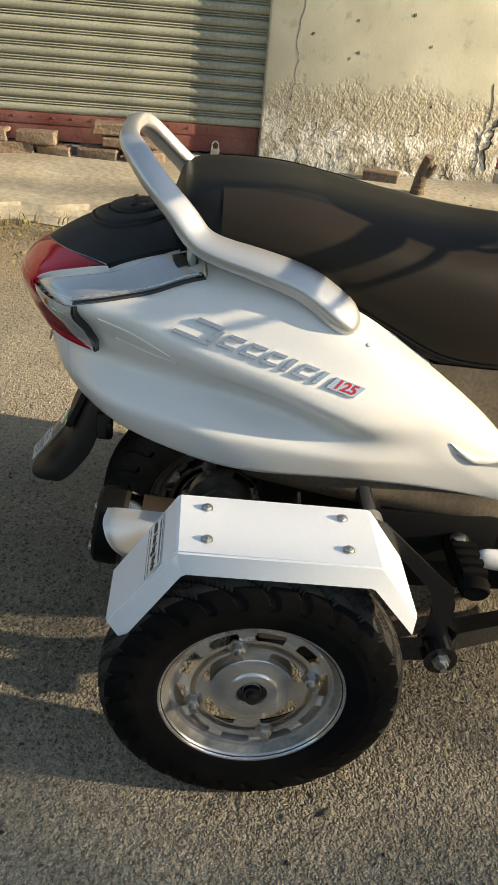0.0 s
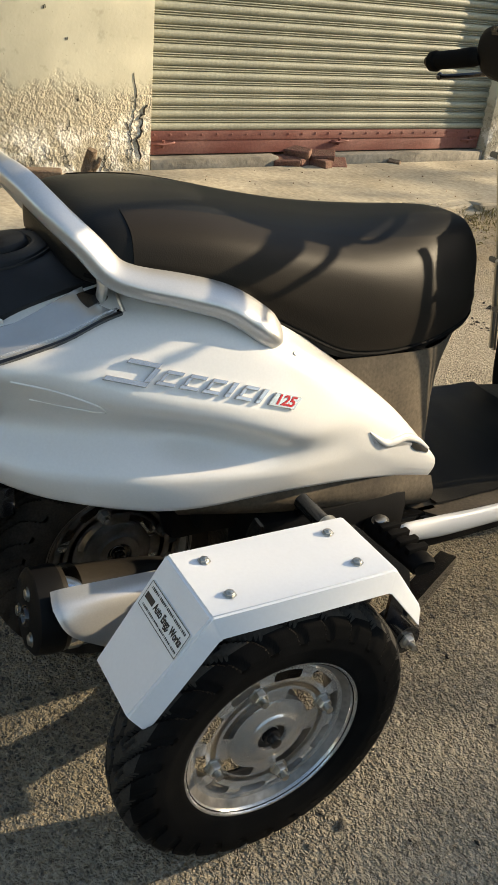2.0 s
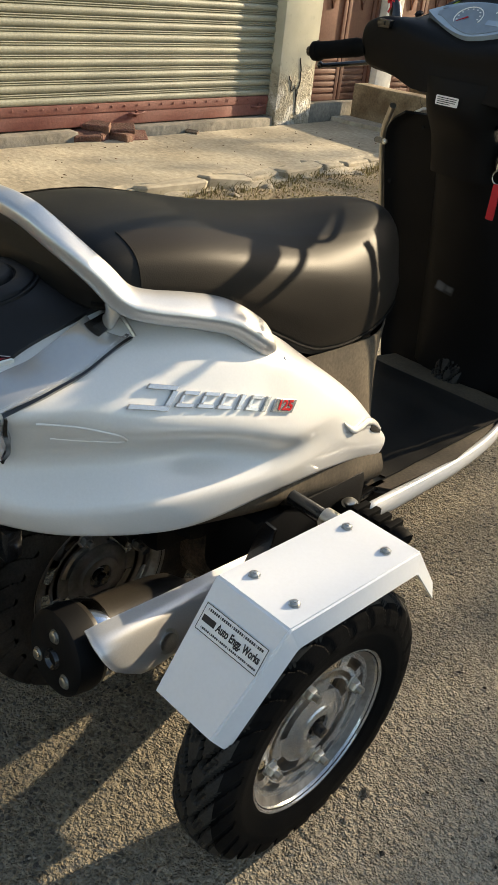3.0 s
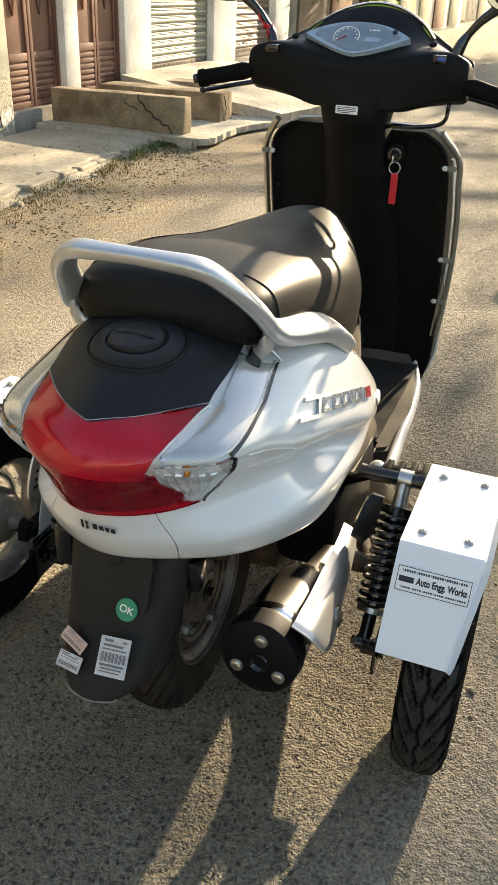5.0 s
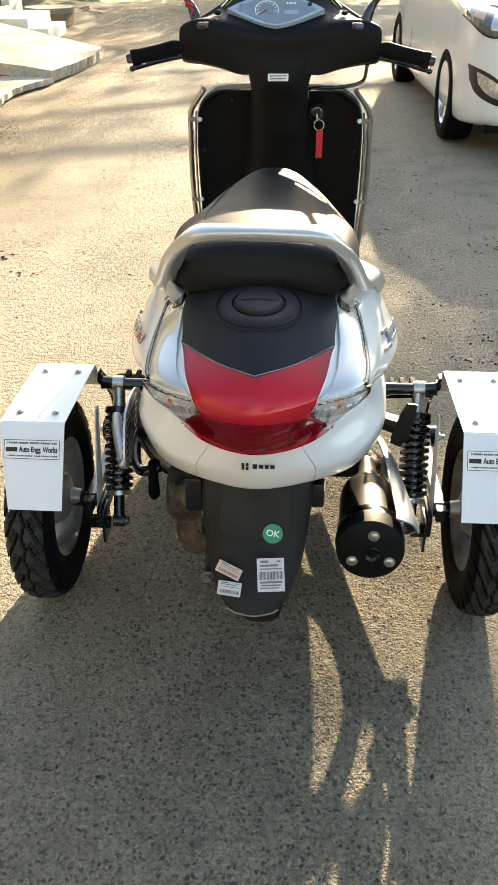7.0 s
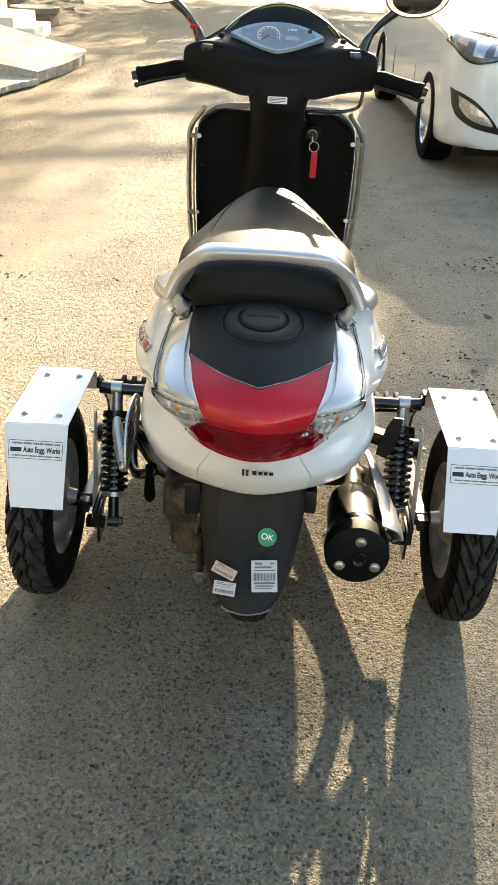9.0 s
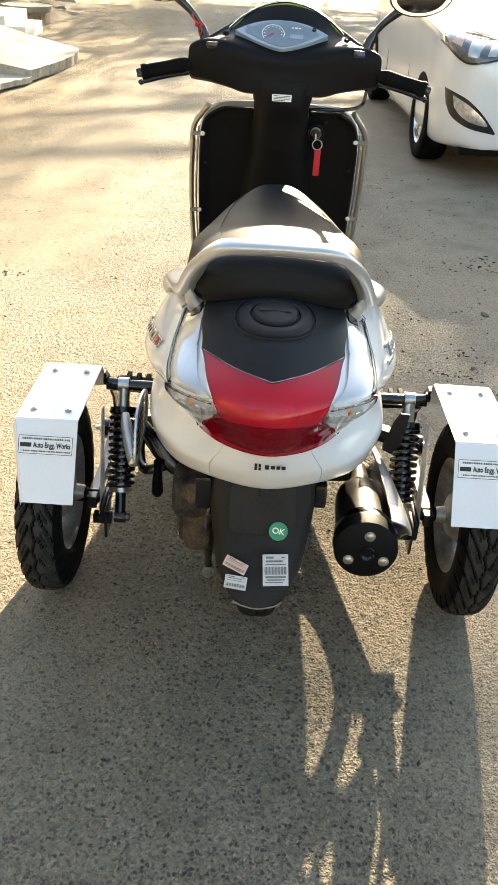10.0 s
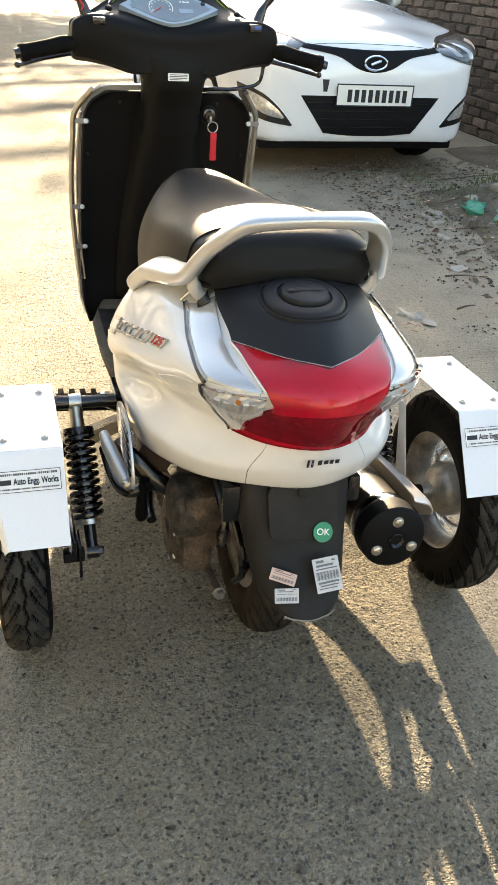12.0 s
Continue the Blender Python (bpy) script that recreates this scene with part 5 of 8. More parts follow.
# outrigger kit
def fender(s):
    """A folded sheet fender: rear flap, flat top, front flap, a turned-down outer lip."""
    xi, xo = .370, .492
    line = [(-.206, .338), (-.118, .478), (.146, .470), (.204, .392)]
    out = []
    bm = bmesh.new()
    prev = None
    fr_ = []
    for i, (y, z) in enumerate(line):
        sh = .022 if i == 0 else 0
        ring = [(xi, y, z), (xo + .002 - sh, y, z), (xo + .011 - sh, y + (.022 if i == 0 else -.004 if i == 3 else 0), z - .026)]
        if i in (1, 2):
            d = .010 if i == 1 else -.010
            ring[2] = (xo + .011, y + d, z - .028)
        fr_.append([bm.verts.new((s * a, b, c)) for a, b, c in ring])
    for p, q in zip(fr_, fr_[1:]):
        for k in range(2):
            bm.faces.new((p[k], p[k + 1], q[k + 1], q[k]))
    bmesh.ops.bevel(bm, geom=[e for e in bm.edges if not e.is_boundary], offset=.0025, segments=3, affect="EDGES")
    bmesh.ops.recalc_face_normals(bm, faces=bm.faces)
    up = sum(f.normal.z for f in bm.faces)
    if up < 0:
        bmesh.ops.reverse_faces(bm, faces=bm.faces)
    bmesh.ops.solidify(bm, geom=bm.faces, thickness=.0022)
    f = part("outrigger_fender", bm, FENDER, scooter, "white folded sheet-metal fender", sharp=30)
    for x in (.397, .465):
        for y, z in ((-.080, .4775), (.1035, .4725)):
            part("fender_bolt", outward(joined(bolt((s * x, y, z), (0, .03, 1), .0064, .0042), lathe([(.0030, .003), (.0030, .0055), (.0004, .006)], (s * x, y, z), "z", 10))), STEEL, f, "zinc-plated bolt")
    # sticker on the rear flap
    nrm = Vector((0, -.140, .088)).normalized()
    fr = plane_frame(Vector((s * .430, -.1455, .4345)) + nrm * .0006, (1, 0, 0), nrm)
    st = part("maker_sticker", plate(.108, .037, .0006, fr, .002), PAPER, f, "white workshop sticker with black print", smooth=False)
    edge = [(0, .0175, .105, .0010), (0, -.0175, .105, .0010), (.0525, 0, .0010, .035), (-.0525, 0, .0010, .035)]
    num = [(-.048 + .0034 * k + .002, .0120, .0024 if k % 6 else .0010, .0036) for k in range(28)]
    low = [(-.047 + .0032 * k + .002, -.0122, .0024 if k % 5 else .0010, .0026) for k in range(30)]
    part("print", bars(edge + num + low + [(-.0385, -.0005, .022, .0085)], fr @ pose(0, 0, .0007), .0003), INK, st, "black printed lines", smooth=False)
    lettering("Auto Engg. Works", .0138, fr @ pose(.0125, -.0005, .0012) @ Matrix.Diagonal((.70, 1.05, 1, 1)), INK, st, .0001, bold=.035)
    # inner support plate, swing arm, pivot and shock absorber
    bm = bmesh.new()
    prof = [(.150, .450), (.174, .448), (.296, .335), (.306, .30), (.300, .215), (.270, .205), (.272, .30), (.262, .33)]
    a = [bm.verts.new((s * .372, y, z)) for y, z in prof]
    b = [bm.verts.new((s * .366, y, z)) for y, z in prof]
    bm.faces.new(a)
    bm.faces.new(list(reversed(b)))
    for i in range(len(a)):
        bm.faces.new((a[i], b[i], b[(i + 1) % len(a)], a[(i + 1) % len(a)]))
    part("support_plate", bm, SHINYBLACK, f, "black steel support plate", smooth=False)
    part("arm_bar", boxes(((s * .352 - .005, -.02, .158), (s * .352 + .005, .115, .205), .002)), SHINYBLACK, f)
    bm = bmesh.new()
    gus = [(.075, .40), (.098, .395), (.060, .20), (.020, .165), (-.004, .17), (.012, .225)]
    a = [bm.verts.new((s * (.362), y, z)) for y, z in gus]
    b = [bm.verts.new((s * (.3595), y, z)) for y, z in gus]
    bm.faces.new(a)
    bm.faces.new(list(reversed(b)))
    for i in range(len(a)):
        bm.faces.new((a[i], b[i], b[(i + 1) % len(a)], a[(i + 1) % len(a)]))
    part("gusset", bm, FENDER, f, "white gusset plate", smooth=False)
    arm = part("swing_arm", outward(joined(tube([(s * .375, .295, .219), (s * .372, .15, .205), (s * .372, 0, .2185), (s * .372, -.03, .22)], .020, 4, flat=.7, twist=math.pi / 4),
                                          tube([(s * .350, .294, .2195), (s * .402, .294, .2195)], .026, 24), tube([(s * .36, .0015, .2185), (s * .43, .0015, .2185)], .016, 16))), SHINYBLACK, scooter, "gloss black outrigger swing arm")
    part("pivot_bolt", outward(joined(bolt((s * .402, .294, .2195), (s, 0, 0), .011, .011), tube([(s * .410, .294, .2195), (s * .422, .294, .2195)], .0055, 10))), STEEL, arm, "large zinc pivot bolt")
    part("link", boxes(((s * .345 - .03, -.012, .150), (s * .345 + .012, .012, .172), .003), ((s * .343 - .003, -.03, .125), (s * .343 + .003, .03, .20), .001)), SHINYBLACK, arm)
    # cross tubes that carry the kit
    part("cross_tube", outward(joined(tube([(s * .245, .166, .414), (s * .365, .166, .414)], .013, 16), tube([(s * .262, .17, .408), (s * .20, .20, .36), (s * .15, .24, .33)], .012, 8),
                                      tube([(s * .352, .312, .224), (s * .262, .458, .176), (s * .177, .595, .128)], .024, 4, twist=math.pi / 4))), SHINYBLACK, scooter, "black cross tube of the outrigger frame")
    top, bot = Vector((s * .326, .166, .415)), Vector((s * .316, .006, .160))
    ax = (top - bot).normalized()
    at = lambda d: bot + ax * d
    L = (top - bot).length
    sh = part("shock_absorber", outward(joined(tube([tuple(at(.01)), tuple(at(.07)), tuple(at(.072)), tuple(at(.16))], [.012, .012, .015, .015], 16), tube([tuple(at(.16)), tuple(at(L - .02))], .006, 12))), SHINYBLACK, scooter, "black coil-over shock absorber")
    u = ax.orthogonal().normalized()
    v = ax.cross(u)
    coil = [tuple(at(.065 + (L - .125) * k / 240) + (u * math.cos(k / 240 * 11.5 * 2 * math.pi) + v * math.sin(k / 240 * 11.5 * 2 * math.pi)) * .0262) for k in range(241)]
    part("coil_spring", outward(tube(coil, .0058, 8)), SHINYBLACK, sh, "black coil spring")
    part("spring_seat", outward(tube([tuple(at(.056)), tuple(at(.066))], .027, 20)), STEEL, sh, "bare metal spring seat")
    part("spring_cap", outward(tube([tuple(at(L - .066)), tuple(at(L - .060)), tuple(at(L - .052)), tuple(at(L - .050))], [.030, .031, .030, .014], 20)), SHINYBLACK, sh, "black spring cap")
    part("eye_neck", outward(tube([tuple(at(L - .055)), tuple(at(L - .03)), tuple(at(L - .008))], [.0145, .013, .014], 16)), STEEL, sh, "bare metal eye neck")
    part("upper_eye", outward(tube([(top.x - .012, top.y, top.z), (top.x + .012, top.y, top.z)], .017, 20)), STEEL, sh)
    part("lower_eye", outward(tube([(bot.x - .012, bot.y, bot.z), (bot.x + .012, bot.y, bot.z)], .014, 20)), SHINYBLACK, sh)
    part("shock_bolt", outward(joined(bolt((top.x + s * .036, top.y, top.z + .008), (s, 0, 0), .010, .010), tube([(top.x, top.y, top.z), (top.x + s * .036, top.y, top.z + .004)], .012, 12))), SHINYBLACK, sh)
    part("lower_bolt", outward(bolt((bot.x - s * .012, bot.y, bot.z), (-s, 0, 0), .009, .010)), SHINYBLACK, sh)


before = set(scooter.children)
fender(1)
fender(-1)
kit_parts = set(scooter.children) - before
for o in kit_parts:
    o.location.x = KIT
    if o.bound_box[0][0] < 0 and o.bound_box[6][0] < 0:
        o.location.z = -.006

# exhaust
a0, a1 = np.array((.207, -.248, .298)), np.array((.222, .130, .264))
dv = (a1 - a0) / np.linalg.norm(a1 - a0)
muf = part("muffler", outward(tube([tuple(a0 + dv * d) for d in (0, .006, .03, .045, .05, .10, .18, .205, .235, .27, .34)], [.052, .058, .0615, .0615, .0585, .0575, .0555, .052, .034, .024, .020], 32)), DUSTYMUFFLER, scooter, "black exhaust muffler filmed with dust")
part("end_cap", outward(tube([tuple(a0 + dv * d) for d in (-.002, .004, .030, .040)], [.054, .062, .064, .0625], 32)), PLASTIC, muf, "dull black muffler end cap")
part("chrome_band", outward(tube([tuple(a0 + dv * d) for d in (.046, .050, .064, .068)], [.0595, .0612, .0612, .0595], 32)), CHROME, muf, "chrome band")
END = Matrix.Translation(a0) @ Vector((0, 1, 0)).rotation_difference(Vector(dv)).to_matrix().to_4x4()
part("outlet", outward(moved(lathe([(.006, .004), (.012, -.001), (.014, -.004), (.016, -.001), (.017, .006)], (.004, -.003, -.004), "y", 22), END)), SHINYBLACK, muf)
for x, z in ((.004, .034), (-.032, -.022), (.036, -.020)):
    part("end_bolt", outward(moved(bolt((x, -.002, z), (0, -1, 0), .0078, .005, True), END)), STEEL, muf, "bright muffler bolt")
part("exhaust_pipe", outward(tube([tuple(a0 + dv * .335), (.280, .16, .215), (.284, .20, .172), (.245, .31, .150), (.17, .42, .150), (.06, .50, .17)], [.020, .019, .019, .019, .018, .016], 14, 30)), ENGINE, scooter, "rusty exhaust pipe")
rows = [[(.238, .110, .330), (.246, .02, .344), (.250, -.10, .354), (.252, -.200, .362), (.250, -.228, .360)],
        [(.258, .112, .318), (.268, .02, .332), (.277, -.10, .344), (.282, -.205, .352), (.280, -.232, .350)],
        [(.264, .110, .290), (.276, .02, .300), (.290, -.10, .310), (.298, -.192, .318), (.297, -.216, .318)],
        [(.262, .105, .262), (.275, .02, .269), (.290, -.09, .276), (.299, -.150, .284), (.299, -.172, .286)],
        [(.252, .100, .252), (.264, .02, .257), (.278, -.08, .262), (.288, -.145, .270), (.288, -.165, .274)]]
hs = part("heat_shield", outward(sheet(rows, 30, 18, .003)), SILVER, scooter, "satin silver exhaust heat shield", sharp=60)
part("shield_bolt", outward(bolt((.292, -.118, .309), (1, -.05, .3), .014, .006, True)), STEEL, hs)

# rear mudguard and its labels
rows = []
for y, z, w, c in ((-.262, .480, .098, .020), (-.285, .440, .096, .022), (-.303, .395, .092, .026), (-.325, .352, .086, .030), (-.358, .305, .076, .032), (-.377, .282, .064, .030), (-.386, .270, .048, .024), (-.389, .266, .028, .012)):
    rows.append([(-w, y + c * 1.6, z), (-w * .8, y + c * .5, z - .002), (-w * .4, y + c * .06, z - .004), (0, y, z - .005), (w * .4, y + c * .06, z - .004), (w * .8, y + c * .5, z - .002), (w, y + c * 1.6, z)])
mud = part("mudguard", outward(sheet(rows, 30, 34, .004)), MUDBLACK, scooter, "matt black rear mudguard with a scuffed lower edge", sharp=60)
fr = plane_frame((0, -.2965, .420), (1, 0, 0), (0, -1, .42))
part("plate_mount", plate(.118, .094, .010, fr, .018), MUDBLACK, mud, "raised number plate mount")
part("mount_bolt", outward(bolt(fr @ Vector((0, .030, .010)), (0, -1, .42), .009, .005, True)), MUDBLACK, mud)
part("lower_strip", outward(tube([(-.044, -.381, .2705), (-.03, -.388, .267), (0, -.3915, .2630), (.03, -.388, .267), (.044, -.381, .2705)], .0014, 8, 20)), CONCRETE, mud, "scuffed dusty edge")
rs_ = random.Random(77)
for k in range(48):
    x_, z_ = rs_.uniform(-.042, .042), .270 + .022 * rs_.random() ** 2
    y_ = float(np.interp(z_, [.266, .270, .282, .305], [-.389, -.386, -.377, -.358])) + .030 * .5 * (abs(x_) / .066) ** 2 - .0008
    part("scuff", plate(rs_.uniform(.002, .008), rs_.uniform(.001, .003), .0006, plane_frame((x_, y_, z_ - .004), (1, 0, 0), (x_ * 3, -1, .7)) @ pose(0, 0, 0, 0, 0, rs_.uniform(-40, 40)), .0004), CONCRETE, mud, smooth=False)
fr = plane_frame((.031, -.3235, .389), (1, 0, 0), (0, -1, .48)) @ pose(0, 0, 0, 0, 0, -8)
ok = part("round_label", outward(moved(lathe([(.0001, .0015), (.0168, .0015), (.0172, 0)], (0, 0, 0), "z", 36), fr)), GREENDOT, mud, "round green checked label", smooth=False)
lettering("OK", .0155, fr @ pose(0, 0, .0017), PAPER, ok, .0002)
for n_, (x, y, z, w, h, r, mm) in enumerate(((.030, -.3655, .334, .046, .056, 4, LABEL), (-.042, -.353, .330, .044, .020, -24, PAPERTAN), (-.040, -.3725, .306, .040, .024, -6, LABEL))):
    fr = plane_frame((x, y, z), (1, 0, 0), (.15 * x / .04 * .6, -1, .74)) @ pose(0, 0, 0, 0, 0, r)
    lb = part("paper_label", plate(w, h, .0008, fr, .001), mm, mud, "printed paper label", smooth=False)
    rects = [(-w * .42 + w * .84 * k / 21, -h * .02 if n_ == 0 else -h * .22, w * (.012 + .014 * ((k * 7) % 3)), h * .24) for k in range(22)]
    rects += [(0, h * .18 if n_ == 0 else h * .12, w * .8, h * .035), (-w * .05, h * .28, w * .66, h * .06), (-w * .22, h * .4, w * .3, h * .07), (w * .3, h * .4, w * .14, h * .05)]
    if n_ == 0:
        rects += [(0, -h * .22, w * .8, h * .06), (0, -h * .31, w * .7, h * .04), (-w * .05, -h * .39, w * .7, h * .03)]
    part("print", bars(rects, fr @ pose(0, 0, .0009), .0002), GREYPRINT, lb, smooth=False)
for lo_, hi_ in (((-.125, -.265, .385), (-.095, -.235, .455)), ((.095, -.262, .400), (.118, -.235, .450))):
    part("tail_bracket", boxes((lo_, hi_, .006)), SHINYBLACK, mud)

# engine and drive unit
e = bmesh.new()
box(e, (-.165, -.13, .165), (-.095, .36, .30), .035)
box(e, (-.10, .12, .16), (.12, .40, .33), .04)
box(e, (-.17, -.16, .28), (-.08, .10, .37), .03)
eng = part("engine", e, ENGINE, scooter, "dirty oily engine and drive case")
# blocks added in place of frame and belly to stop light reaching the ground
part("frame_cover", boxes(((.10, .12, .20), (.222, .42, .365), .03), ((.04, .02, .27), (.10, .12, .36), .02), ((-.13, .40, .14), (.15, .95, .262), .03)), PLASTIC, scooter, "black blocks added for frame and belly, stopping light under the body")
for y_, z_, r_c in ((-.04, .225, .074), (.27, .235, .068)):
    part("drive_cover", outward(lathe([(.001, -.175), (.02, -.178), (.024, -.173), (.05, -.175), (r_c - .004, -.168), (r_c, -.15), (r_c, -.10)], (0, y_, z_), "x", 40)), ENGINE, eng)
    for k in range(7):
        a_ = k * .9
        part("case_bolt", outward(bolt((-.166, y_ + (r_c - .012) * math.cos(a_), z_ + (r_c - .012) * math.sin(a_)), (-1, 0, 0), .006, .006)), STEEL, eng)
for k in range(9):
    part("case_rib", boxes(((-.168, .03 + .022 * k, .20), (-.160, .036 + .022 * k, .285), .002)), ENGINE, eng)
part("hanger_arm", outward(tube([(-.215, .01, .372), (-.18, -.02, .366), (-.13, -.06, .368), (-.075, -.09, .372)], [.016, .020, .021, .018], 12, 20, flat=.8)), RUST, eng, "rusty brown hanger arm")
part("hanger_bolt", outward(bolt((-.165, -.055, .367), (-.3, -1, .2), .009, .006)), STEEL, eng)
for k, (x, y, z, w) in enumerate(((-.118, -.118, .318, .022), (-.10, -.128, .286, .026), (-.088, -.120, .252, .020), (-.125, -.105, .262, .018))):
    part("casting_boss", boxes(((x - w, y - .012, z - w * .7), (x + w, y + .03, z + w * .7), .006)), (RUST, ENGINE)[k % 2], eng)
part("brake_cable", outward(tube([(-.055, -.10, .375), (-.07, -.135, .35), (-.092, -.150, .318), (-.098, -.148, .285), (-.094, -.140, .25)], .0045, 8, 26)), RUBBER, eng, "black brake cable")
part("hose", outward(tube([(-.135, -.07, .36), (-.142, -.098, .335), (-.138, -.108, .30), (-.130, -.100, .27)], .0075, 10, 22)), RUST, eng, "brown rubber hose")
part("adjuster_nut", outward(bolt((-.100, -.180, .165), (0, -1, 0), .010, .012)), STEEL, eng)
part("carburettor", boxes(((-.09, -.14, .36), (-.03, -.06, .42), .012)), ENGINE, eng)
part("drum_lever", outward(tube([(-.10, -.03, .20), (-.105, -.10, .17), (-.10, -.17, .165)], [.010, .008, .007], 8, 16)), ENGINE, eng)
part("brake_rod", outward(tube([(-.10, -.17, .165), (-.09, .05, .15), (-.07, .40, .15)], .003, 6, 16)), STEEL, eng)
part("air_filter", outward(moved(lathe([(.001, -.03), (.045, -.03), (.058, -.02), (.060, .02), (.05, .045), (.001, .045)], (0, 0, 0), "x", 30), Matrix.Translation((-.150, -.10, .315)))), OILDUST, eng, "dusty filter box")
part("engine_hose", outward(joined(tube([(-.09, -.12, .36), (-.07, -.17, .30), (-.06, -.19, .22), (-.065, -.16, .17)], .007, 8, 24), tube([(-.06, -.10, .38), (-.045, -.16, .33), (-.04, -.19, .26), (-.05, -.17, .20)], .006, 8, 24), tube([(-.11, -.14, .40), (-.10, -.19, .34), (-.105, -.20, .29)], .008, 8, 20))), SHINYBLACK, eng, "hanging hoses and cables")
fins = bmesh.new()
for k in range(7):
    box(fins, (-.085, .02 + .013 * k, .24), (.02, .025 + .013 * k, .36), .001, None, 1)
part("cooling_fins", fins, ENGINE, eng)
part("stand", outward(joined(tube([(-.14, .33, .17), (-.165, .22, .125), (-.17, .15, .112)], .011, 10, 20), tube([(-.14, .33, .165), (.06, .33, .165)], .012, 10))), SHINYBLACK, scooter, "folded black stand")
# rear brake/shock on the left and the foot guards
part("rear_damper", outward(joined(tube([(-.125, -.06, .24), (-.12, -.02, .50)], .014, 14), tube([tuple(np.array((-.1245, -.055, .28)) + np.array((.0012, .012, .19)) * k / 120 + .026 * np.array((math.cos(k * .42), math.sin(k * .42), 0))) for k in range(121)], .0045, 8))), SHINYBLACK, scooter, "black rear damper and spring")
for s in (1, -1):
    pg = part("foot_peg", outward(joined(tube([(s * .205, .346, .312), (s * .228, .342, .314), (s * .236, .340, .315), (s * .350, .335, .324), (s * .368, .334, .324)], [.008, .011, .0185, .0185, .014], 14, 24, flat=1.35))), RUBBER, scooter, "folding rubber pillion foot peg")
    st_ = bmesh.new()
    for k in range(4):
        box(st_, (s * (.268 + .024 * k) - .006, .3175 - .001 * k, .330 + .002 * k), (s * (.268 + .024 * k) + .006, .3575 - .001 * k, .3425 + .002 * k), .002)
    part("peg_ribs", st_, RUBBER, pg)
    part("peg_bracket", boxes(((s * .200 - .006, .318, .295), (s * .200 + .02, .350, .345), .005), ((s * .205 - .01, .34, .285), (s * .205 + .008, .50, .300), .004)), SHINYBLACK, pg)
    part("peg_stud", outward(bolt((s * .243, .338, .332), (0, -.2, 1), .011, .006, True)), STEEL, pg, "worn metal stud")
def turned_out(bm):
    bmesh.ops.recalc_face_normals(bm, faces=bm.faces)
    return bm


# vented silver heel guard at the left, its foot rest, and the dark brackets behind
gy = [(.045, .425), (.040, .462), (.005, .486), (-.050, .497), (-.098, .490), (-.124, .468), (-.142, .436), (-.150, .405), (-.140, .388), (-.112, .386), (-.050, .392), (.015, .400)]
bm = bmesh.new()
ring_ = spline(gy + gy[:1], 41)[:-1]
lay = [[bm.verts.new((-.252 - .03 * (p[1] - .44) * 4 * .12 + dx, p[0], p[1])) for p in ring_] for dx in (0, -.004)]
bm.faces.new(lay[0])
bm.faces.new(list(reversed(lay[1])))
for i in range(40):
    bm.faces.new((lay[0][i], lay[0][(i + 1) % 40], lay[1][(i + 1) % 40], lay[1][i]))
hg = part("heel_guard", turned_out(bm), SILVER, scooter, "silver vented heel guard", sharp=40)
for k in range(6):
    z_ = .478 - .0135 * k
    part("vent", boxes(((-.2605, -.105 - .006 * k, z_), (-.250, -.010 - .004 * k, z_ + .004), .001)), SHINYBLACK, hg, "dark vent slot")
fr_g = part("foot_rest", outward(tube([(-.290, -.025, .440), (-.284, -.05, .426), (-.272, -.085, .404), (-.262, -.116, .388)], [.010, .015, .016, .014], 14, 20, flat=.8)), SILVER, hg, "silver folding foot rest")
part("guard_knob", outward(lathe([(.001, -.012), (.008, -.010), (.010, -.002), (.010, .006)], (-.261, -.120, .388), "y", 18)), STEEL, hg)
part("kick_lever", outward(tube([(-.275, .10, .335), (-.268, .02, .318), (-.250, -.03, .312), (-.215, -.04, .325), (-.19, -.02, .33)], .011, 10, 26)), SHINYBLACK, scooter, "black kick lever")
part("hanging_boot", outward(tube([(-.220, -.05, .345), (-.221, -.045, .325), (-.2225, -.040, .29), (-.223, -.038, .262), (-.224, -.036, .25)], [.009, .0095, .011, .013, .008], 12, 18)), RUBBER, scooter, "black rubber boot on a cable")
part("side_bracket", outward(tube([(-.262, .02, .390), (-.235, -.01, .372), (-.20, -.03, .335), (-.165, -.04, .315)], [.017, .020, .020, .018], 10, 18, flat=.8)), SHINYBLACK, scooter, "black frame bracket")
bm = bmesh.new()
pl_ = [(.262, .345), (.280, .415), (.292, .438), (.312, .436), (.303, .36), (.285, .335)]
lay = [[bm.verts.new((x, y, z)) for x, z in pl_] for y in (.055, .060)]
bm.faces.new(lay[0])
bm.faces.new(list(reversed(lay[1])))
for i in range(6):
    bm.faces.new((lay[0][i], lay[0][(i + 1) % 6], lay[1][(i + 1) % 6], lay[1][i]))
part("muffler_bracket", turned_out(bm), SHINYBLACK, scooter, "black muffler bracket plate", smooth=False)
part("front_fork", outward(joined(*[tube([(s * .062, 1.20, .22), (s * .062, 1.10, .50), (s * .04, 1.05, .62)], .016, 12) for s in (1, -1)], tube([(0, 1.06, .58), (0, .90, .95)], .022, 14))), SHINYBLACK, scooter, "black front fork")
rows = [[(x, 1.20 + R * math.cos(a) * (1 - .0 * abs(x)), .2185 + R * math.sin(a)) for x, R in ((-.068, .225), (-.055, .248), (0, .262), (.055, .248), (.068, .225))] for a in np.linspace(radians(10), radians(112), 9)]
part("front_fender", outward(sheet(rows, 16, 30, .003)), WHITE, scooter, "white front mudguard", sharp=60)

# the scooter stands a little to the right of the kit's datum line
for o in scooter.children:
    if o not in kit_parts and "outrigger_wheel" not in o.name:
        o.location.x += .004

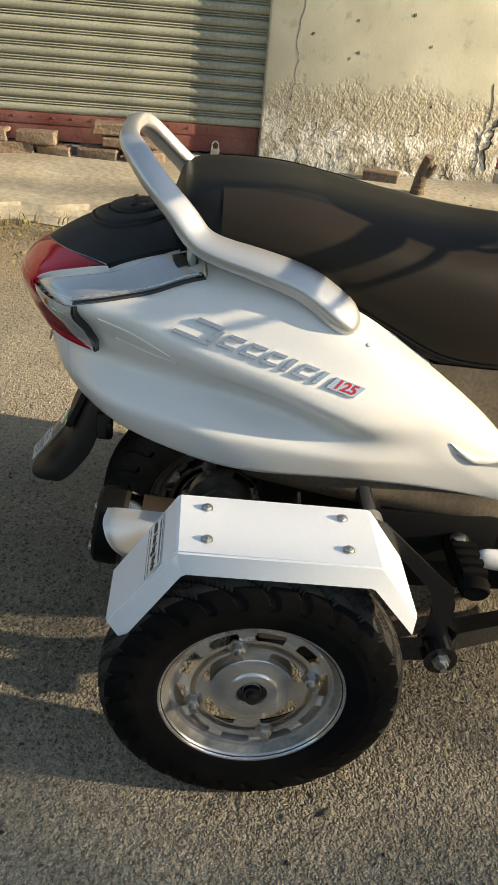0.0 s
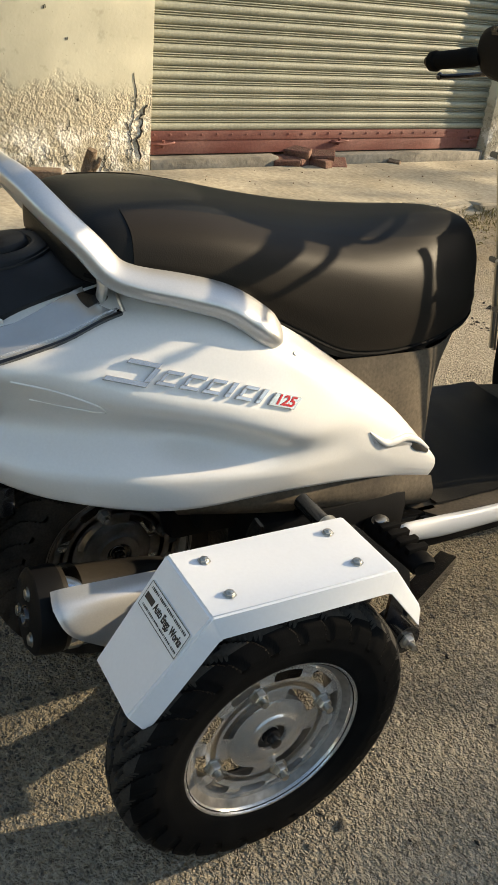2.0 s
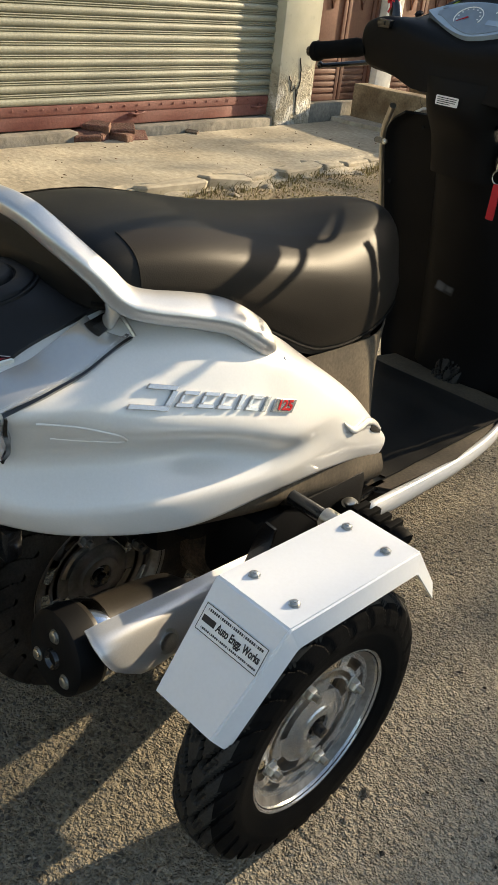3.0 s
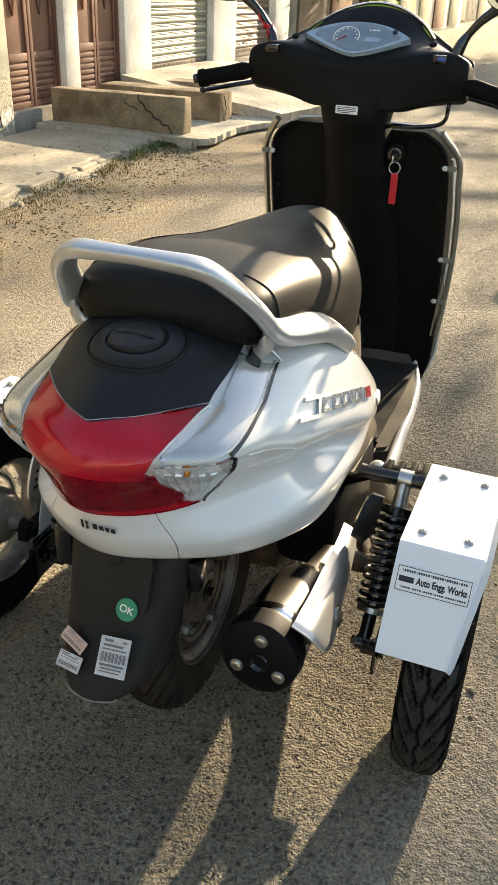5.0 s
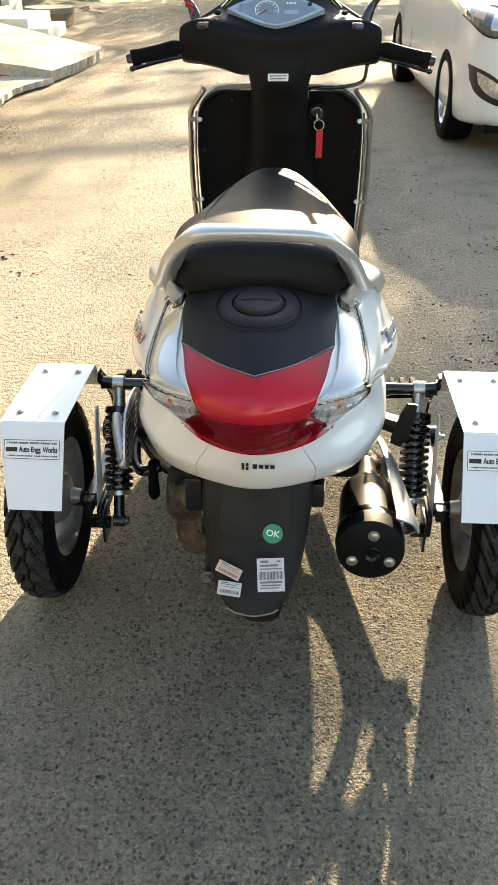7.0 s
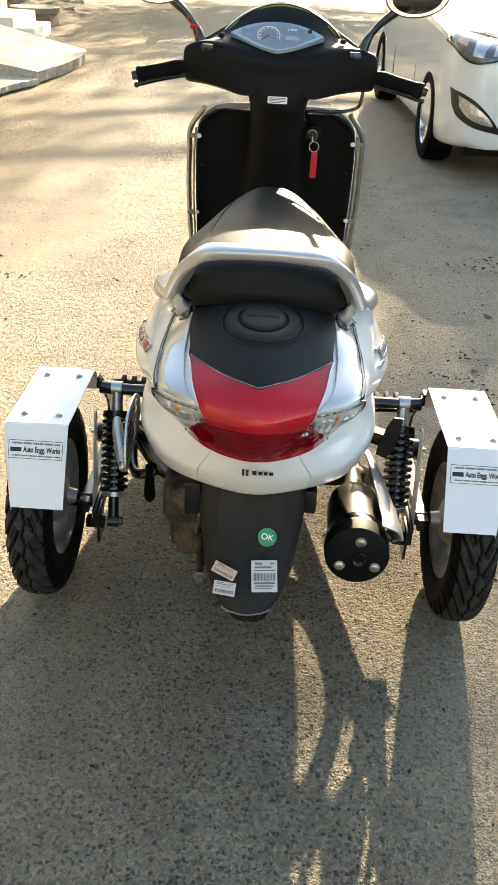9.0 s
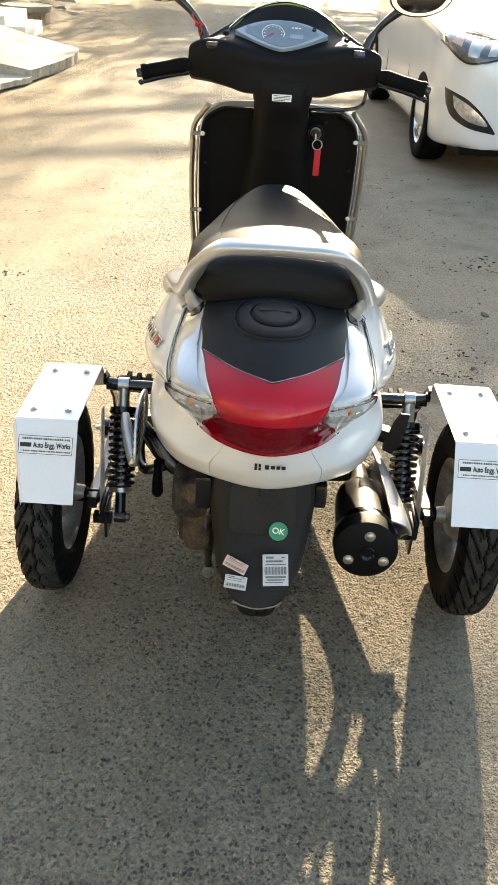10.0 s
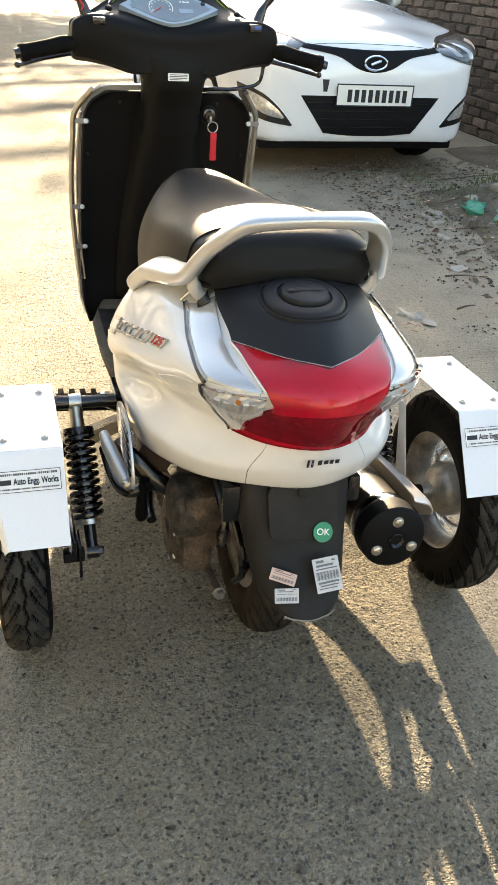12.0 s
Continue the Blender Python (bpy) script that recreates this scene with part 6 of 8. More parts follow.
# ---- ground ----
def structure(name, bm, material, label, category, m=None, sharp=40):
    o = part(name, bm, material, None, "", sharp)
    if m is not None:
        o.matrix_world = m
    return tagged(o, label, category, kind="structure")


def ground_z(x, y):
    """The lane falls gently towards the drain before the shops."""
    w = min(max((-1.1 - x) / 1.4, 0), 1)
    return (w * w * (3 - 2 * w)) * min(0, -.085 + .011 * max(min(y, 7.7), -4))


GX = [-300, -60, -12, -6, -4, -3] + list(np.linspace(-2.6, -1.0, 17)) + [0, 2, 6, 60, 300]
GY = [-300, -60, -20, -8] + list(np.linspace(-4, 8, 17)) + [14, 60, 300]
ground_grid = np.array([[(x, y, ground_z(x, y)) for x in GX] for y in GY], float)
bm = outward(grid_mesh(ground_grid))
structure("ground", bm, ROAD, "worn asphalt lane with blown dust and loose grit", "road")


def verge_edge(y):
    """Where the earth beside the lane begins."""
    return 1.86 + .10 * math.sin(1.9 * y + .6) + .06 * math.sin(5.3 * y) + .95 * min(max((y - 3.5) / .45, 0), 1) + 2.5 * min(max((.9 - y) / 2.2, 0), 1) ** 1.5


def lie(x, y):
    """The height on which loose things lie: the lane, or the low bank of earth beside it."""
    w = min(max((x - verge_edge(y)) / .7, 0), 1)
    lump = noise.noise(Vector((x * 3.1, y * 3.1, 4))) * .022 + noise.noise(Vector((x * 9, y * 9, 1))) * .010
    return max(ground_z(x, y), (w * w * (3 - 2 * w)) * (.045 + lump) - .006 * (1 - w)) if w > 0 else ground_z(x, y)


bank = np.array([[(x, y, lie(x, y) + .004 if x > verge_edge(y) + .22 else -.03 + .034 * min(max((x - verge_edge(y) + .06) / .28, 0), 1)) for x in np.linspace(1.6, 4.05, 90)] for y in np.linspace(-1.5, 4.9, 180)])
structure("verge", outward(grid_mesh(bank)), SOIL, "low bank of dark earth and leaf litter beside the lane", "ground")

WALL = pose(-3.70, 0, 0, 0, 0, 2.0)        # x out of the building, y along it
NEAR = pose(-3.70, 0, -.070, 0, 0, 2.0) @ pose(0, 0, 0, .63)     # the nearer shops stand a little lower


def row(y):
    """The frame of the shop front at y: the nearer ones follow the fall of the lane."""
    return NEAR if y < 5.7 else WALL


rnd = random.Random(5)


def rough_slab(x0, x1, y0, y1, h, ny=40, seed=1):
    """A cast slab whose front edge is broken."""
    r = random.Random(seed)
    bm = bmesh.new()
    ys = np.linspace(y0, y1, ny)
    fx = [x1 + r.uniform(-.05, .05) for _ in ys]
    top_b = [bm.verts.new((x0, y, h + .012)) for y in ys]
    top_f = [bm.verts.new((f - .02, y, h + r.uniform(-.008, .006))) for f, y in zip(fx, ys)]
    mid_f = [bm.verts.new((f, y, h * .55)) for f, y in zip(fx, ys)]
    low_f = [bm.verts.new((f + r.uniform(.06, .16), y, -.01)) for f, y in zip(fx, ys)]
    for a, b in ((top_b, top_f), (top_f, mid_f), (mid_f, low_f)):
        for i in range(ny - 1):
            bm.faces.new((a[i], b[i], b[i + 1], a[i + 1]))
    return bm


structure("pavement", rough_slab(.02, 1.00, -6, 5.62, .045, 110), SLAB, "dusty broken concrete apron before the shops", "pavement", NEAR, 25)

# ---- the row of shops ----
def wall_block(name, y0, y1, h, material, label, depth=.35, base=-.12, cat="wall"):
    bm = bmesh.new()
    box(bm, (-depth, y0, base), (0, y1, h), .006)
    return structure(name, bm, material, label, cat, row(y0))


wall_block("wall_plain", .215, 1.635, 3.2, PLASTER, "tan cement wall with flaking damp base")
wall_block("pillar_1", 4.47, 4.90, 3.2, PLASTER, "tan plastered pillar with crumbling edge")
wall_block("pillar_2", 5.76, 6.00, 3.2, LIMEWASH, "whitewashed pillar with peeling base")
wall_block("pillar_3", 6.90, 7.50, 3.2, LIMEWASH, "whitewashed pillar")
wall_block("pillar_4", 9.26, 10.04, 3.2, LIMEWASH, "whitewashed pillar")
wall_block("pillar_5", 11.68, 12.36, 3.2, LIMEWASH, "whitewashed pillar at the end of the shops")
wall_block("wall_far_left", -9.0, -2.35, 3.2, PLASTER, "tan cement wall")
bm = bmesh.new()
box(bm, (-.35, -9, 2.6), (-.002, 12.36, 3.3), .01)
structure("lintel", bm, PLASTER, "plastered wall over the shop fronts", "wall", WALL)
bm = bmesh.new()
box(bm, (-4.2, -9, 3.3), (.10, 12.46, 3.42), .01)
structure("roof", bm, CONCRETE, "flat concrete roof", "roof", WALL)
bm = bmesh.new()
box(bm, (-4.2, -9, 0), (-4.0, 12.36, 3.3), .01)
structure("wall_back", bm, PLASTER, "plain back wall", "wall", WALL)
bm = bmesh.new()
box(bm, (-4.0, 12.10, 0), (-.352, 12.34, 3.3), .01)
structure("wall_end", bm, PLASTER, "plain end wall", "wall", WALL)


def slat_mesh(width, pitch):
    """One rolled slat: a bulging face over a narrow hooked groove."""
    prof = [(x, z * pitch) for x, z in ((-.002, 0), (.006, .01), (.014, .10), (.018, .27), (.018, .40), (.014, .54), (.006, .61), (-.003, .625), (-.003, .655), (.009, .67), (.012, .72), (.009, .775), (-.003, .79), (-.003, .82), (.010, .835), (.013, .89), (.010, .95), (-.002, .975), (-.002, 1))]
    verts, faces = [], []
    for y in (0, width):
        verts += [(x, y, z) for x, z in prof]
    k = len(prof)
    for i in range(k - 1):
        faces.append((i, k + i, k + i + 1, i + 1))
    return verts, faces


def shutter(y0, y1, z0, top, recess, paint, bar_paint, label, bar=.14, pitch=.072, locks=True):
    w = y1 - y0
    sh = thing("roller_shutter", label, "shutter")
    sh.matrix_world = row(y0) @ Matrix.Translation((-recess, y0, 0))
    bpy.context.view_layer.update()
    me = None
    n = int((top - z0 - bar) / pitch)
    for k in range(n):
        if me is None:
            o = part("slat", slat_mesh(w, pitch), paint, sh, sharp=50)
            me = o.data
        else:
            o = new("slat", me)
            o.parent = sh
        o.location = (0, 0, z0 + bar + pitch * k)
    bm = bmesh.new()
    box(bm, (-.004, .01, z0), (.012, w - .01, z0 + bar * .62), .002)
    box(bm, (-.004, .01, z0 + bar * .60), (.018, w - .01, z0 + bar), .003)
    bb = part("bottom_bar", bm, bar_paint, sh, "rusty red-brown bottom bar")
    rv = None
    for k in range(int(w / .11)):
        if k == 0:
            rv = part("rivet", outward(bolt((0, 0, 0), (1, 0, 0), .007, .005, True)), bar_paint, bb)
        else:
            r_ = new("rivet", rv.data)
            r_.parent = bb
            rv = r_
        rv.location = (.018, .06 + .11 * k, z0 + bar * .85)
    if locks:
        for y in (.12, w * .52, w - .12):
            part("hasp", joined(tube([(.014, y - .07, z0 + bar * .42), (.035, y - .05, z0 + bar * .48), (.038, y, z0 + bar * .46), (.035, y + .06, z0 + bar * .52), (.014, y + .08, z0 + bar * .52)], .007, 8, 18), tube([(.02, y, z0 + bar * .30), (.03, y, z0 + bar * .62)], .010, 8)), bar_paint, bb, "bent iron hasp")
    for y in (-.012, w + .002):
        part("guide", boxes(((-.02, y, z0 - .05), (.03, y + .01, top), .002)), bar_paint, sh, "dark guide channel")
    return sh


def sill(y0, y1, h, proud, label, seed=2):
    r = random.Random(seed)
    bm = bmesh.new()
    box(bm, (-.30, y0, -.02), (proud, y1, h), .012)
    return structure("sill", bm, CONCRETE, label, "sill", row(y0))


sill(-2.35, .205, .085, -.055, "worn concrete threshold")
sill(1.645, 2.58, .115, -.01, "worn concrete threshold with a broken gap")
sill(2.93, 4.46, .115, -.01, "worn concrete threshold with a broken gap")
sill(2.585, 2.925, .03, -.10, "broken threshold gap")
sill(4.905, 5.755, .20, -.02, "plastered door step")
sill(6.005, 6.895, .22, -.02, "plastered door step")
sill(7.505, 9.255, .25, -.02, "concrete threshold")
sill(10.045, 11.675, .30, .0, "whitewashed threshold")
shutter(-2.35, .215, .10, 2.6, .10, SHUTTER, REDBAR, "grey-green steel roller shutter, closed, with rusty red bottom bar", .15, .074, False)
shutter(1.635, 4.47, .125, 2.6, .10, SHUTTER, REDBAR, "grey-green steel roller shutter, closed, with rusty red bottom bar", .14, .074)
shutter(7.50, 9.26, .255, 2.6, .10, SHUTTER, SHUTTERDARK, "weathered roller shutter with dark bottom, closed", .12, .078, False)
shutter(10.04, 11.68, .305, 2.6, .12, SHUTTERDARK, SHUTTERDARK, "brown roller shutter, closed", .10, .08, False)

# padlock on the first shutter
pl = thing("padlock", "small brass padlock hanging on the shutter bar", "padlock", NEAR @ Vector((-.055, -.04, .075)))
part("body", boxes(((-.012, -.026, 0), (.012, .026, .055), .006)), STEEL, pl, "pale brass body").location = (0, 0, 0)
part("shackle", outward(tube([(0, -.018, .05), (0, -.018, .078), (0, 0, .094), (0, .018, .078), (0, .018, .05)], .0045, 8, 20)), STEEL, pl)


def steel_door(y0, y1, z0, top, label):
    w = (y1 - y0) / 2
    d = thing("steel_door", label, "door", group="brown double doors")
    d.matrix_world = row(y0) @ Matrix.Translation((-.09, y0, z0))
    bpy.context.view_layer.update()
    H = top - z0
    for s in range(2):
        o = s * w
        bm = bmesh.new()
        box(bm, (-.02, o + .004, 0), (0, o + w - .004, H), .002)
        leaf = part("leaf", bm, BROWNDOOR, d, "brown painted steel leaf")
        bm = bmesh.new()
        for a, b, c, e in ((o + .006, o + .05, 0, H), (o + w - .05, o + w - .006, 0, H), (o + .05, o + w - .05, 0, .05), (o + .05, o + w - .05, .36, .42)):
            box(bm, (0, a, c), (.014, b, e), .002)
        part("stile", bm, BROWNDOOR, leaf)
        for k in range(6):
            q = boxes(((0, o + .052, .065 + .049 * k), (.012, o + w - .052, .098 + .049 * k), .003))
            part("louvre", q, BROWNDOOR, leaf)
        yc, zc = o + w / 2, 1.02
        pts = [(.006, yc, zc + .32), (.006, yc + .10, zc), (.006, yc, zc - .32), (.006, yc - .10, zc), (.006, yc, zc + .32)]
        part("diamond", outward(tube(pts, .008, 4)), BROWNDOOR, leaf, "pressed diamond outline")
    part("jamb", boxes(((-.03, -.03, -.02), (.03, .0, H), .003), ((-.03, w * 2, -.02), (.03, w * 2 + .03, H), .003)), BROWNDOOR, d)
    return d


steel_door(4.935, 5.725, .205, 2.55, "brown painted steel double door with diamond panels and louvres, closed")
steel_door(6.04, 6.86, .225, 2.55, "brown painted steel double door with louvres, closed")

# low concrete blocks before the doors
def low_wall(name, x0, x1, y0, y1, h, label):
    bm = bmesh.new()
    box(bm, (x0, y0, -.02), (x1, y1, h), .012)
    bmesh.ops.subdivide_edges(bm, edges=bm.edges, cuts=3, use_grid_fill=True)
    for v in bm.verts:
        d = noise.noise_vector(v.co * 4)
        v.co += Vector((d.x, d.y, d.z * .6)) * .014
    o = part(name, bm, DAMPSTAIN, None, "", 50)
    o.matrix_world = WALL
    return tagged(o, label, "low wall", group="low walls before the shops")


low_wall("low_wall", .02, 1.262, 5.43, 5.60, .345, "cracked low concrete wall beside the step")
low_wall("low_wall", .02, 1.245, 6.30, 6.62, .305, "low concrete wall with a worn stained side")
low_wall("low_wall", .35, .93, 7.05, 7.35, .30, "low concrete block with a worn top")


def rough_sheet(outline_near, outline_far, n, depth, seed, wobble=.02):
    """A cast slab between two lines, with an uneven outer edge and some depth."""
    r = random.Random(seed)
    a, b = spline(outline_near, n), spline(outline_far, n)
    g = np.array([[np.array(p) * (1 - w) + np.array(q) * w for w in np.linspace(0, 1, 7)] for p, q in zip(a, b)])
    for i in range(n):
        g[i, -1, 0] += r.uniform(-wobble, wobble)
        g[i, -1, 1] += r.uniform(-wobble, wobble)
        for k in range(1, 6):
            g[i, k, 2] += r.uniform(-.004, .004)
    return outward(grid_mesh(g, -depth))


structure("forecourt", rough_sheet([(.0, 5.20, .030), (.0, 5.8, .030), (.0, 6.4, .030), (.0, 6.95, .030)], [(1.30, 5.34, .008), (1.50, 5.44, .006), (1.49, 6.15, .006), (1.69, 6.80, .006)], 60, .05, 51, .012), PALESLAB, "pale dusty concrete floor before the low walls", "pavement", WALL)
structure("ramp", rough_sheet([(-.02, 6.80, .245), (-.02, 7.9, .25), (-.02, 9.0, .24), (-.02, 10.02, .19)], [(1.66, 6.82, .010), (1.78, 7.45, .008), (1.84, 8.10, .006), (1.80, 8.62, .006)], 60, .10, 52, .012), PALESLAB, "pale concrete ramp before the far shops", "pavement", WALL)
for x1, z1, y0, y1 in ((.655, .262, 10.05, 11.30), (.91, .150, 10.02, 11.05)):
    bm = bmesh.new()
    box(bm, (.01, y0, -.02), (x1, y1, z1), .015)
    structure("step", bm, LIMEWASH, "worn whitewashed step before the last shop", "step", WALL)
# round cover on its brick base past the shops
mc = thing("well_cover", "round concrete cover on a brick base", "well cover", (-3.62, 12.0, 0))
bm = bmesh.new()
bmesh.ops.create_cone(bm, cap_ends=True, segments=28, radius1=.35, radius2=.36, depth=.075, matrix=Matrix.Translation((0, 0, .215)))
part("cover", bm, CONCRETE, mc)
part("base", boxes(((-.27, -.27, 0), (.27, .27, .178), .01)), RUBBLE, mc, "crumbling brick base")

# cracks in the low walls and the plaster
def crack(name, owner, pts, r=.004):
    rr = random.Random(len(pts))
    line = []
    for (a, b) in zip(pts, pts[1:]):
        a, b = Vector(a), Vector(b)
        for k in range(5):
            line.append(a.lerp(b, k / 5) + Vector((rr.uniform(-1, 1) * (.0 if abs((b - a).x) < .001 else .010), rr.uniform(-1, 1) * (.0 if abs((b - a).y) < .001 else .010), rr.uniform(-.012, .012))))
    line.append(Vector(pts[-1]))
    o = part("crack", outward(tube([tuple(p) for p in line], r, 5)), CRACK, owner, "dark open crack")
    o.matrix_parent_inverse = Matrix.Identity(4)


lows = [o for o in bpy.data.objects if o.name.startswith("low_wall")]
crack("low", lows[0], [(.86, 5.426, .345), (.88, 5.426, .28), (.98, 5.426, .20), (1.02, 5.426, .16), (1.12, 5.426, .12), (1.16, 5.426, .06), (1.262, 5.426, .04)], .006)
crack("low", lows[0], [(.70, 5.426, .345), (.73, 5.426, .27), (.85, 5.426, .22)], .004)
crack("low", lows[1], [(1.252, 6.38, .28), (1.252, 6.44, .17), (1.252, 6.40, .06), (1.252, 6.48, 0)], .004)
plain = bpy.data.objects["wall_plain"]
crack("wall", plain, [(.001, .36, .42), (.001, .385, .60), (.001, .37, .80), (.001, .40, 1.0), (.001, .41, 1.35)], .0012)
crack("wall", plain, [(.001, 1.52, .10), (.001, 1.50, .28), (.001, 1.54, .45), (.001, 1.515, .60)], .002)
crack("wall", plain, [(.001, .42, 1.07), (.001, .53, 1.02)], .003)
crack("wall", plain, [(.001, .50, 1.20), (.001, .62, 1.15)], .003)
rk = random.Random(33)
for k in range(26):
    y_, z_ = rk.uniform(.30, 1.58), rk.uniform(.45, 1.5)
    crack("wall", plain, [(.001, y_, z_), (.001, y_ + rk.uniform(-.006, .006), z_ - rk.uniform(.004, .014))], rk.uniform(.0012, .0032))
for k in range(22):
    y_, z_ = rk.uniform(.26, 1.60), rk.uniform(.10, .36)
    crack("wall", plain, [(.001, y_, z_), (.001, y_ + rk.uniform(-.04, .04), z_ - rk.uniform(.02, .07)), (.001, y_ + rk.uniform(-.05, .05), z_ - rk.uniform(.05, .12))], rk.uniform(.0008, .0024))
crack("wall", plain, [(.001, 1.60, .42), (.001, 1.565, .36), (.001, 1.575, .28), (.001, 1.54, .24), (.001, 1.57, .12)], .006)
pil = bpy.data.objects["pillar_1"]
crack("wall", pil, [(.001, 4.60, .42), (.001, 4.64, .30), (.001, 4.68, .34), (.001, 4.72, .12)], .005)
crack("wall", pil, [(.001, 4.70, .55), (.001, 4.73, .40), (.001, 4.70, .25)], .006)

# kerb stones along the broken edge
stone_me = []
for k in range(6):
    bm = bmesh.new()
    bmesh.ops.create_icosphere(bm, subdivisions=2, radius=1)
    for v in bm.verts:
        v.co += noise.noise_vector(v.co * 1.7 + Vector((k * 7, 0, 0))) * .45
        v.co.z *= .6
    me = bpy.data.meshes.new("stone")
    bmesh.ops.recalc_face_normals(bm, faces=bm.faces)
    bm.to_mesh(me)
    bm.free()
    me.materials.append(STONE)
    stone_me.append(me)


def strewn(name, label, cat, spots, mat_=None, group=""):
    """Loose stones: (x, y, z, size) each an object of its own."""
    for x, y, z, s in spots:
        o = new(name, stone_me[rnd.randrange(6)])
        o.location, o.scale = (x, y, z + s * .25 + lie(x, y)), (s * rnd.uniform(.8, 1.4), s * rnd.uniform(.7, 1.1), s * rnd.uniform(.5, .8))
        o.rotation_euler = (rnd.uniform(-.3, .3), rnd.uniform(-.3, .3), rnd.uniform(0, 6.28))
        tagged(o, label, cat, group)


strewn("kerb_stone", "broken stone along the pavement edge", "stone", [(*(WALL @ Vector((1.10 + rnd.uniform(-.03, .12), y, 0))).xy, -.01, rnd.uniform(.012, .04)) for y in np.arange(1.5, 5.5, .085)], group="kerb stones")
strewn("pebble", "loose pebble on the road", "pebble", [(x, y, 0, s) for x, y, s in ((.520, .134, .007), (.60, .47, .006), (.72, .2, .005), (.66, .55, .004), (.53, .07, .004), (.75, .42, .005), (-.07, -.644, .007), (.1, -.80, .005), (-.24, -.346, .005), (1.0, 1.6, .022), (.92, 1.75, .016), (1.05, 1.9, .02), (.6, 1.3, .006), (.9, 1.2, .007))], group="pebbles")

# cut edging blocks set along the slab
eb = []
for k in range(4):
    bm = bmesh.new()
    box(bm, (-.055, -.10, -.03), (.055, .10, .05), .012, None, 1)
    for v in bm.verts:
        v.co += noise.noise_vector(v.co * 9 + Vector((k * 4.7, 2, 0))) * .018
    me = bpy.data.meshes.new("edging_block")
    bmesh.ops.recalc_face_normals(bm, faces=bm.faces)
    bm.to_mesh(me)
    bm.free()
    me.materials.append(SLAB)
    eb.append(me)
re_ = random.Random(21)
y = 1.7
while y < 5.55:
    L = re_.uniform(.9, 2.6)
    o = new("edging_block", eb[re_.randrange(4)])
    o.matrix_world = NEAR @ pose(1.02 + re_.uniform(-.02, .03), y + .1 * L, re_.uniform(-.022, .000), re_.uniform(-3, 3), re_.uniform(-4, 4), re_.uniform(-7, 7)) @ Matrix.Diagonal((1, L, 1, 1))
    tagged(o, "worn concrete edging block along the pavement", "edging block", "edging blocks")
    y += .2 * L + re_.choice((-.012, -.006, .0, .004, .02))

# rubble bricks
def brick_mesh(k, l=.225, w=.105, h=.07):
    bm = bmesh.new()
    box(bm, (-l / 2, -w / 2, 0), (l / 2, w / 2, h), .008, None, 1)
    for v in bm.verts:
        v.co += noise.noise_vector(v.co * 14 + Vector((k * 3.1, 0, 0))) * .016
    me = bpy.data.meshes.new("loose_brick")
    bmesh.ops.recalc_face_normals(bm, faces=bm.faces)
    bm.to_mesh(me)
    bm.free()
    me.materials.append(RUBBLE)
    return me


BR = [brick_mesh(k) for k in range(5)]


def loose_brick(x, y, z, rz, tilt=0, s=1.0, label="weathered loose brick leaning on the shop threshold", paint=None):
    o = new("loose_brick", BR[rnd.randrange(5)])
    if paint:
        o.material_slots[0].link, o.material_slots[0].material = "OBJECT", paint
    o.matrix_world = NEAR @ pose(x, y, z, tilt, 0, rz) @ Matrix.Scale(s, 4)
    tagged(o, label, "brick", "loose bricks")


for i, (y, z) in enumerate(((-1.42, .045), (-1.18, .045), (-.93, .045), (-.69, .045), (-.60, .118), (-1.30, .118), (-1.06, .115), (-.62, .19), (-1.66, .045), (-1.9, .045), (-1.55, .118), (-.45, .045), (-.44, .118))):
    loose_brick(.03 + rnd.uniform(-.02, .03), y + rnd.uniform(-.02, .02), z, 90 + rnd.uniform(-13, 13), rnd.uniform(-4, 4), rnd.uniform(.80, 1.03), label="weathered brick in a low stack by the shutter")
for x, y, z, r, t in ((-.02, 2.64, .045, 70, 12), (-.03, 2.78, .045, 120, 0), (-.06, 2.76, .105, 40, 18), (.03, 2.88, .045, 15, 0), (-.10, 2.70, .05, 90, 5), (-.01, 2.92, .09, 70, 30), (.03, 2.99, .045, 80, 40)):
    loose_brick(x, y, z, r, t, .8, "broken dark red brick in the gap of the threshold", DARKBRICK)
loose_brick(.03, 3.55, .05, 30, 20, .4)
loose_brick(.12, .92, .045, 75, 0, .9)

# stump and weeds at the wall's foot
st = thing("tree_stump", "short dry broken branch stump by the wall", "stump", NEAR @ Vector((.36, 1.08, .03)))
part("trunk", outward(joined(tube([(0, 0, -.02), (.01, .0, .08), (.0, .02, .16), (.02, .03, .23)], [.045, .036, .034, .026], 10, 14), tube([(0, .01, .10), (.03, .05, .15), (.03, .07, .19)], [.022, .017, .010], 8, 8))), BARK, st, "dry split bark")


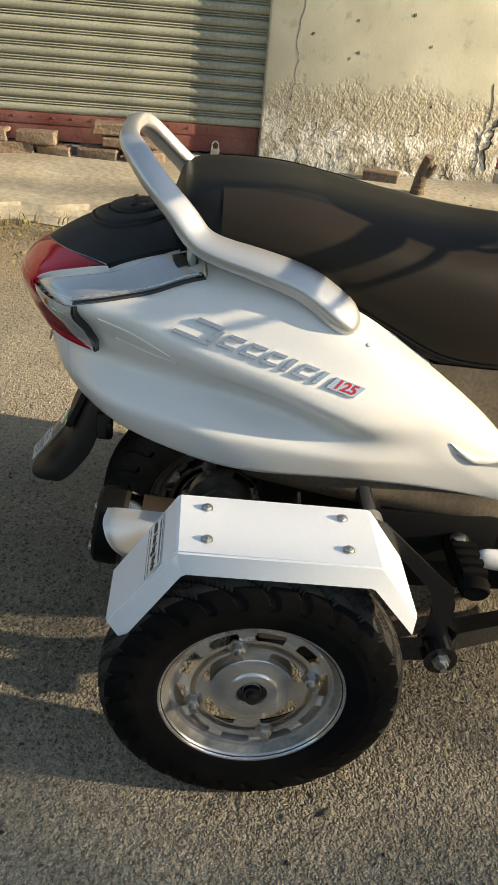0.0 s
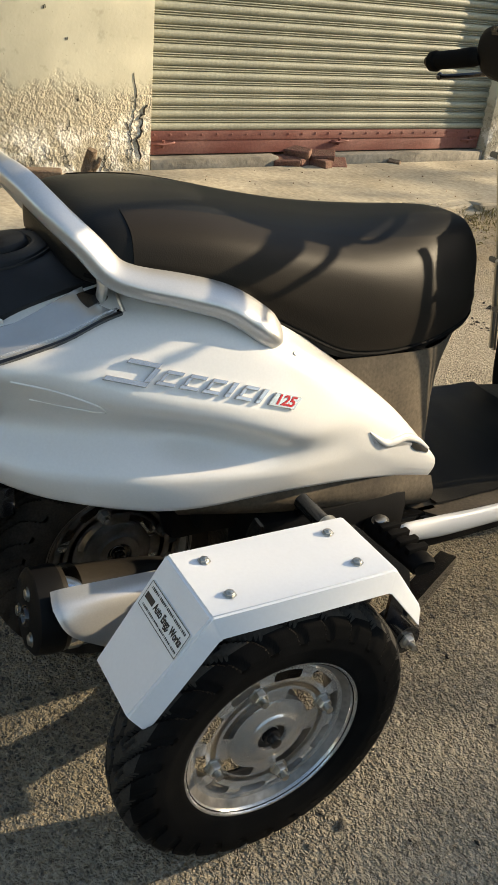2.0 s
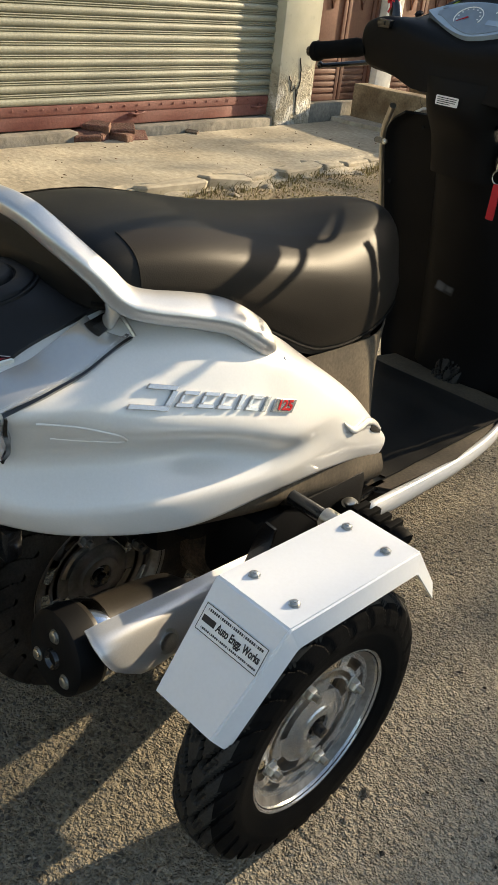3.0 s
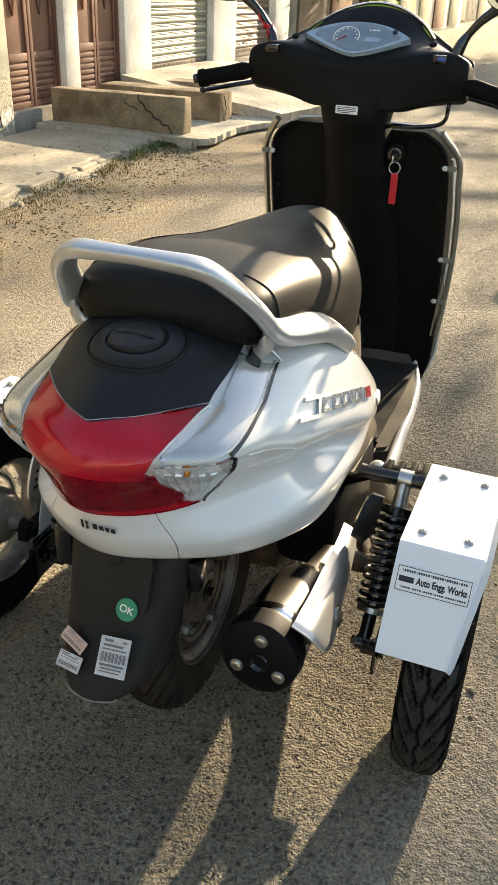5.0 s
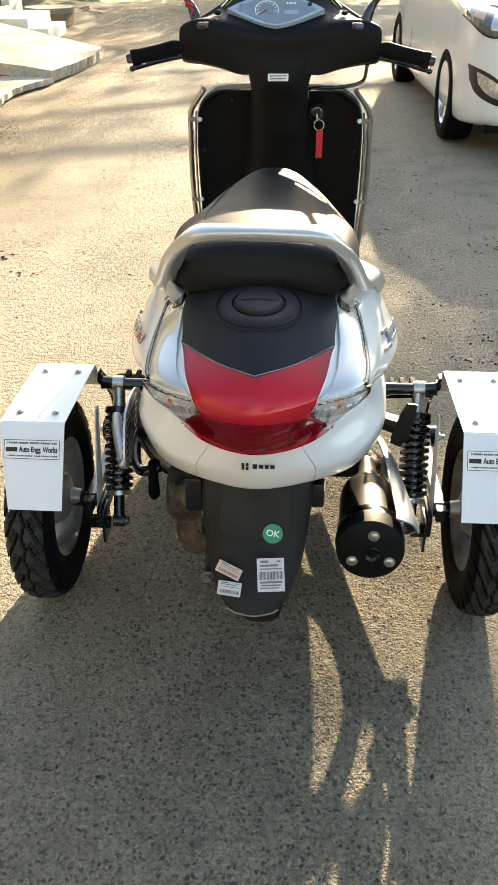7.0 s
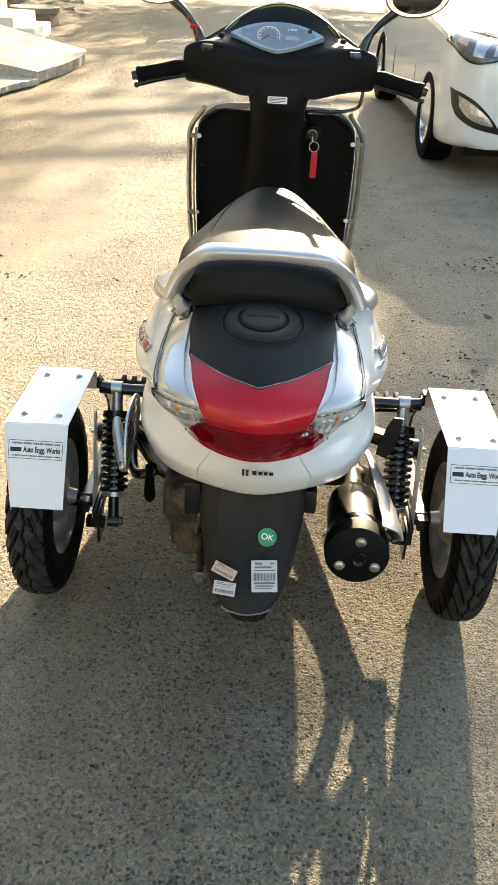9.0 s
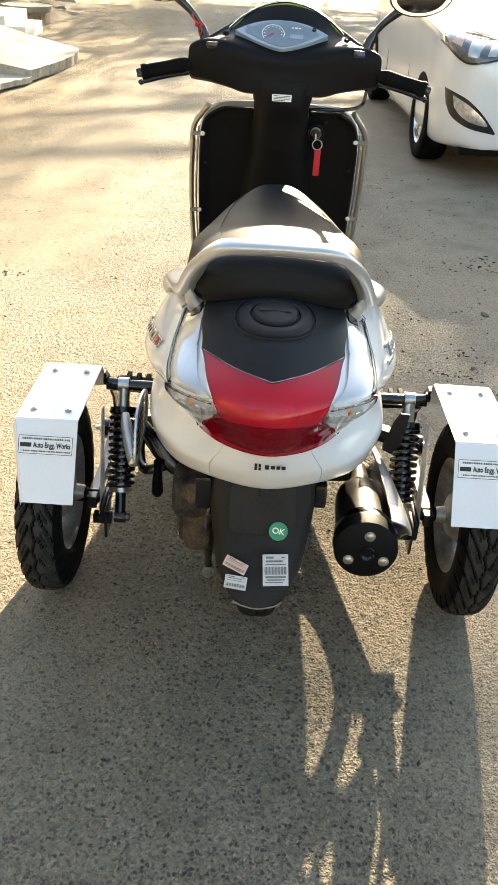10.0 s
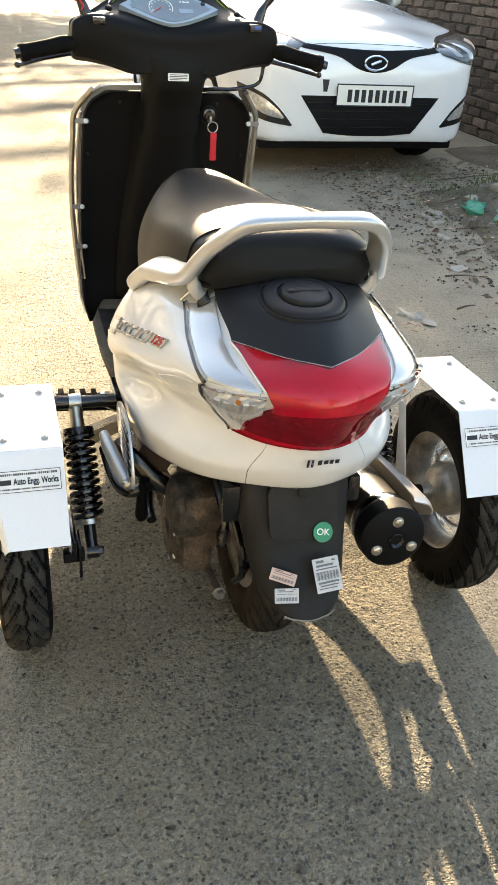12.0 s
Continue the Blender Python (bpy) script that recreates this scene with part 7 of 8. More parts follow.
def tuft(name, spots, n, h, material, label, seed):
    """Blades of grass scattered round spots (x, y, spread)."""
    r = random.Random(seed)
    verts, faces = [], []
    for x, y, sp in spots:
        for _ in range(n):
            a, d = r.uniform(0, 6.28), sp * math.sqrt(r.random())
            bx, by = x + d * math.cos(a), y + d * math.sin(a) * 1.6
            L, w, tx, ty = h * r.uniform(.4, 1.2), .0022 * r.uniform(.7, 1.6), r.uniform(-.8, .8), r.uniform(-.8, .8)
            o = len(verts)
            ca, sa = math.cos(a), math.sin(a)
            for q, f in ((0, 1), (.5, .8), (1, .1)):
                px, py, pz = bx + tx * L * q * q, by + ty * L * q * q, L * q * (1 - .25 * q) + .001 + lie(x, y)
                verts += [(px - sa * w * f, py + ca * w * f, pz), (px + sa * w * f, py - ca * w * f, pz)]
            faces += [(o, o + 1, o + 3, o + 2), (o + 2, o + 3, o + 5, o + 4)]
    o = part(name, (verts, faces), material)
    return tagged(o, label, "grass", kind="stuff")


def wl(x, y):
    return tuple((WALL @ Vector((x, y, 0))).xy)


tuft("dry_grass", [(*wl(1.06 + rnd.uniform(-.08, .16), y), .06) for y in np.arange(-2.4, 5.6, .11)], 26, .07, DRYGRASS, "dry trampled grass along the pavement edge", 3)
tuft("dry_turf", [(*wl(1.18 + rnd.uniform(-.14, .22), y + rnd.uniform(-.1, .1)), .10) for y in np.arange(-2.4, 5.3, .05)], 24, .035, DRYGRASS, "short trampled dry turf before the pavement", 31)


def flakes(name, n, xr, yr, z, size, material, label, seed, place=NEAR):
    """Dry leaves and twigs lying about, in the wall's frame."""
    r = random.Random(seed)
    verts, faces = [], []
    for _ in range(n):
        x, y = r.uniform(*xr), r.uniform(*yr)
        p = place @ Vector((x, y, z))
        if z == 0:
            p.z = lie(p.x, p.y)
        a, L, w = r.uniform(0, 6.28), size * r.uniform(.5, 1.6), size * r.uniform(.12, .55)
        u, v = Vector((math.cos(a), math.sin(a), r.uniform(-.15, .15))) * L, Vector((-math.sin(a), math.cos(a), r.uniform(-.2, .2))) * w
        o = len(verts)
        for i, j, h in ((-1, 0, .004), (0, -1, .003), (1, 0, .004), (0, 1, .003), (0, 0, .010)):
            verts.append(tuple(p + u * i + v * j + Vector((0, 0, h))))
        faces += [(o, o + 1, o + 4), (o + 1, o + 2, o + 4), (o + 2, o + 3, o + 4), (o + 3, o, o + 4)]
    o = part(name, (verts, faces), material, smooth=False)
    return tagged(o, label, "litter", kind="stuff")


flakes("dry_leaves", 520, (1.05, 1.9), (-2.5, 5.0), 0, .010, DIRTBROWN, "dry leaves and twigs on the dusty verge", 41)
flakes("pavement_leaves", 90, (.05, .95), (.2, 5.4), .05, .008, DIRTBROWN, "dry leaves and crumbs on the pavement", 42)
flakes("straw_litter", 1500, (1.02, 1.8), (-2.5, 5.2), 0, .012, DRYGRASS, "loose straw on the dusty verge", 43)
flakes("verge_leaves", 1300, (1.55, 3.5), (1.2, 4.4), 0, .017, DIRTBROWN, "dry leaves and crumbs of dirt on the verge", 44, Matrix.Identity(4))
flakes("pale_scraps", 70, (1.4, 3.3), (1.4, 4.4), 0, .017, PAPERTAN, "pale scraps of paper and leaf on the verge", 45, Matrix.Identity(4))
tuft("green_weeds", [(*wl(.14, y), .06) for y in (.42, .5, .6, .72, .8)] + [(*wl(1.12, y), .08) for y in (4.75, 4.9, 5.05, 5.2, 5.35)] + [(*wl(.06, 5.95), .03)], 60, .10, GRASS, "green weeds at the wall and the pavement edge", 4)
# litter near the road's right edge
tuft("dry_weeds", [(2.7 + rnd.uniform(-.8, .8), 2.9 + rnd.uniform(-1.4, 1.2), .12) for _ in range(70)], 18, .05, DRYGRASS, "dry weeds along the road's edge", 7)
tuft("edge_weeds", [(2.5 + rnd.uniform(-.35, .9), 3.0 + rnd.uniform(-.9, .9), .10) for _ in range(40)], 26, .06, GRASS, "green weeds along the road's edge", 8)


def leaf_mesh(k):
    r = random.Random(k)
    g = np.array([[(x, y, .012 * math.sin(3 * x * 20 + k) + .01 * r.random() + .006) for x in np.linspace(-.05, .05, 5)] for y in np.linspace(-.025, .025, 4)])
    for i in range(4):
        for j in range(5):
            g[i, j, 1] *= 1 - (abs(g[i, j, 0]) / .055) ** 2
    return grid_mesh(g, .001)


LM = [bpy.data.meshes.new("dry_leaf") for _ in range(4)]
for k, me in enumerate(LM):
    v, f = leaf_mesh(k)
    me.from_pydata(v, [], f)
    me.materials.append(DIRTBROWN)
for k in range(90):
    o = new("dry_leaf", LM[k % 4])
    lx, ly = (rnd.uniform(1.5, 3.3), rnd.uniform(1.6, 4.2)) if k > 12 else (rnd.uniform(.6, 1.2), rnd.uniform(1.2, 2.6))
    o.location = (lx, ly, lie(lx, ly) + .004)
    s_ = rnd.uniform(.14, .45)
    o.scale, o.rotation_euler = (s_, s_, s_), (0, 0, rnd.uniform(0, 6.28))
    tagged(o, "dry fallen leaf on the ground", "leaf", "fallen leaves")
for x, y, a, L in ((2.20, 3.98, .02, .55), (2.42, 3.84, .25, .6), (2.05, 3.45, .1, .22), (1.95, 2.70, -.2, .20), (1.50, 1.95, -.3, .14), (2.2, 2.6, .5, .3), (1.72, 2.25, .4, .18), (2.6, 3.2, -.4, .35), (1.35, 1.55, .1, .10), (2.1, 3.2, .15, .26), (2.45, 2.5, -.1, .3)):
    pts = [(x + L * w, y + a * L * w + .02 * w * w, lie(x + L * w, y + a * L * w) + .008 + .008 * math.sin(3 * w)) for w in (0, .35, .7, 1)]
    tagged(part("twig", outward(tube(pts, [.0045, .004, .003, .002], 6, 10)), BARK), "dry twig on the ground", "twig", "twigs")


def scrap(x, y, size, material, label, seed, flat=.45):
    """A crumpled scrap lying on the ground."""
    bm = bmesh.new()
    bmesh.ops.create_icosphere(bm, subdivisions=3, radius=size)
    for v in bm.verts:
        v.co = Vector((v.co.x * 1.4, v.co.y, v.co.z * flat)) + noise.noise_vector(v.co * (.7 / size) + Vector((seed, 0, 0))) * size * .75
    o = part("litter", bm, material, None, "", 20)
    o.location, o.rotation_euler = (x, y, lie(x, y) + size * flat * .6), (0, 0, seed * 1.7)
    tagged(o, label, "litter", "litter")


for k, (x, y) in enumerate(((2.24, 3.02), (2.20, 2.98), (2.30, 2.80), (2.36, 2.86), (2.02, 2.02))):
    scrap(x, y, .05 if k < 4 else .02, GREENRAG, "crumpled green plastic scrap on the ground", k, .5)
for k, (x, y, z_) in enumerate(((2.62, 3.36, .06), (2.30, 3.20, .04), (1.86, 2.96, .03), (1.98, 3.02, .035), (1.90, 2.82, .03), (1.80, 2.55, .028), (1.62, 2.06, .035), (1.10, 1.54, .026), (1.14, 1.50, .024), (1.16, 1.42, .022), (2.15, 2.55, .025), (2.5, 3.0, .04))):
    scrap(x, y, z_, PAPERPALE, "crumpled pale paper scrap on the ground", k + 9, .35)

def clods(name, spots, material, label, seed):
    """Small angular crumbs: (x, y, size) each an irregular eight-sided lump lying on the ground."""
    r = random.Random(seed)
    verts, faces = [], []
    for x, y, c in spots:
        a, o = r.uniform(0, 6.28), len(verts)
        u, v = c * r.uniform(.7, 1.8), c * r.uniform(.5, 1.0)
        for i, j, k in ((1, 0, .3), (0, 1, .35), (-1, 0, .25), (0, -1, .3), (.1, .1, .9), (0, 0, -.2)):
            p, q = i * u * r.uniform(.7, 1.2), j * v * r.uniform(.7, 1.2)
            verts.append((x + p * math.cos(a) - q * math.sin(a), y + p * math.sin(a) + q * math.cos(a), c * k * r.uniform(.6, 1.1) + lie(x, y)))
        faces += [(o + k, o + (k + 1) % 4, o + 4) for k in range(4)] + [(o + (k + 1) % 4, o + k, o + 5) for k in range(4)]
    return tagged(part(name, (verts, faces), material, None, "", 20), label, "litter", kind="stuff")


rc = random.Random(71)
heaps = [(.66, 1.15), (.78, 1.02), (.86, 1.0), (1.05, .62), (1.12, .58), (.95, .80), (.74, 1.35), (.98, 2.35), (1.05, 2.45), (1.35, 1.35), (-1.1, 1.9), (-1.25, 2.1), (1.5, 1.9)]
spots = [(hx + rc.gauss(0, .045), hy + rc.gauss(0, .03), rc.uniform(.003, .009)) for hx, hy in heaps for _ in range(16)]
spots += [(rc.uniform(.45, 3.2), rc.uniform(.1, 4.2), rc.uniform(.002, .007)) for _ in range(900)]
spots += [(1.6 + abs(rc.gauss(0, .8)), rc.uniform(1.2, 4.4), rc.uniform(.004, .014)) for _ in range(900)]
clods("dark_crumbs", spots, DARKCRUMB, "dark crumbs of leaf and earth on the road", 72)
clods("road_crumbs", [(rc.uniform(-2.4, .9), rc.uniform(-.6, 5.0), rc.uniform(.002, .006)) for _ in range(800)], DARKCRUMB, "scattered dark crumbs on the dusty road", 73)
clods("verge_stones", [(1.9 + abs(rc.gauss(0, .7)), rc.uniform(1.4, 4.6), rc.uniform(.006, .022)) for _ in range(420)], STONE, "pale stones and clods on the verge", 74)

# loose grit
r_ = random.Random(11)
verts, faces = [], []
for _ in range(2600):
    x, y = r_.uniform(-2.6, 2.8), r_.uniform(-1.0, 6.0)
    if r_.random() < .6:
        x, y = r_.uniform(-.8, 1.1), r_.uniform(-1.0, 1.4)
    s = r_.uniform(.0012, .0032) * (1 + max(0, y) * .3)
    o = len(verts)
    a = r_.uniform(0, 6.28)
    for q in range(4):
        b = a + q * 1.57 + r_.uniform(-.3, .3)
        verts.append((x + s * math.cos(b), y + s * math.sin(b) * 1.2, 0))
    verts.append((x + r_.uniform(-.3, .3) * s, y, s * r_.uniform(.5, 1)))
    faces += [(o + q, o + (q + 1) % 4, o + 4) for q in range(4)]
tagged(part("grit", (verts, faces), STONE, None, "", 20), "fine loose grit scattered on the asphalt", "grit", kind="stuff")

# ---- parked car ----
car = thing("hatchback_car", "white hatchback parked facing the scooter beside a brick wall", "car", (1.885, 3.93, 0))
CAR = pose(1.885, 3.93, 0, 0, 0, 2.0)


def car_loft(stations, n=40, ny=60):
    rings = []
    for y, prof in stations:
        half = spline([(x, y, z) for x, z in prof], n)
        rings.append(half)
    g = np.array(rings)
    g = np.array([spline(g[:, k], ny) for k in range(n)]).transpose(1, 0, 2)
    left = g[:, ::-1].copy()
    left[..., 0] *= -1
    return np.concatenate([left[:, :-1], g], axis=1)


def lower(w, zb, zt, hw, belt):
    """Half profile of the lower body from the middle of the top to the sill."""
    return [(0, zt), (hw * .5, zt - .006), (hw * .85, zt - .03), (w * .965, belt), (w, belt - .12), (w * .995, (zb + belt) / 2), (w * .975, zb + .05), (w * .90, zb)]


FACE = lower(.60, .235, .745, .46, .69)
ST = [(y, [(x * k, .47 + (z - .47) * k) for x, z in FACE]) for y, k in ((-.034, .02), (-.034, .3), (-.030, .6), (-.020, .85))]
ST += [(0.0, FACE), (.035, lower(.70, .23, .79, .54, .74)), (.11, lower(.765, .22, .83, .60, .79)), (.23, lower(.815, .20, .865, .63, .83)), (.42, lower(.845, .18, .90, .65, .86)), (.65, lower(.85, .18, .955, .66, .885)), (.88, lower(.852, .18, .99, .665, .90)),
      (1.15, lower(.853, .18, 1.03, .67, .92)), (1.5, lower(.855, .18, 1.04, .68, .94)), (2.3, lower(.855, .18, 1.0, .68, .95)), (3.2, lower(.845, .19, 1.01, .66, .97)), (3.7, lower(.80, .22, 1.0, .62, .96)), (3.9, lower(.70, .30, .95, .55, .90))]
g = car_loft(ST, 34, 84)
bm = outward(grid_mesh(g))
nu_ = g.shape[1]
bm.verts.ensure_lookup_table()
for i in range(g.shape[0] - 1):
    bm.faces.new([bm.verts[q] for q in (i * nu_, (i + 1) * nu_, (i + 1) * nu_ + nu_ - 1, i * nu_ + nu_ - 1)])
bmesh.ops.holes_fill(bm, edges=[e for e in bm.edges if e.is_boundary])
bmesh.ops.remove_doubles(bm, verts=bm.verts, dist=.0005)
bmesh.ops.recalc_face_normals(bm, faces=bm.faces)
body_ob = part("body", bm, CARPAINT, car, "glossy white body shell", sharp=50)
# wheel arches cut out of the shell
cut = []
for x in (.86, -.86):
    for y in (.78, 3.28):
        cb = bmesh.new()
        bmesh.ops.create_cone(cb, cap_ends=True, segments=40, radius1=.335, radius2=.335, depth=.52, matrix=Matrix.Translation((x, y, .30)) @ Matrix.Rotation(math.pi / 2, 4, "Y"))
        o = part("cutter", cb, PLASTIC)
        cut.append(o)
        md = body_ob.modifiers.new("arch", "BOOLEAN")
        md.object, md.operation, md.solver = o, "DIFFERENCE", "EXACT"
bpy.context.view_layer.update()
me = bpy.data.meshes.new_from_object(body_ob.evaluated_get(bpy.context.evaluated_depsgraph_get()))
body_ob.modifiers.clear()
body_ob.data = me
for o in cut:
    bpy.data.objects.remove(o)
me.polygons.foreach_set("use_smooth", [True] * len(me.polygons))
me.set_sharp_from_angle(angle=radians(35))
from mathutils.bvhtree import BVHTree
CB = BVHTree.FromPolygons([v.co[:] for v in me.vertices], [p.vertices[:] for p in me.polygons])


def car_patch(one, two, off, nu=16, nv=8, way=(0, 1, 0), puff=0.0, turn=False):
    """A panel laid on the car's front between two lines of (x, z)."""
    a, b = spline([(x, 0, z) for x, z in one], nu), spline([(x, 0, z) for x, z in two], nu)
    g = np.zeros((nv, nu, 3))
    base = np.zeros((nv, nu, 3))
    w = Vector(way).normalized()
    for i in range(nv):
        for j in range(nu):
            p = a[j] + (b[j] - a[j]) * i / (nv - 1)
            loc, nor, _, _ = CB.ray_cast(Vector((p[0], float(np.interp(abs(p[0]), [.5, .62, .70, .765, .815, .845], [.03, .05, .08, .16, .28, .45])) if turn else 0, p[2])) - w * 2.0, w)
            if loc is None:
                loc, nor = Vector((p[0], .3, p[2])), Vector((0, -1, 0))
            d = off + puff * math.sin(math.pi * i / (nv - 1)) * math.sin(math.pi * j / (nu - 1))
            g[i, j] = loc - w * d
            base[i, j] = loc + w * .01
    top, low = grid_mesh(g), grid_mesh(base)
    o = len(top[0])
    faces = list(top[1])
    rim = list(range(nu)) + [i * nu + nu - 1 for i in range(1, nv)] + [(nv - 1) * nu + j for j in range(nu - 2, -1, -1)] + [i * nu for i in range(nv - 2, 0, -1)]
    for p, q in zip(rim, rim[1:] + rim[:1]):
        faces.append((p, q, q + o, p + o))
    return outward((top[0] + low[0], faces))


part("lower_grille", car_patch([(-.48, .510), (-.2, .512), (0, .512), (.2, .512), (.48, .510)], [(-.31, .290), (-.15, .275), (0, .272), (.15, .275), (.31, .290)], .004, 30, 10), PLASTIC, car, "black lower grille")
for k in range(4):
    z = .325 + .048 * k
    part("grille_bar", car_patch([(-.34 - .03 * k, z + .007), (.34 + .03 * k, z + .007)], [(-.34 - .03 * k, z), (.34 + .03 * k, z)], .008, 24, 2), SHINYBLACK, car)
part("upper_grille", car_patch([(-.50, .800), (-.25, .782), (0, .774), (.25, .782), (.50, .800)], [(-.47, .772), (-.25, .735), (-.11, .668), (0, .650), (.11, .668), (.25, .735), (.47, .772)], .004, 40, 6), PLASTIC, car, "slim black upper grille")
part("hood_gap", car_patch([(-.60, .872), (-.3, .880), (0, .882), (.3, .880), (.60, .872)], [(-.60, .868), (-.3, .876), (0, .878), (.3, .876), (.60, .868)], .002, 30, 2, (0, .6, -.8)), SHINYBLACK, car, "hood shut line")
em = [(-.006 + .074 * math.cos(a), -.046, .706 + .040 * math.sin(a)) for a in np.linspace(0, 2 * math.pi, 34)]
part("emblem", outward(joined(tube(em, .007, 8), tube([(-.038, -.046, .694), (.026, -.046, .720)], .009, 8))), CHROME, car, "oval chrome emblem")
for s in (1, -1):
    k_ = lambda pts: [(s * x, z) for x, z in pts]
    hl = part("headlamp", car_patch(k_([(.470, .795), (.58, .838), (.70, .868), (.835, .885)]), k_([(.500, .765), (.62, .722), (.74, .712), (.838, .800)]), .006, 24, 12, (-s * .45, .85, -.1), .012, True), HEADLAMP, car, "clear swept-back headlamp", sharp=60)
    part("lamp_surround", car_patch(k_([(.465, .803), (.58, .846), (.70, .876), (.838, .893)]), k_([(.470, .793), (.58, .836), (.70, .866), (.838, .883)]), .010, 22, 3, (-s * .45, .85, -.1), 0, True), SHINYBLACK, hl, "dark lamp edge")
    part("lamp_surround", car_patch(k_([(.498, .770), (.62, .727), (.74, .717), (.838, .802)]), k_([(.495, .760), (.62, .716), (.742, .706), (.843, .795)]), .010, 22, 3, (-s * .45, .85, -.1), 0, True), SHINYBLACK, hl, "dark lamp edge")
    for x0, x1, m_l in ((.570, .635, REFLECTOR), (.660, .735, REFLECTOR)):
        part("lamp_bowl", car_patch(k_([(x0, .835 if x0 < .6 else .850), (x1, .838 if x0 < .6 else .855)]), k_([(x0 + .01, .755 if x0 < .6 else .740), (x1 - .01, .752 if x0 < .6 else .742)]), .016, 10, 8, (-s * .45, .85, -.1), .012, True), m_l, hl, "bright lamp bowl")
    part("side_marker", car_patch(k_([(.765, .845), (.800, .855)]), k_([(.765, .790), (.805, .805)]), .016, 6, 6, (-s * .45, .85, -.1), .004, True), PAPERTAN, hl, "amber indicator")
    fg = part("fog_lamp_recess", car_patch(k_([(.816, .552), (.71, .512), (.61, .435), (.520, .335)]), k_([(.803, .460), (.770, .395), (.68, .350), (.528, .326)]), .004, 18, 8), SHINYBLACK, car, "black fog lamp recess")
    part("fog_lamp", car_patch(k_([(.780, .520), (.70, .482), (.62, .425), (.575, .378)]), k_([(.768, .455), (.735, .415), (.675, .385), (.585, .368)]), .010, 14, 6, (0, 1, 0), .004), LAMPCLEAR, fg, "clear fog lamp")
pf = plane_frame((.012, -.046, .520), (1, 0, 0), (0, -1, 0))
np_ = part("number_plate", plate(.515, .118, .006, pf, .006), PLATEWHITE, car, "white number plate", smooth=False)
part("plate_frame", bars([(0, .062, .53, .008), (0, -.062, .53, .008), (.262, 0, .008, .13), (-.262, 0, .008, .13)], pf, .0075), INK, np_, smooth=False)
for k in range(9):
    part("plate_bar", bars([(-.175 + .0475 * k, -.004, .030, .074)], pf, .0075), INK, np_, "black plain bar", smooth=False)
part("bumper_sticker", car_patch([(-.345, .605), (-.300, .605)], [(-.335, .535), (-.310, .535)], .003, 6, 6), INK, car, "small dark sticker")
# cabin
roof = [(1.42, 1.03, .0), (1.62, 1.14, .0), (1.90, 1.34, .0), (2.22, 1.45, .0), (2.7, 1.485, .0), (3.3, 1.44, .0), (3.72, 1.20, .0), (3.86, .98, .0)]
st2 = []
for y, z, _ in roof:
    t = (z - .95) / .53
    w = .80 - .20 * t
    st2.append((y, [(0, z), (w * .5, z - .008 * t), (w * .88, z - .04 * t), (w, z - .10 * t), (w + .05 * t, (z + .93) / 2), (.80, .93)]))
cab = part("cabin", outward(grid_mesh(car_loft(st2, 24, 50))), CARPAINT, car, "white roof and pillars", sharp=50)


def slope(y):
    return float(np.interp(y, [q[0] for q in roof], [q[1] for q in roof]))


ws = []
for y in np.linspace(1.46, 1.94, 10):
    z = slope(y)
    t = (z - .95) / .53
    w = (.80 - .20 * t) * .90
    ws.append([(x, y - .012 + .05 * (abs(x) / .7) ** 2, z + .012 - .03 * (abs(x) / .7) ** 2) for x in np.linspace(-w, w, 13)])
part("windscreen", outward(grid_mesh(np.array(ws), .004)), GLASSDARK, car, "tinted windscreen", sharp=60)
for s in (1, -1):
    sd = []
    for y in np.linspace(1.66, 3.2, 14):
        zt = slope(y) - .09
        sd.append([(s * (.80 - .20 * (z - .95) / .53 * .92 + .012), y, z) for z in np.linspace(.965, max(zt, .99), 6)])
    part("side_window", outward(grid_mesh(np.array(sd), .004)), GLASSDARK, car, "tinted side glass", sharp=60)
    mb = bmesh.new()
    bmesh.ops.create_uvsphere(mb, u_segments=20, v_segments=12, radius=1, matrix=Matrix.Translation((s * .93, 1.78, 1.02)) @ Matrix.Diagonal((.10, .06, .07, 1)))
    part("door_mirror", mb, CARPAINT, car, "white door mirror")
    part("door_line", boxes(((s * .846 - .004, 1.35, .35), (s * .846 + .012, 1.358, .90), .001), ((s * .846 - .004, 2.40, .35), (s * .846 + .012, 2.408, .92), .001)), SHINYBLACK, car, "door shut line")
    part("door_handle", boxes(((s * .858 - .01, 2.18, .80), (s * .858 + .018, 2.34, .83), .008)), CARPAINT, car)
    part("wiper", outward(tube([(s * .15, 1.45, 1.06), (s * .38, 1.47, 1.065), (s * .55, 1.50, 1.065)], .008, 6)), SHINYBLACK, car)


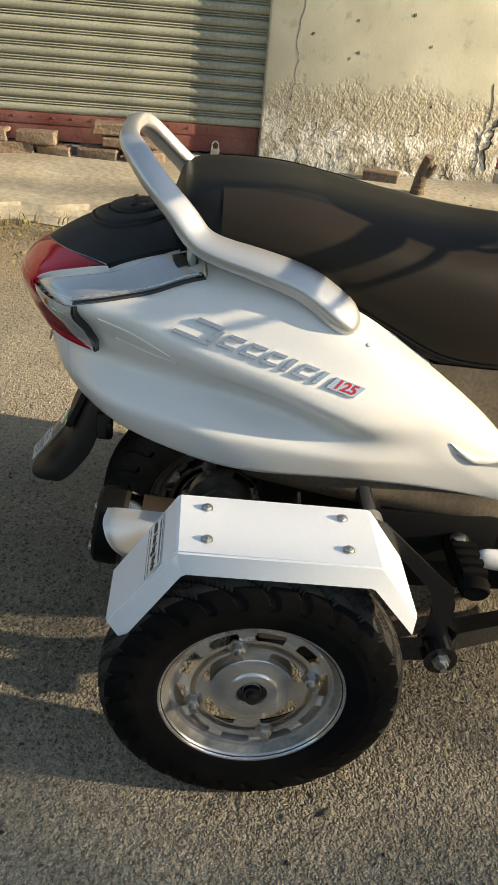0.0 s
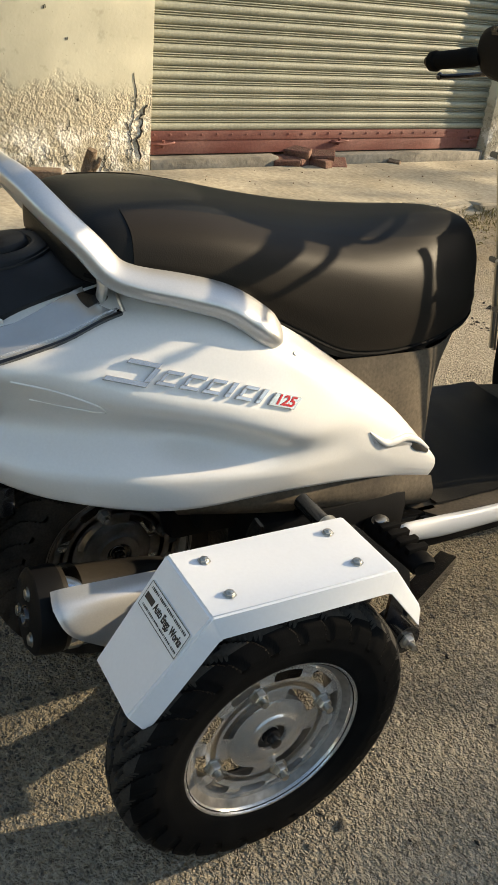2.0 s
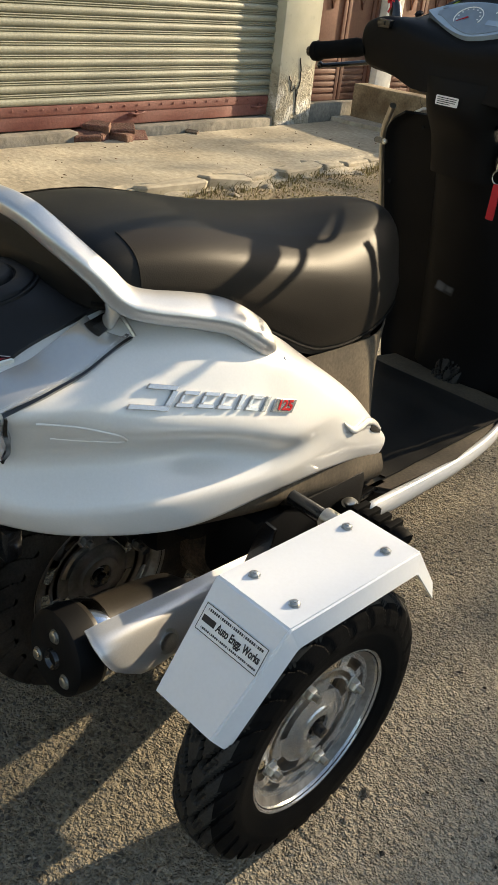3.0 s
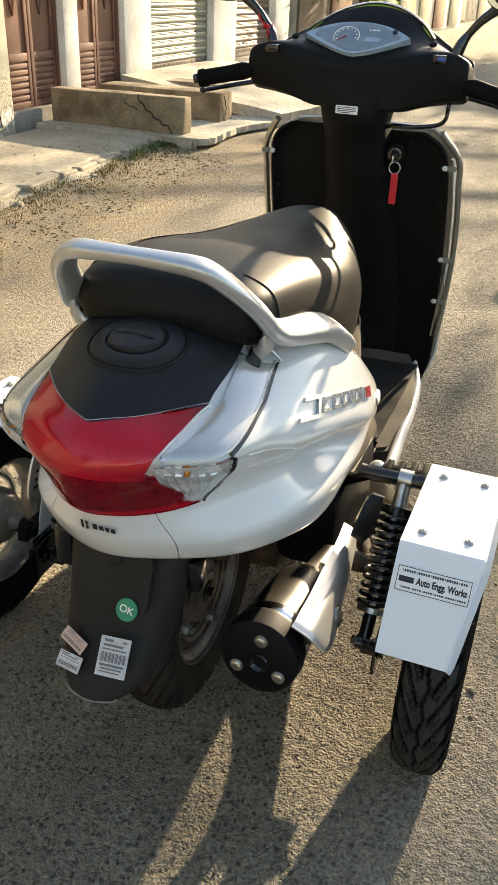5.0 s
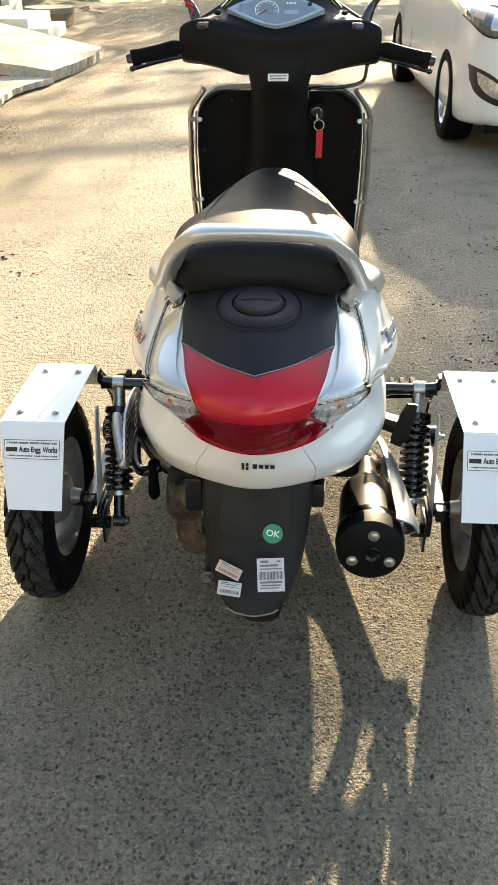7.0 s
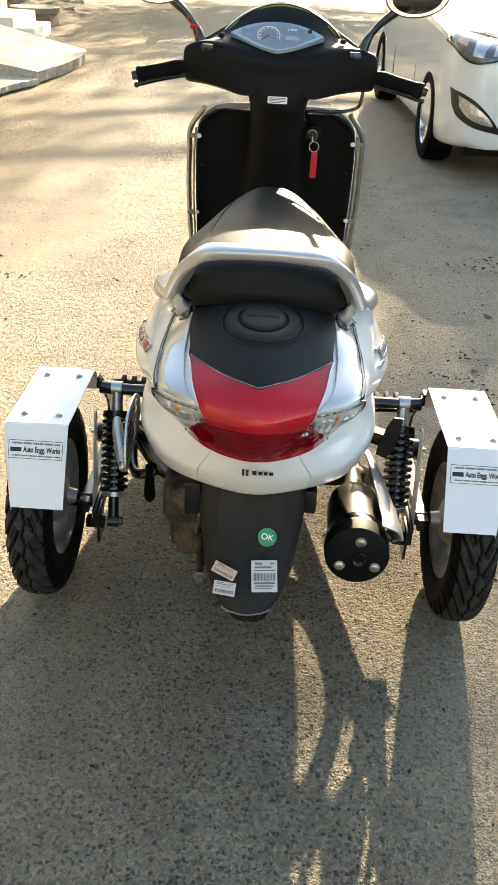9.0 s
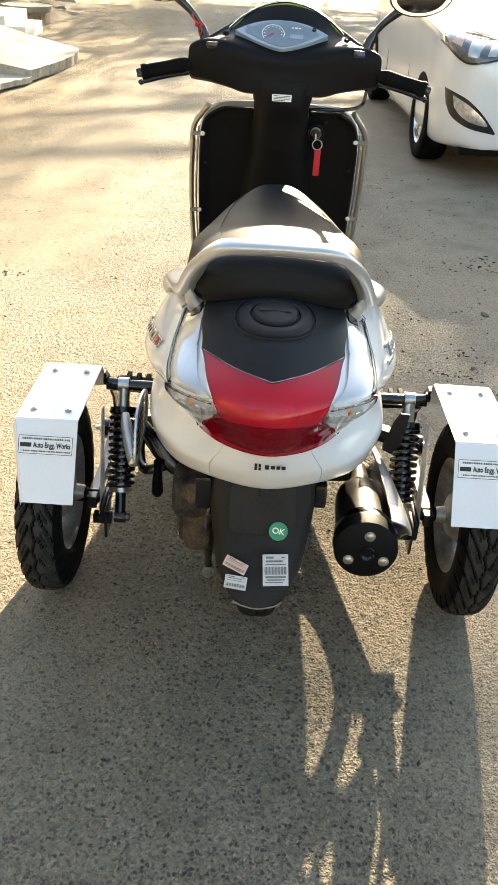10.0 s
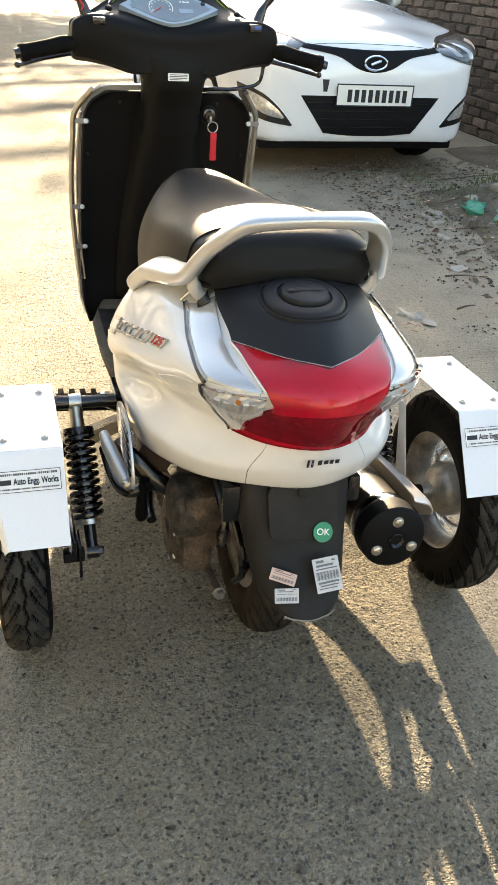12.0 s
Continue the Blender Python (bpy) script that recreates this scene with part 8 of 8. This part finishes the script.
def car_wheel(x, y, s):
    w = new("wheel")
    w.parent = car
    w["label"] = "black tyre on a silver alloy wheel"
    w.location = (x, y, .298)
    prof = [(.19, -.085), (.205, -.095), (.255, -.098), (.285, -.088), (.297, -.06), (.298, 0), (.297, .06), (.285, .088), (.255, .098), (.205, .095), (.19, .085)]
    part("tyre", outward(lathe(prof, (0, 0, 0), "x", 56)), RUBBER, w, "black tyre")
    meshes = [lathe([(.20, s * .085), (.195, s * .075), (.18, s * .05), (.175, -s * .05), (.19, -s * .085)], (0, 0, 0), "x", 56), lathe([(.0005, s * .07), (.035, s * .07), (.055, s * .06), (.055, s * .03)], (0, 0, 0), "x", 24)]
    for k in range(7):
        a = 2 * math.pi * k / 7
        for d in (-.10, .10):
            meshes.append(tube([(s * .062, .045 * math.cos(a), .045 * math.sin(a)), (s * .068, .12 * math.cos(a + d * .6), .12 * math.sin(a + d * .6)), (s * .072, .187 * math.cos(a + d), .187 * math.sin(a + d))], [.013, .010, .010], 8, flat=.8))
    part("rim", outward(joined(*meshes)), RIMMETAL, w, "silver multi-spoke rim")
    part("brake", outward(lathe([(.001, s * .02), (.15, s * .02), (.15, 0), (.001, 0)], (0, 0, 0), "x", 30)), ENGINE, w)


for s in (1, -1):
    for y in (.78, 3.28):
        car_wheel(s * .755, y, s)
ub = bmesh.new()
box(ub, (-.70, .10, .17), (.70, 3.75, .24), .02)
for y in (.78, 3.28):
    box(ub, (-.58, y - .36, .2), (.58, y + .36, .70), .02)
part("underbody", ub, PLASTIC, car, "dark underbody")
car.matrix_world = CAR

# ---- brick wall ----
BW = 3.62
bw = thing("wall_brick", "old red brick wall with mud mortar beside the road", "wall", (BW, 0, 0), kind="structure")
bm = bmesh.new()
box(bm, (.012, 4.3, -.02), (.23, 12.0, 2.5), .004)
part("mortar_core", bm, MORTAR, bw, "mud mortar")
bme = []
for k in range(5):
    q = bmesh.new()
    box(q, (0, -.110, -.033), (.05, .110, .033), .007, None, 1)
    for v in q.verts:
        v.co += noise.noise_vector(v.co * 16 + Vector((k * 5.3, 1, 0))) * .012
    m_ = bpy.data.meshes.new("brick")
    bmesh.ops.recalc_face_normals(q, faces=q.faces)
    q.to_mesh(m_)
    q.free()
    m_.materials.append(BRICK)
    bme.append(m_)
rb = random.Random(9)
far_v, far_f = [], []
count = 0
for row in range(32):
    z = .04 + .077 * row
    y = 4.32 + (.115 if row % 2 else 0)
    while y < 11.9:
        yy, dx = y + .11, rb.uniform(-.012, .006)
        if yy < 8.6 and z < 1.5 and count < 300:
            o = new("brick", bme[rb.randrange(5)])
            o.parent = bw
            o.location = (dx, yy, z)
            o.rotation_euler = (rb.uniform(-.06, .06), 0, rb.uniform(-.05, .05))
            count += 1
        else:
            o = len(far_v)
            for X in (dx, .05):
                for Y, Z in ((-.11, -.033), (.11, -.033), (.11, .033), (-.11, .033)):
                    far_v.append((X, yy + Y * rb.uniform(.96, 1), z + Z))
            far_f += [(o, o + 1, o + 2, o + 3), (o, o + 4, o + 5, o + 1), (o + 3, o + 2, o + 6, o + 7), (o + 1, o + 5, o + 6, o + 2), (o, o + 3, o + 7, o + 4)]
        y += .236
fb = part("far_bricks", (far_v, far_f), BRICK, bw, "red bricks", 20)
fb["kind"] = "stuff"

# unseen plain walls, added to cut low skylight from the right and behind
for nm, lo, hi in (("wall_right", (4.0, -15, -.02), (4.25, 4.2, 1.0)), ("wall_behind", (-9.0, -15.3, -.02), (4.25, -15.05, 3.6))):
    bm = bmesh.new()
    box(bm, lo, hi, .01)
    structure(nm, bm, CONCRETE, "plain grey wall, unseen, added to cut low skylight", "wall")

# ---- the far street ----
def far_house(x0, x1, y0, y1, h, material, label, doors=()):
    hs = thing("far_building", label, "building", ((x0 + x1) / 2, y0, 0))
    inv = Matrix.Translation((-(x0 + x1) / 2, -y0, 0))
    bm = bmesh.new()
    box(bm, (x0, y0, 0), (x1, y1, h), .02)
    bmesh.ops.transform(bm, matrix=inv, verts=bm.verts)
    part("wall", bm, material, hs)
    bm = bmesh.new()
    box(bm, (x0 - .15, y0 - .15, h), (x1 + .3, y1 + .15, h + .15), .02)
    bmesh.ops.transform(bm, matrix=inv, verts=bm.verts)
    part("roof", bm, CONCRETE, hs)
    for ya, yb, z0, z1, m_ in doors:
        bm = bmesh.new()
        box(bm, (x1 - .02, ya, z0), (x1 + .05, yb, z1), .01)
        bmesh.ops.transform(bm, matrix=inv, verts=bm.verts)
        part("door", bm, m_, hs)
    return hs


far_house(-9, -5.3, 15.5, 21, 3.5, CONCRETE, "grey concrete building down the street", ((16.2, 17.8, .1, 2.4, SHUTTERDARK), (18.4, 20, .1, 2.4, BROWNDOOR)))
far_house(-9.5, -5.0, 21.5, 26, 3.6, LIMEPAINT, "lime yellow painted shop", ((22, 23.2, .1, 2.4, SHUTTER), (23.8, 25.2, .1, 2.4, SHUTTER)))
far_house(-10, -5.2, 26.5, 36, 4.2, LIMEWASH, "white painted shops down the street", ((27.5, 29, .1, 2.5, SHUTTER), (30, 32, .1, 2.5, BROWNDOOR), (33, 35, .1, 2.5, SHUTTER)))
far_house(-12, -6.0, 37, 55, 5.0, CONCRETE, "grey houses far down the street", ((39, 42, .1, 2.5, SHUTTERDARK), (46, 50, .1, 2.5, SHUTTER)))
far_house(5.5, 9, 40, 60, 5.0, PLASTER, "tan houses far down the street")
heap = np.array([[(x, y, -.01 + .16 * max(0, 1 - ((x + 5.0) / 1.9) ** 2) * max(0, 1 - ((y - 14.4) / 2.3) ** 2) * (1 + .7 * noise.noise(Vector((x * 1.3, y * 1.3, 0)))) + .02 * noise.noise(Vector((x * 5, y * 5, 0)))) for x in np.linspace(-7, -1.6, 60)] for y in np.linspace(12.0, 17.5, 60)])
structure("earth_heap", outward(grid_mesh(heap)), SOIL, "dark earth and rubble past the shops", "ground")
tuft("roadside_scrub", [(-4.6 + rnd.uniform(-1, .7), 13 + rnd.uniform(-.8, 3.5), .3) for _ in range(40)], 26, .30, GRASS, "dark scrub and debris past the shops", 12)
strewn("rubble_stone", "stone in a debris heap by the roadside", "stone", [(-4.3 + rnd.uniform(-.9, .6), 13.2 + rnd.uniform(-1, 2.5), 0, rnd.uniform(.06, .2)) for _ in range(40)], group="rubble")


def tree(x, y, h, crown, label, seed, n=1700, leaf=.11, lean=(0, 0)):
    r = random.Random(seed)
    t = thing("tree", label, "tree", (x, y, 0))
    limbs = [tube([(0, 0, -.1), (.05, .02, h * .25), (-.04, .06, h * .5), (.03, 0, h * .72)], [h * .035, h * .028, h * .022, h * .012], 10, 16)]
    tips = []
    for k in range(9):
        a, z = k * 2.4 + r.uniform(-.3, .3), h * r.uniform(.38, .66)
        L = crown * r.uniform(.6, 1.0)
        e = (L * math.cos(a) + lean[0], L * math.sin(a) + lean[1], z + L * r.uniform(.25, .8))
        limbs.append(tube([(0, 0, z), (e[0] * .5, e[1] * .5, z + (e[2] - z) * .6), e], [h * .013, h * .008, h * .003], 7, 10))
        tips.append(e)
    tips += [(r.uniform(-.4, .4) * crown + lean[0], r.uniform(-.4, .4) * crown + lean[1], h * r.uniform(.7, .95)) for _ in range(6)]
    part("trunk", outward(joined(*limbs)), BARK, t)
    verts, faces = [], []
    for _ in range(n):
        c = tips[r.randrange(len(tips))]
        sp = crown * .42
        p = [c[i] + r.gauss(0, sp * (.8 if i < 2 else .55)) for i in range(3)]
        u = Vector((r.gauss(0, 1), r.gauss(0, 1), r.gauss(0, .6))).normalized()
        v = u.orthogonal().normalized()
        s = leaf * r.uniform(.6, 1.4)
        o = len(verts)
        for a, b in ((-1, 0), (0, -.45), (1, 0), (0, .45)):
            verts.append(tuple(Vector(p) + u * a * s + v * b * s))
        faces.append((o, o + 1, o + 2, o + 3))
    part("crown", (verts, faces), LEAF, t, smooth=False)
    return t


for k, (x, y, h, c) in enumerate(((-5.7, 17.4, 2.9, 1.5), (-4.9, 19.4, 3.2, 1.6), (-6.8, 15.6, 2.9, 1.3))):
    tree(x, y, h, c, "dense low bushy tree past the shops", 40 + k, 6000, .10)
# unseen tree, added so that its shade falls on the far lane
tree(5.6, 27.0, 5.6, 2.3, "dense unseen tree added to shade the far lane", 51, 6500, .12, (-4.2, 0))
tree(9.0, 34, 8, 3.2, "leafy street tree far down the road", 1, 1500, .2)
tree(-9.5, 60, 10, 4.0, "leafy street tree far down the road", 2, 1500, .3)
tree(-4.0, -14, 8, 3.0, "leafy tree behind the viewer", 3, 1800, .16)
tree(4.5, -17, 9, 3.4, "leafy tree behind the viewer", 4, 1800, .16)
# unseen trees, placed to shade the right ground and dapple the lane
tree(6.0, 17.0, 6.8, 1.9, "leafy unseen tree added to shade the right ground", 5, 9000, .10, (-1.0, 0))
tree(6.4, 23.5, 9.0, 2.4, "tall unseen tree added to dapple the lane with shade", 7, 480, .14, (-5.2, 0))
tree(8.0, 32.0, 10.0, 3.2, "tall unseen tree added to dapple the lane with shade", 8, 640, .16, (-6.0, 0))
